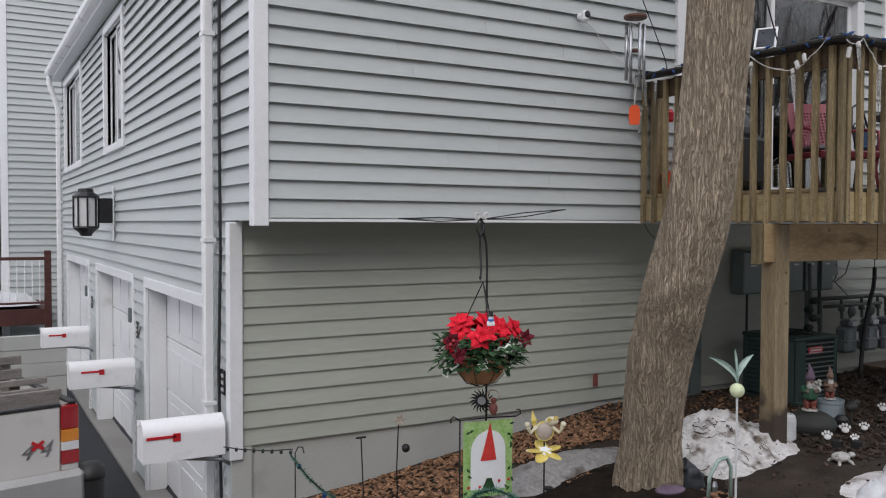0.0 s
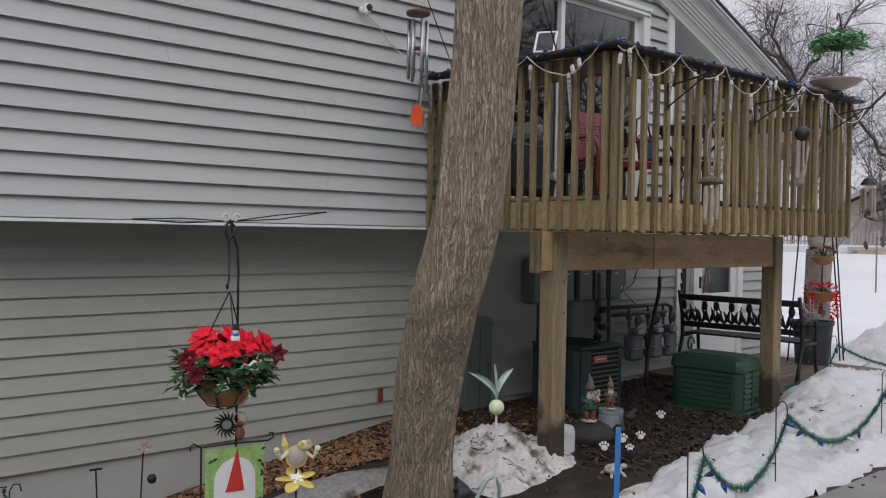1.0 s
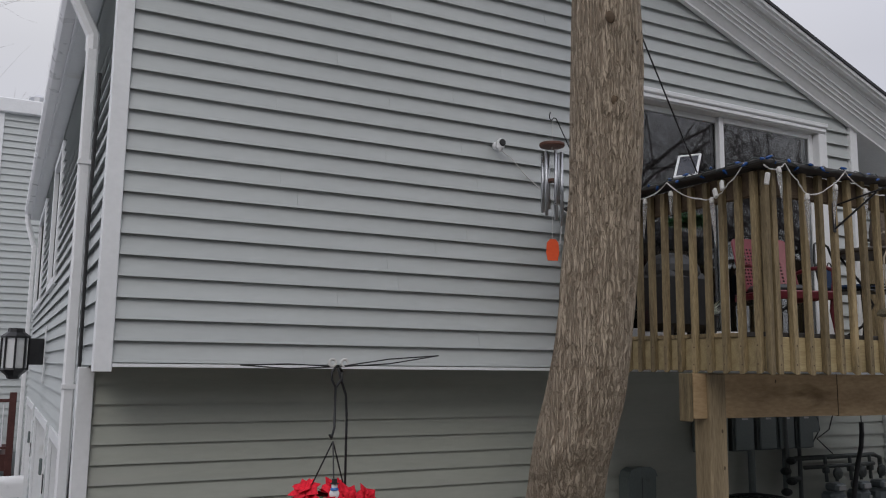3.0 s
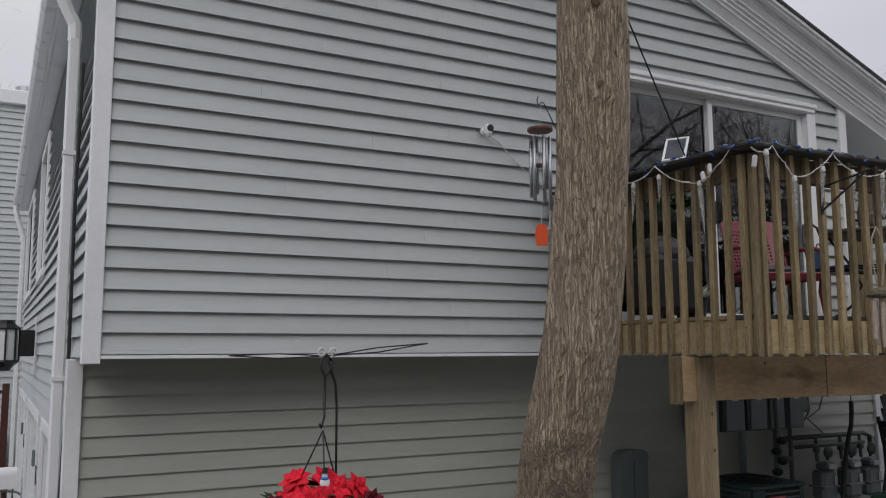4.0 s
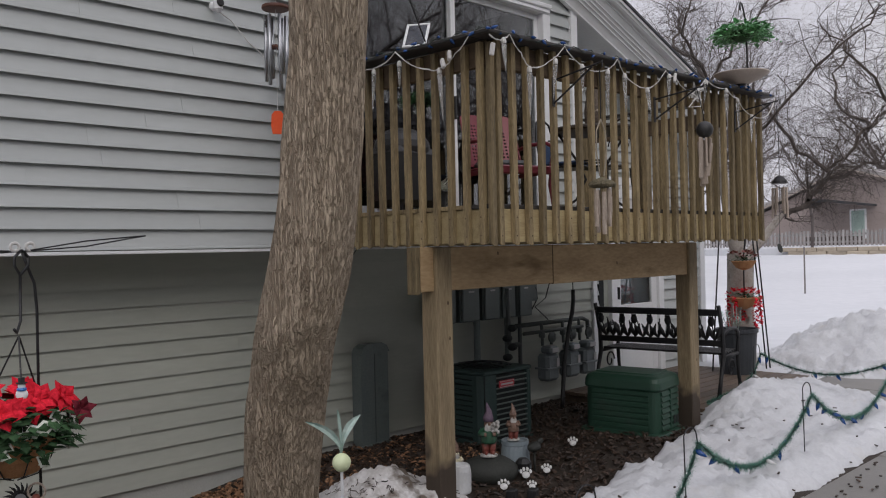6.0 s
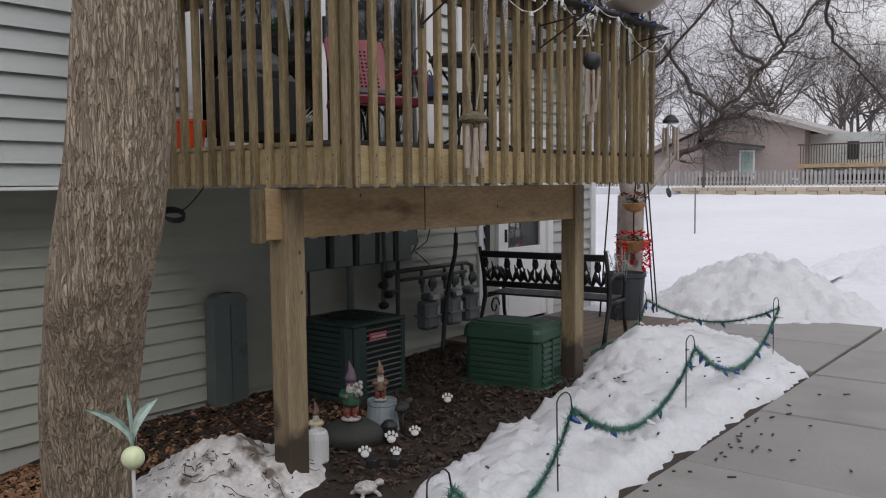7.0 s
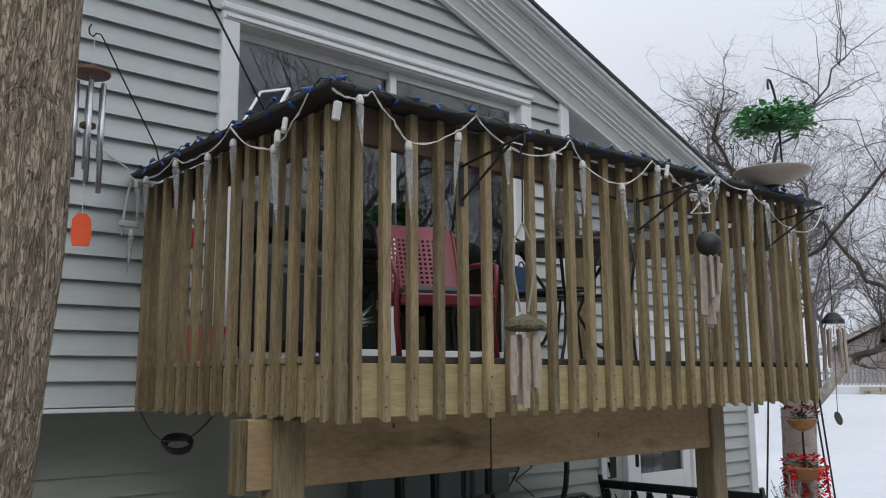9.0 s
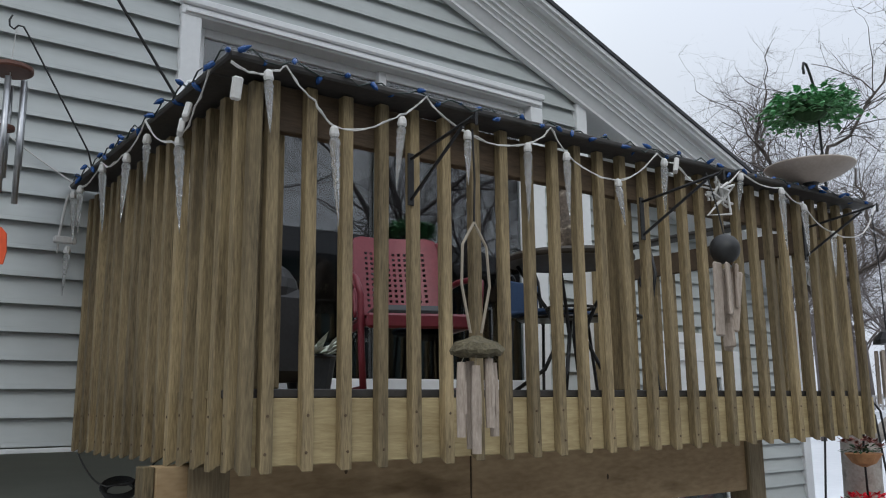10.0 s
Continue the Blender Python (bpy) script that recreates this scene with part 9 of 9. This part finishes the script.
limbs = [([(11.66, 5.53, 1.93), (12.05, 5.30, 2.12), (12.22, 5.10, 2.48), (12.5, 4.95, 2.75)], 0.04),
         ([(12.5, 4.95, 2.75), (12.65, 4.75, 3.05), (12.95, 4.62, 3.3), (13.05, 4.35, 3.75), (13.35, 4.2, 3.95), (13.8, 3.8, 4.2)], 0.024),
         ([(12.9, 4.6, 3.3), (12.6, 4.9, 3.9), (12.55, 5.3, 4.4)], 0.022),
         ([(11.0, 6.05, 3.6), (11.15, 5.8, 4.1), (11.5, 5.6, 4.5), (11.7, 5.3, 5.0)], 0.02),
         ([(12.0, 5.30, 2.15), (12.6, 5.4, 2.4), (13.3, 5.3, 2.5), (14.0, 5.0, 2.9)], 0.03),
         ([(13.3, 4.2, 4.0), (13.9, 4.3, 3.6), (14.5, 4.1, 3.2), (15.0, 3.8, 2.6), (15.1, 3.7, 2.3)], 0.026),
         ([(13.8, 3.8, 4.2), (14.3, 3.2, 4.0), (15.0, 2.7, 4.0), (16.0, 2.1, 3.7)], 0.026),
         ([(11.05, 5.95, 2.6), (10.9, 5.2, 3.1), (11.0, 4.6, 3.7), (11.3, 4.2, 4.2)], 0.022),
         ([(11.0, 6.05, 3.6), (10.8, 6.3, 4.2), (10.9, 6.2, 4.7)], 0.02),
         ([(11.05, 5.95, 2.6), (11.5, 6.5, 3.3), (11.9, 7.0, 3.9), (12.1, 7.6, 4.4)], 0.03),
         ([(11.0, 6.05, 3.6), (11.4, 6.6, 4.1), (12.0, 7.1, 4.5), (12.6, 7.3, 5.0)], 0.03),
         ([(12.22, 5.10, 2.48), (12.5, 5.7, 3.0), (12.6, 6.2, 3.6), (12.8, 6.4, 4.3)], 0.028),
         ([(12.65, 4.75, 3.05), (13.2, 5.2, 3.3), (13.6, 5.5, 3.8), (13.8, 5.4, 4.4)], 0.026)]
for pts, r0 in limbs:
    n = len(pts)
    fine, kink = [], Vector((0, 0, 0))
    for i in range(n - 1):
        a, b = Vector(pts[i]), Vector(pts[i + 1])
        for j in range(4):
            kink = kink * 0.4 + Vector((rr_.gauss(0, 0.035), rr_.gauss(0, 0.035), rr_.gauss(0, 0.035)))
            fine.append(a.lerp(b, j / 4) + (kink if j else Vector((0, 0, 0))))
    fine.append(Vector(pts[-1]))
    cr.tube(fine, [r0 * (1 - 0.6 * i / (len(fine) - 1)) for i in range(len(fine))], 6, close=False)
    for i in range(n - 1):
        a, b = Vector(pts[i]), Vector(pts[i + 1])
        for j in range(9):
            p = a.lerp(b, rr_.random())
            d = (b - a).normalized() + Vector((rr_.gauss(0, 0.7), rr_.gauss(0, 0.7), rr_.gauss(0.1, 0.7)))
            branches(cr, rr_, p, d, rr_.uniform(0.35, 0.85), max(0.006, r0 * 0.2), 3, 4, 0.0, 0.95, (3, 4), (0.55, 0.8))
part("crown", cr, BRANCH, ft)


# ---------------------------------------------------------------- lap siding, course by course
def lay_front(parent, mat, yb, x0, x1, z0, z1, c, gaps, seed, course=COURSE, depth=0.031):
    """Courses between x0 and x1, cut by the roof line c and left out over the gaps (x0, x1, z0, z1)."""
    r = random.Random(seed)
    z = z0
    while z < z1 - 0.01:
        h = min(course, z1 - z)
        lo, hi = x0, x1
        top_lo, top_hi = x0, x1
        if c:
            lo, hi = max(x0, 2 * RIDGE_X - (c - z) / SLOPE), min(x1, (c - z) / SLOPE)
            top_lo, top_hi = max(x0, 2 * RIDGE_X - (c - z - h) / SLOPE), min(x1, (c - z - h) / SLOPE)
        if top_hi - top_lo > 0.05:
            spans = [[lo, hi, top_lo, top_hi]]
            for gx0, gx1, gz0, gz1 in gaps:
                if z + h * 0.5 > gz0 and z + h * 0.5 < gz1:
                    cut = []
                    for a, b, ta, tb in spans:
                        if b <= gx0 or a >= gx1:
                            cut.append([a, b, ta, tb])
                            continue
                        if gx0 - a > 0.02:
                            cut.append([a, gx0, ta, gx0])
                        if b - gx1 > 0.02:
                            cut.append([gx1, b, gx1, max(tb, gx1 + 0.01)])
                    spans = cut
            for a, b, ta, tb in spans:
                if b - a > 2.6:
                    m = a + (b - a) * r.uniform(0.25, 0.75)
                    part("siding_board", lap(0, m - a, 0, h, (ta - a, m - a), depth, depth * 0.7), mat, parent, m=pose(a, yb, z))
                    part("siding_board", lap(0, b - m, 0, h, (0, tb - m), depth, depth * 0.7), mat, parent, m=pose(m, yb - 0.0012, z))
                else:
                    part("siding_board", lap(0, b - a, 0, h, (ta - a, tb - a), depth, depth * 0.7), mat, parent, m=pose(a, yb, z))
        z += course


lay_front(wall_upper, SIDING, Y_UP + 0.017, X_WEST + 0.08, X_BAY - 0.065, 1.675, 5.6, 7.18, ((5.34, 7.89, 1.7, 3.96),), 1)
lay_front(wall_lower, SIDING_LOW, Y_LOW + 0.017, X_WEST + 0.038, 9.12, 0.0845, 1.654, 0, (), 2, 0.1213, 0.020)
# the east end, clear of the deck, takes the lighter siding
lay_front(wall_lower, SIDING, Y_LOW + 0.017, 9.19, X_EAST - 0.085, 0.09, 1.654, 0, ((9.25, 10.59, 0.0, 2.28),), 3)
lay_front(wall_lower, SIDING, Y_LOW + 0.017, X_BAY + 0.01, X_EAST - 0.085, 1.6068, 4.1, 7.19, ((9.47, 10.59, 0.0, 2.28), (9.36, 10.10, 1.72, 2.42)), 4)

r9 = random.Random(9)
SIDE_COURSE = 0.1228
z = -1.045
side_gaps = [(a - 0.10, b + 0.10, -2, Z_HEAD + 0.10) for a, b in DOORS] + [(10.97, 12.49, 2.51, 4.12), (14.81, 17.23, 2.51, 4.12)]
while z < 4.27:
    cuts = [(6.60 if z < Z_SILL else Y_UP + 0.07, Y_BACK)]
    for g0, g1, gz0, gz1 in side_gaps:
        if gz0 < z + SIDE_COURSE / 2 < gz1:
            nxt = []
            for a, b in cuts:
                if b <= g0 or a >= g1:
                    nxt.append((a, b))
                else:
                    nxt += [(a, g0)] * (g0 - a > 0.02) + [(g1, b)] * (b - g1 > 0.02)
            cuts = nxt
    for a, b in cuts:
        pieces = [(a, b)] if b - a < 4 else [(a, a + (b - a) * r9.uniform(0.3, 0.6))]
        if len(pieces) == 1 and b - a >= 4:
            pieces.append((pieces[0][1], b))
        for p0, p1 in pieces:
            part("siding_board", lap(0, p1 - p0, 0, min(SIDE_COURSE, 4.27 - z)), SIDING, wall_garage, m=pose(X_WEST + 0.017, p1, z, 0, 0, -90))
    z += SIDE_COURSE

# platform boards
for i in range(11):
    part("platform_board", Shape().box(0, 2.48, 0, 0.135, -0.035, 0, 0.004), PLATFORM_WOOD, platform, m=pose(8.46 + 0.01 * ((i * 5) % 3), 4.86 + 0.146 * i, 0.135))
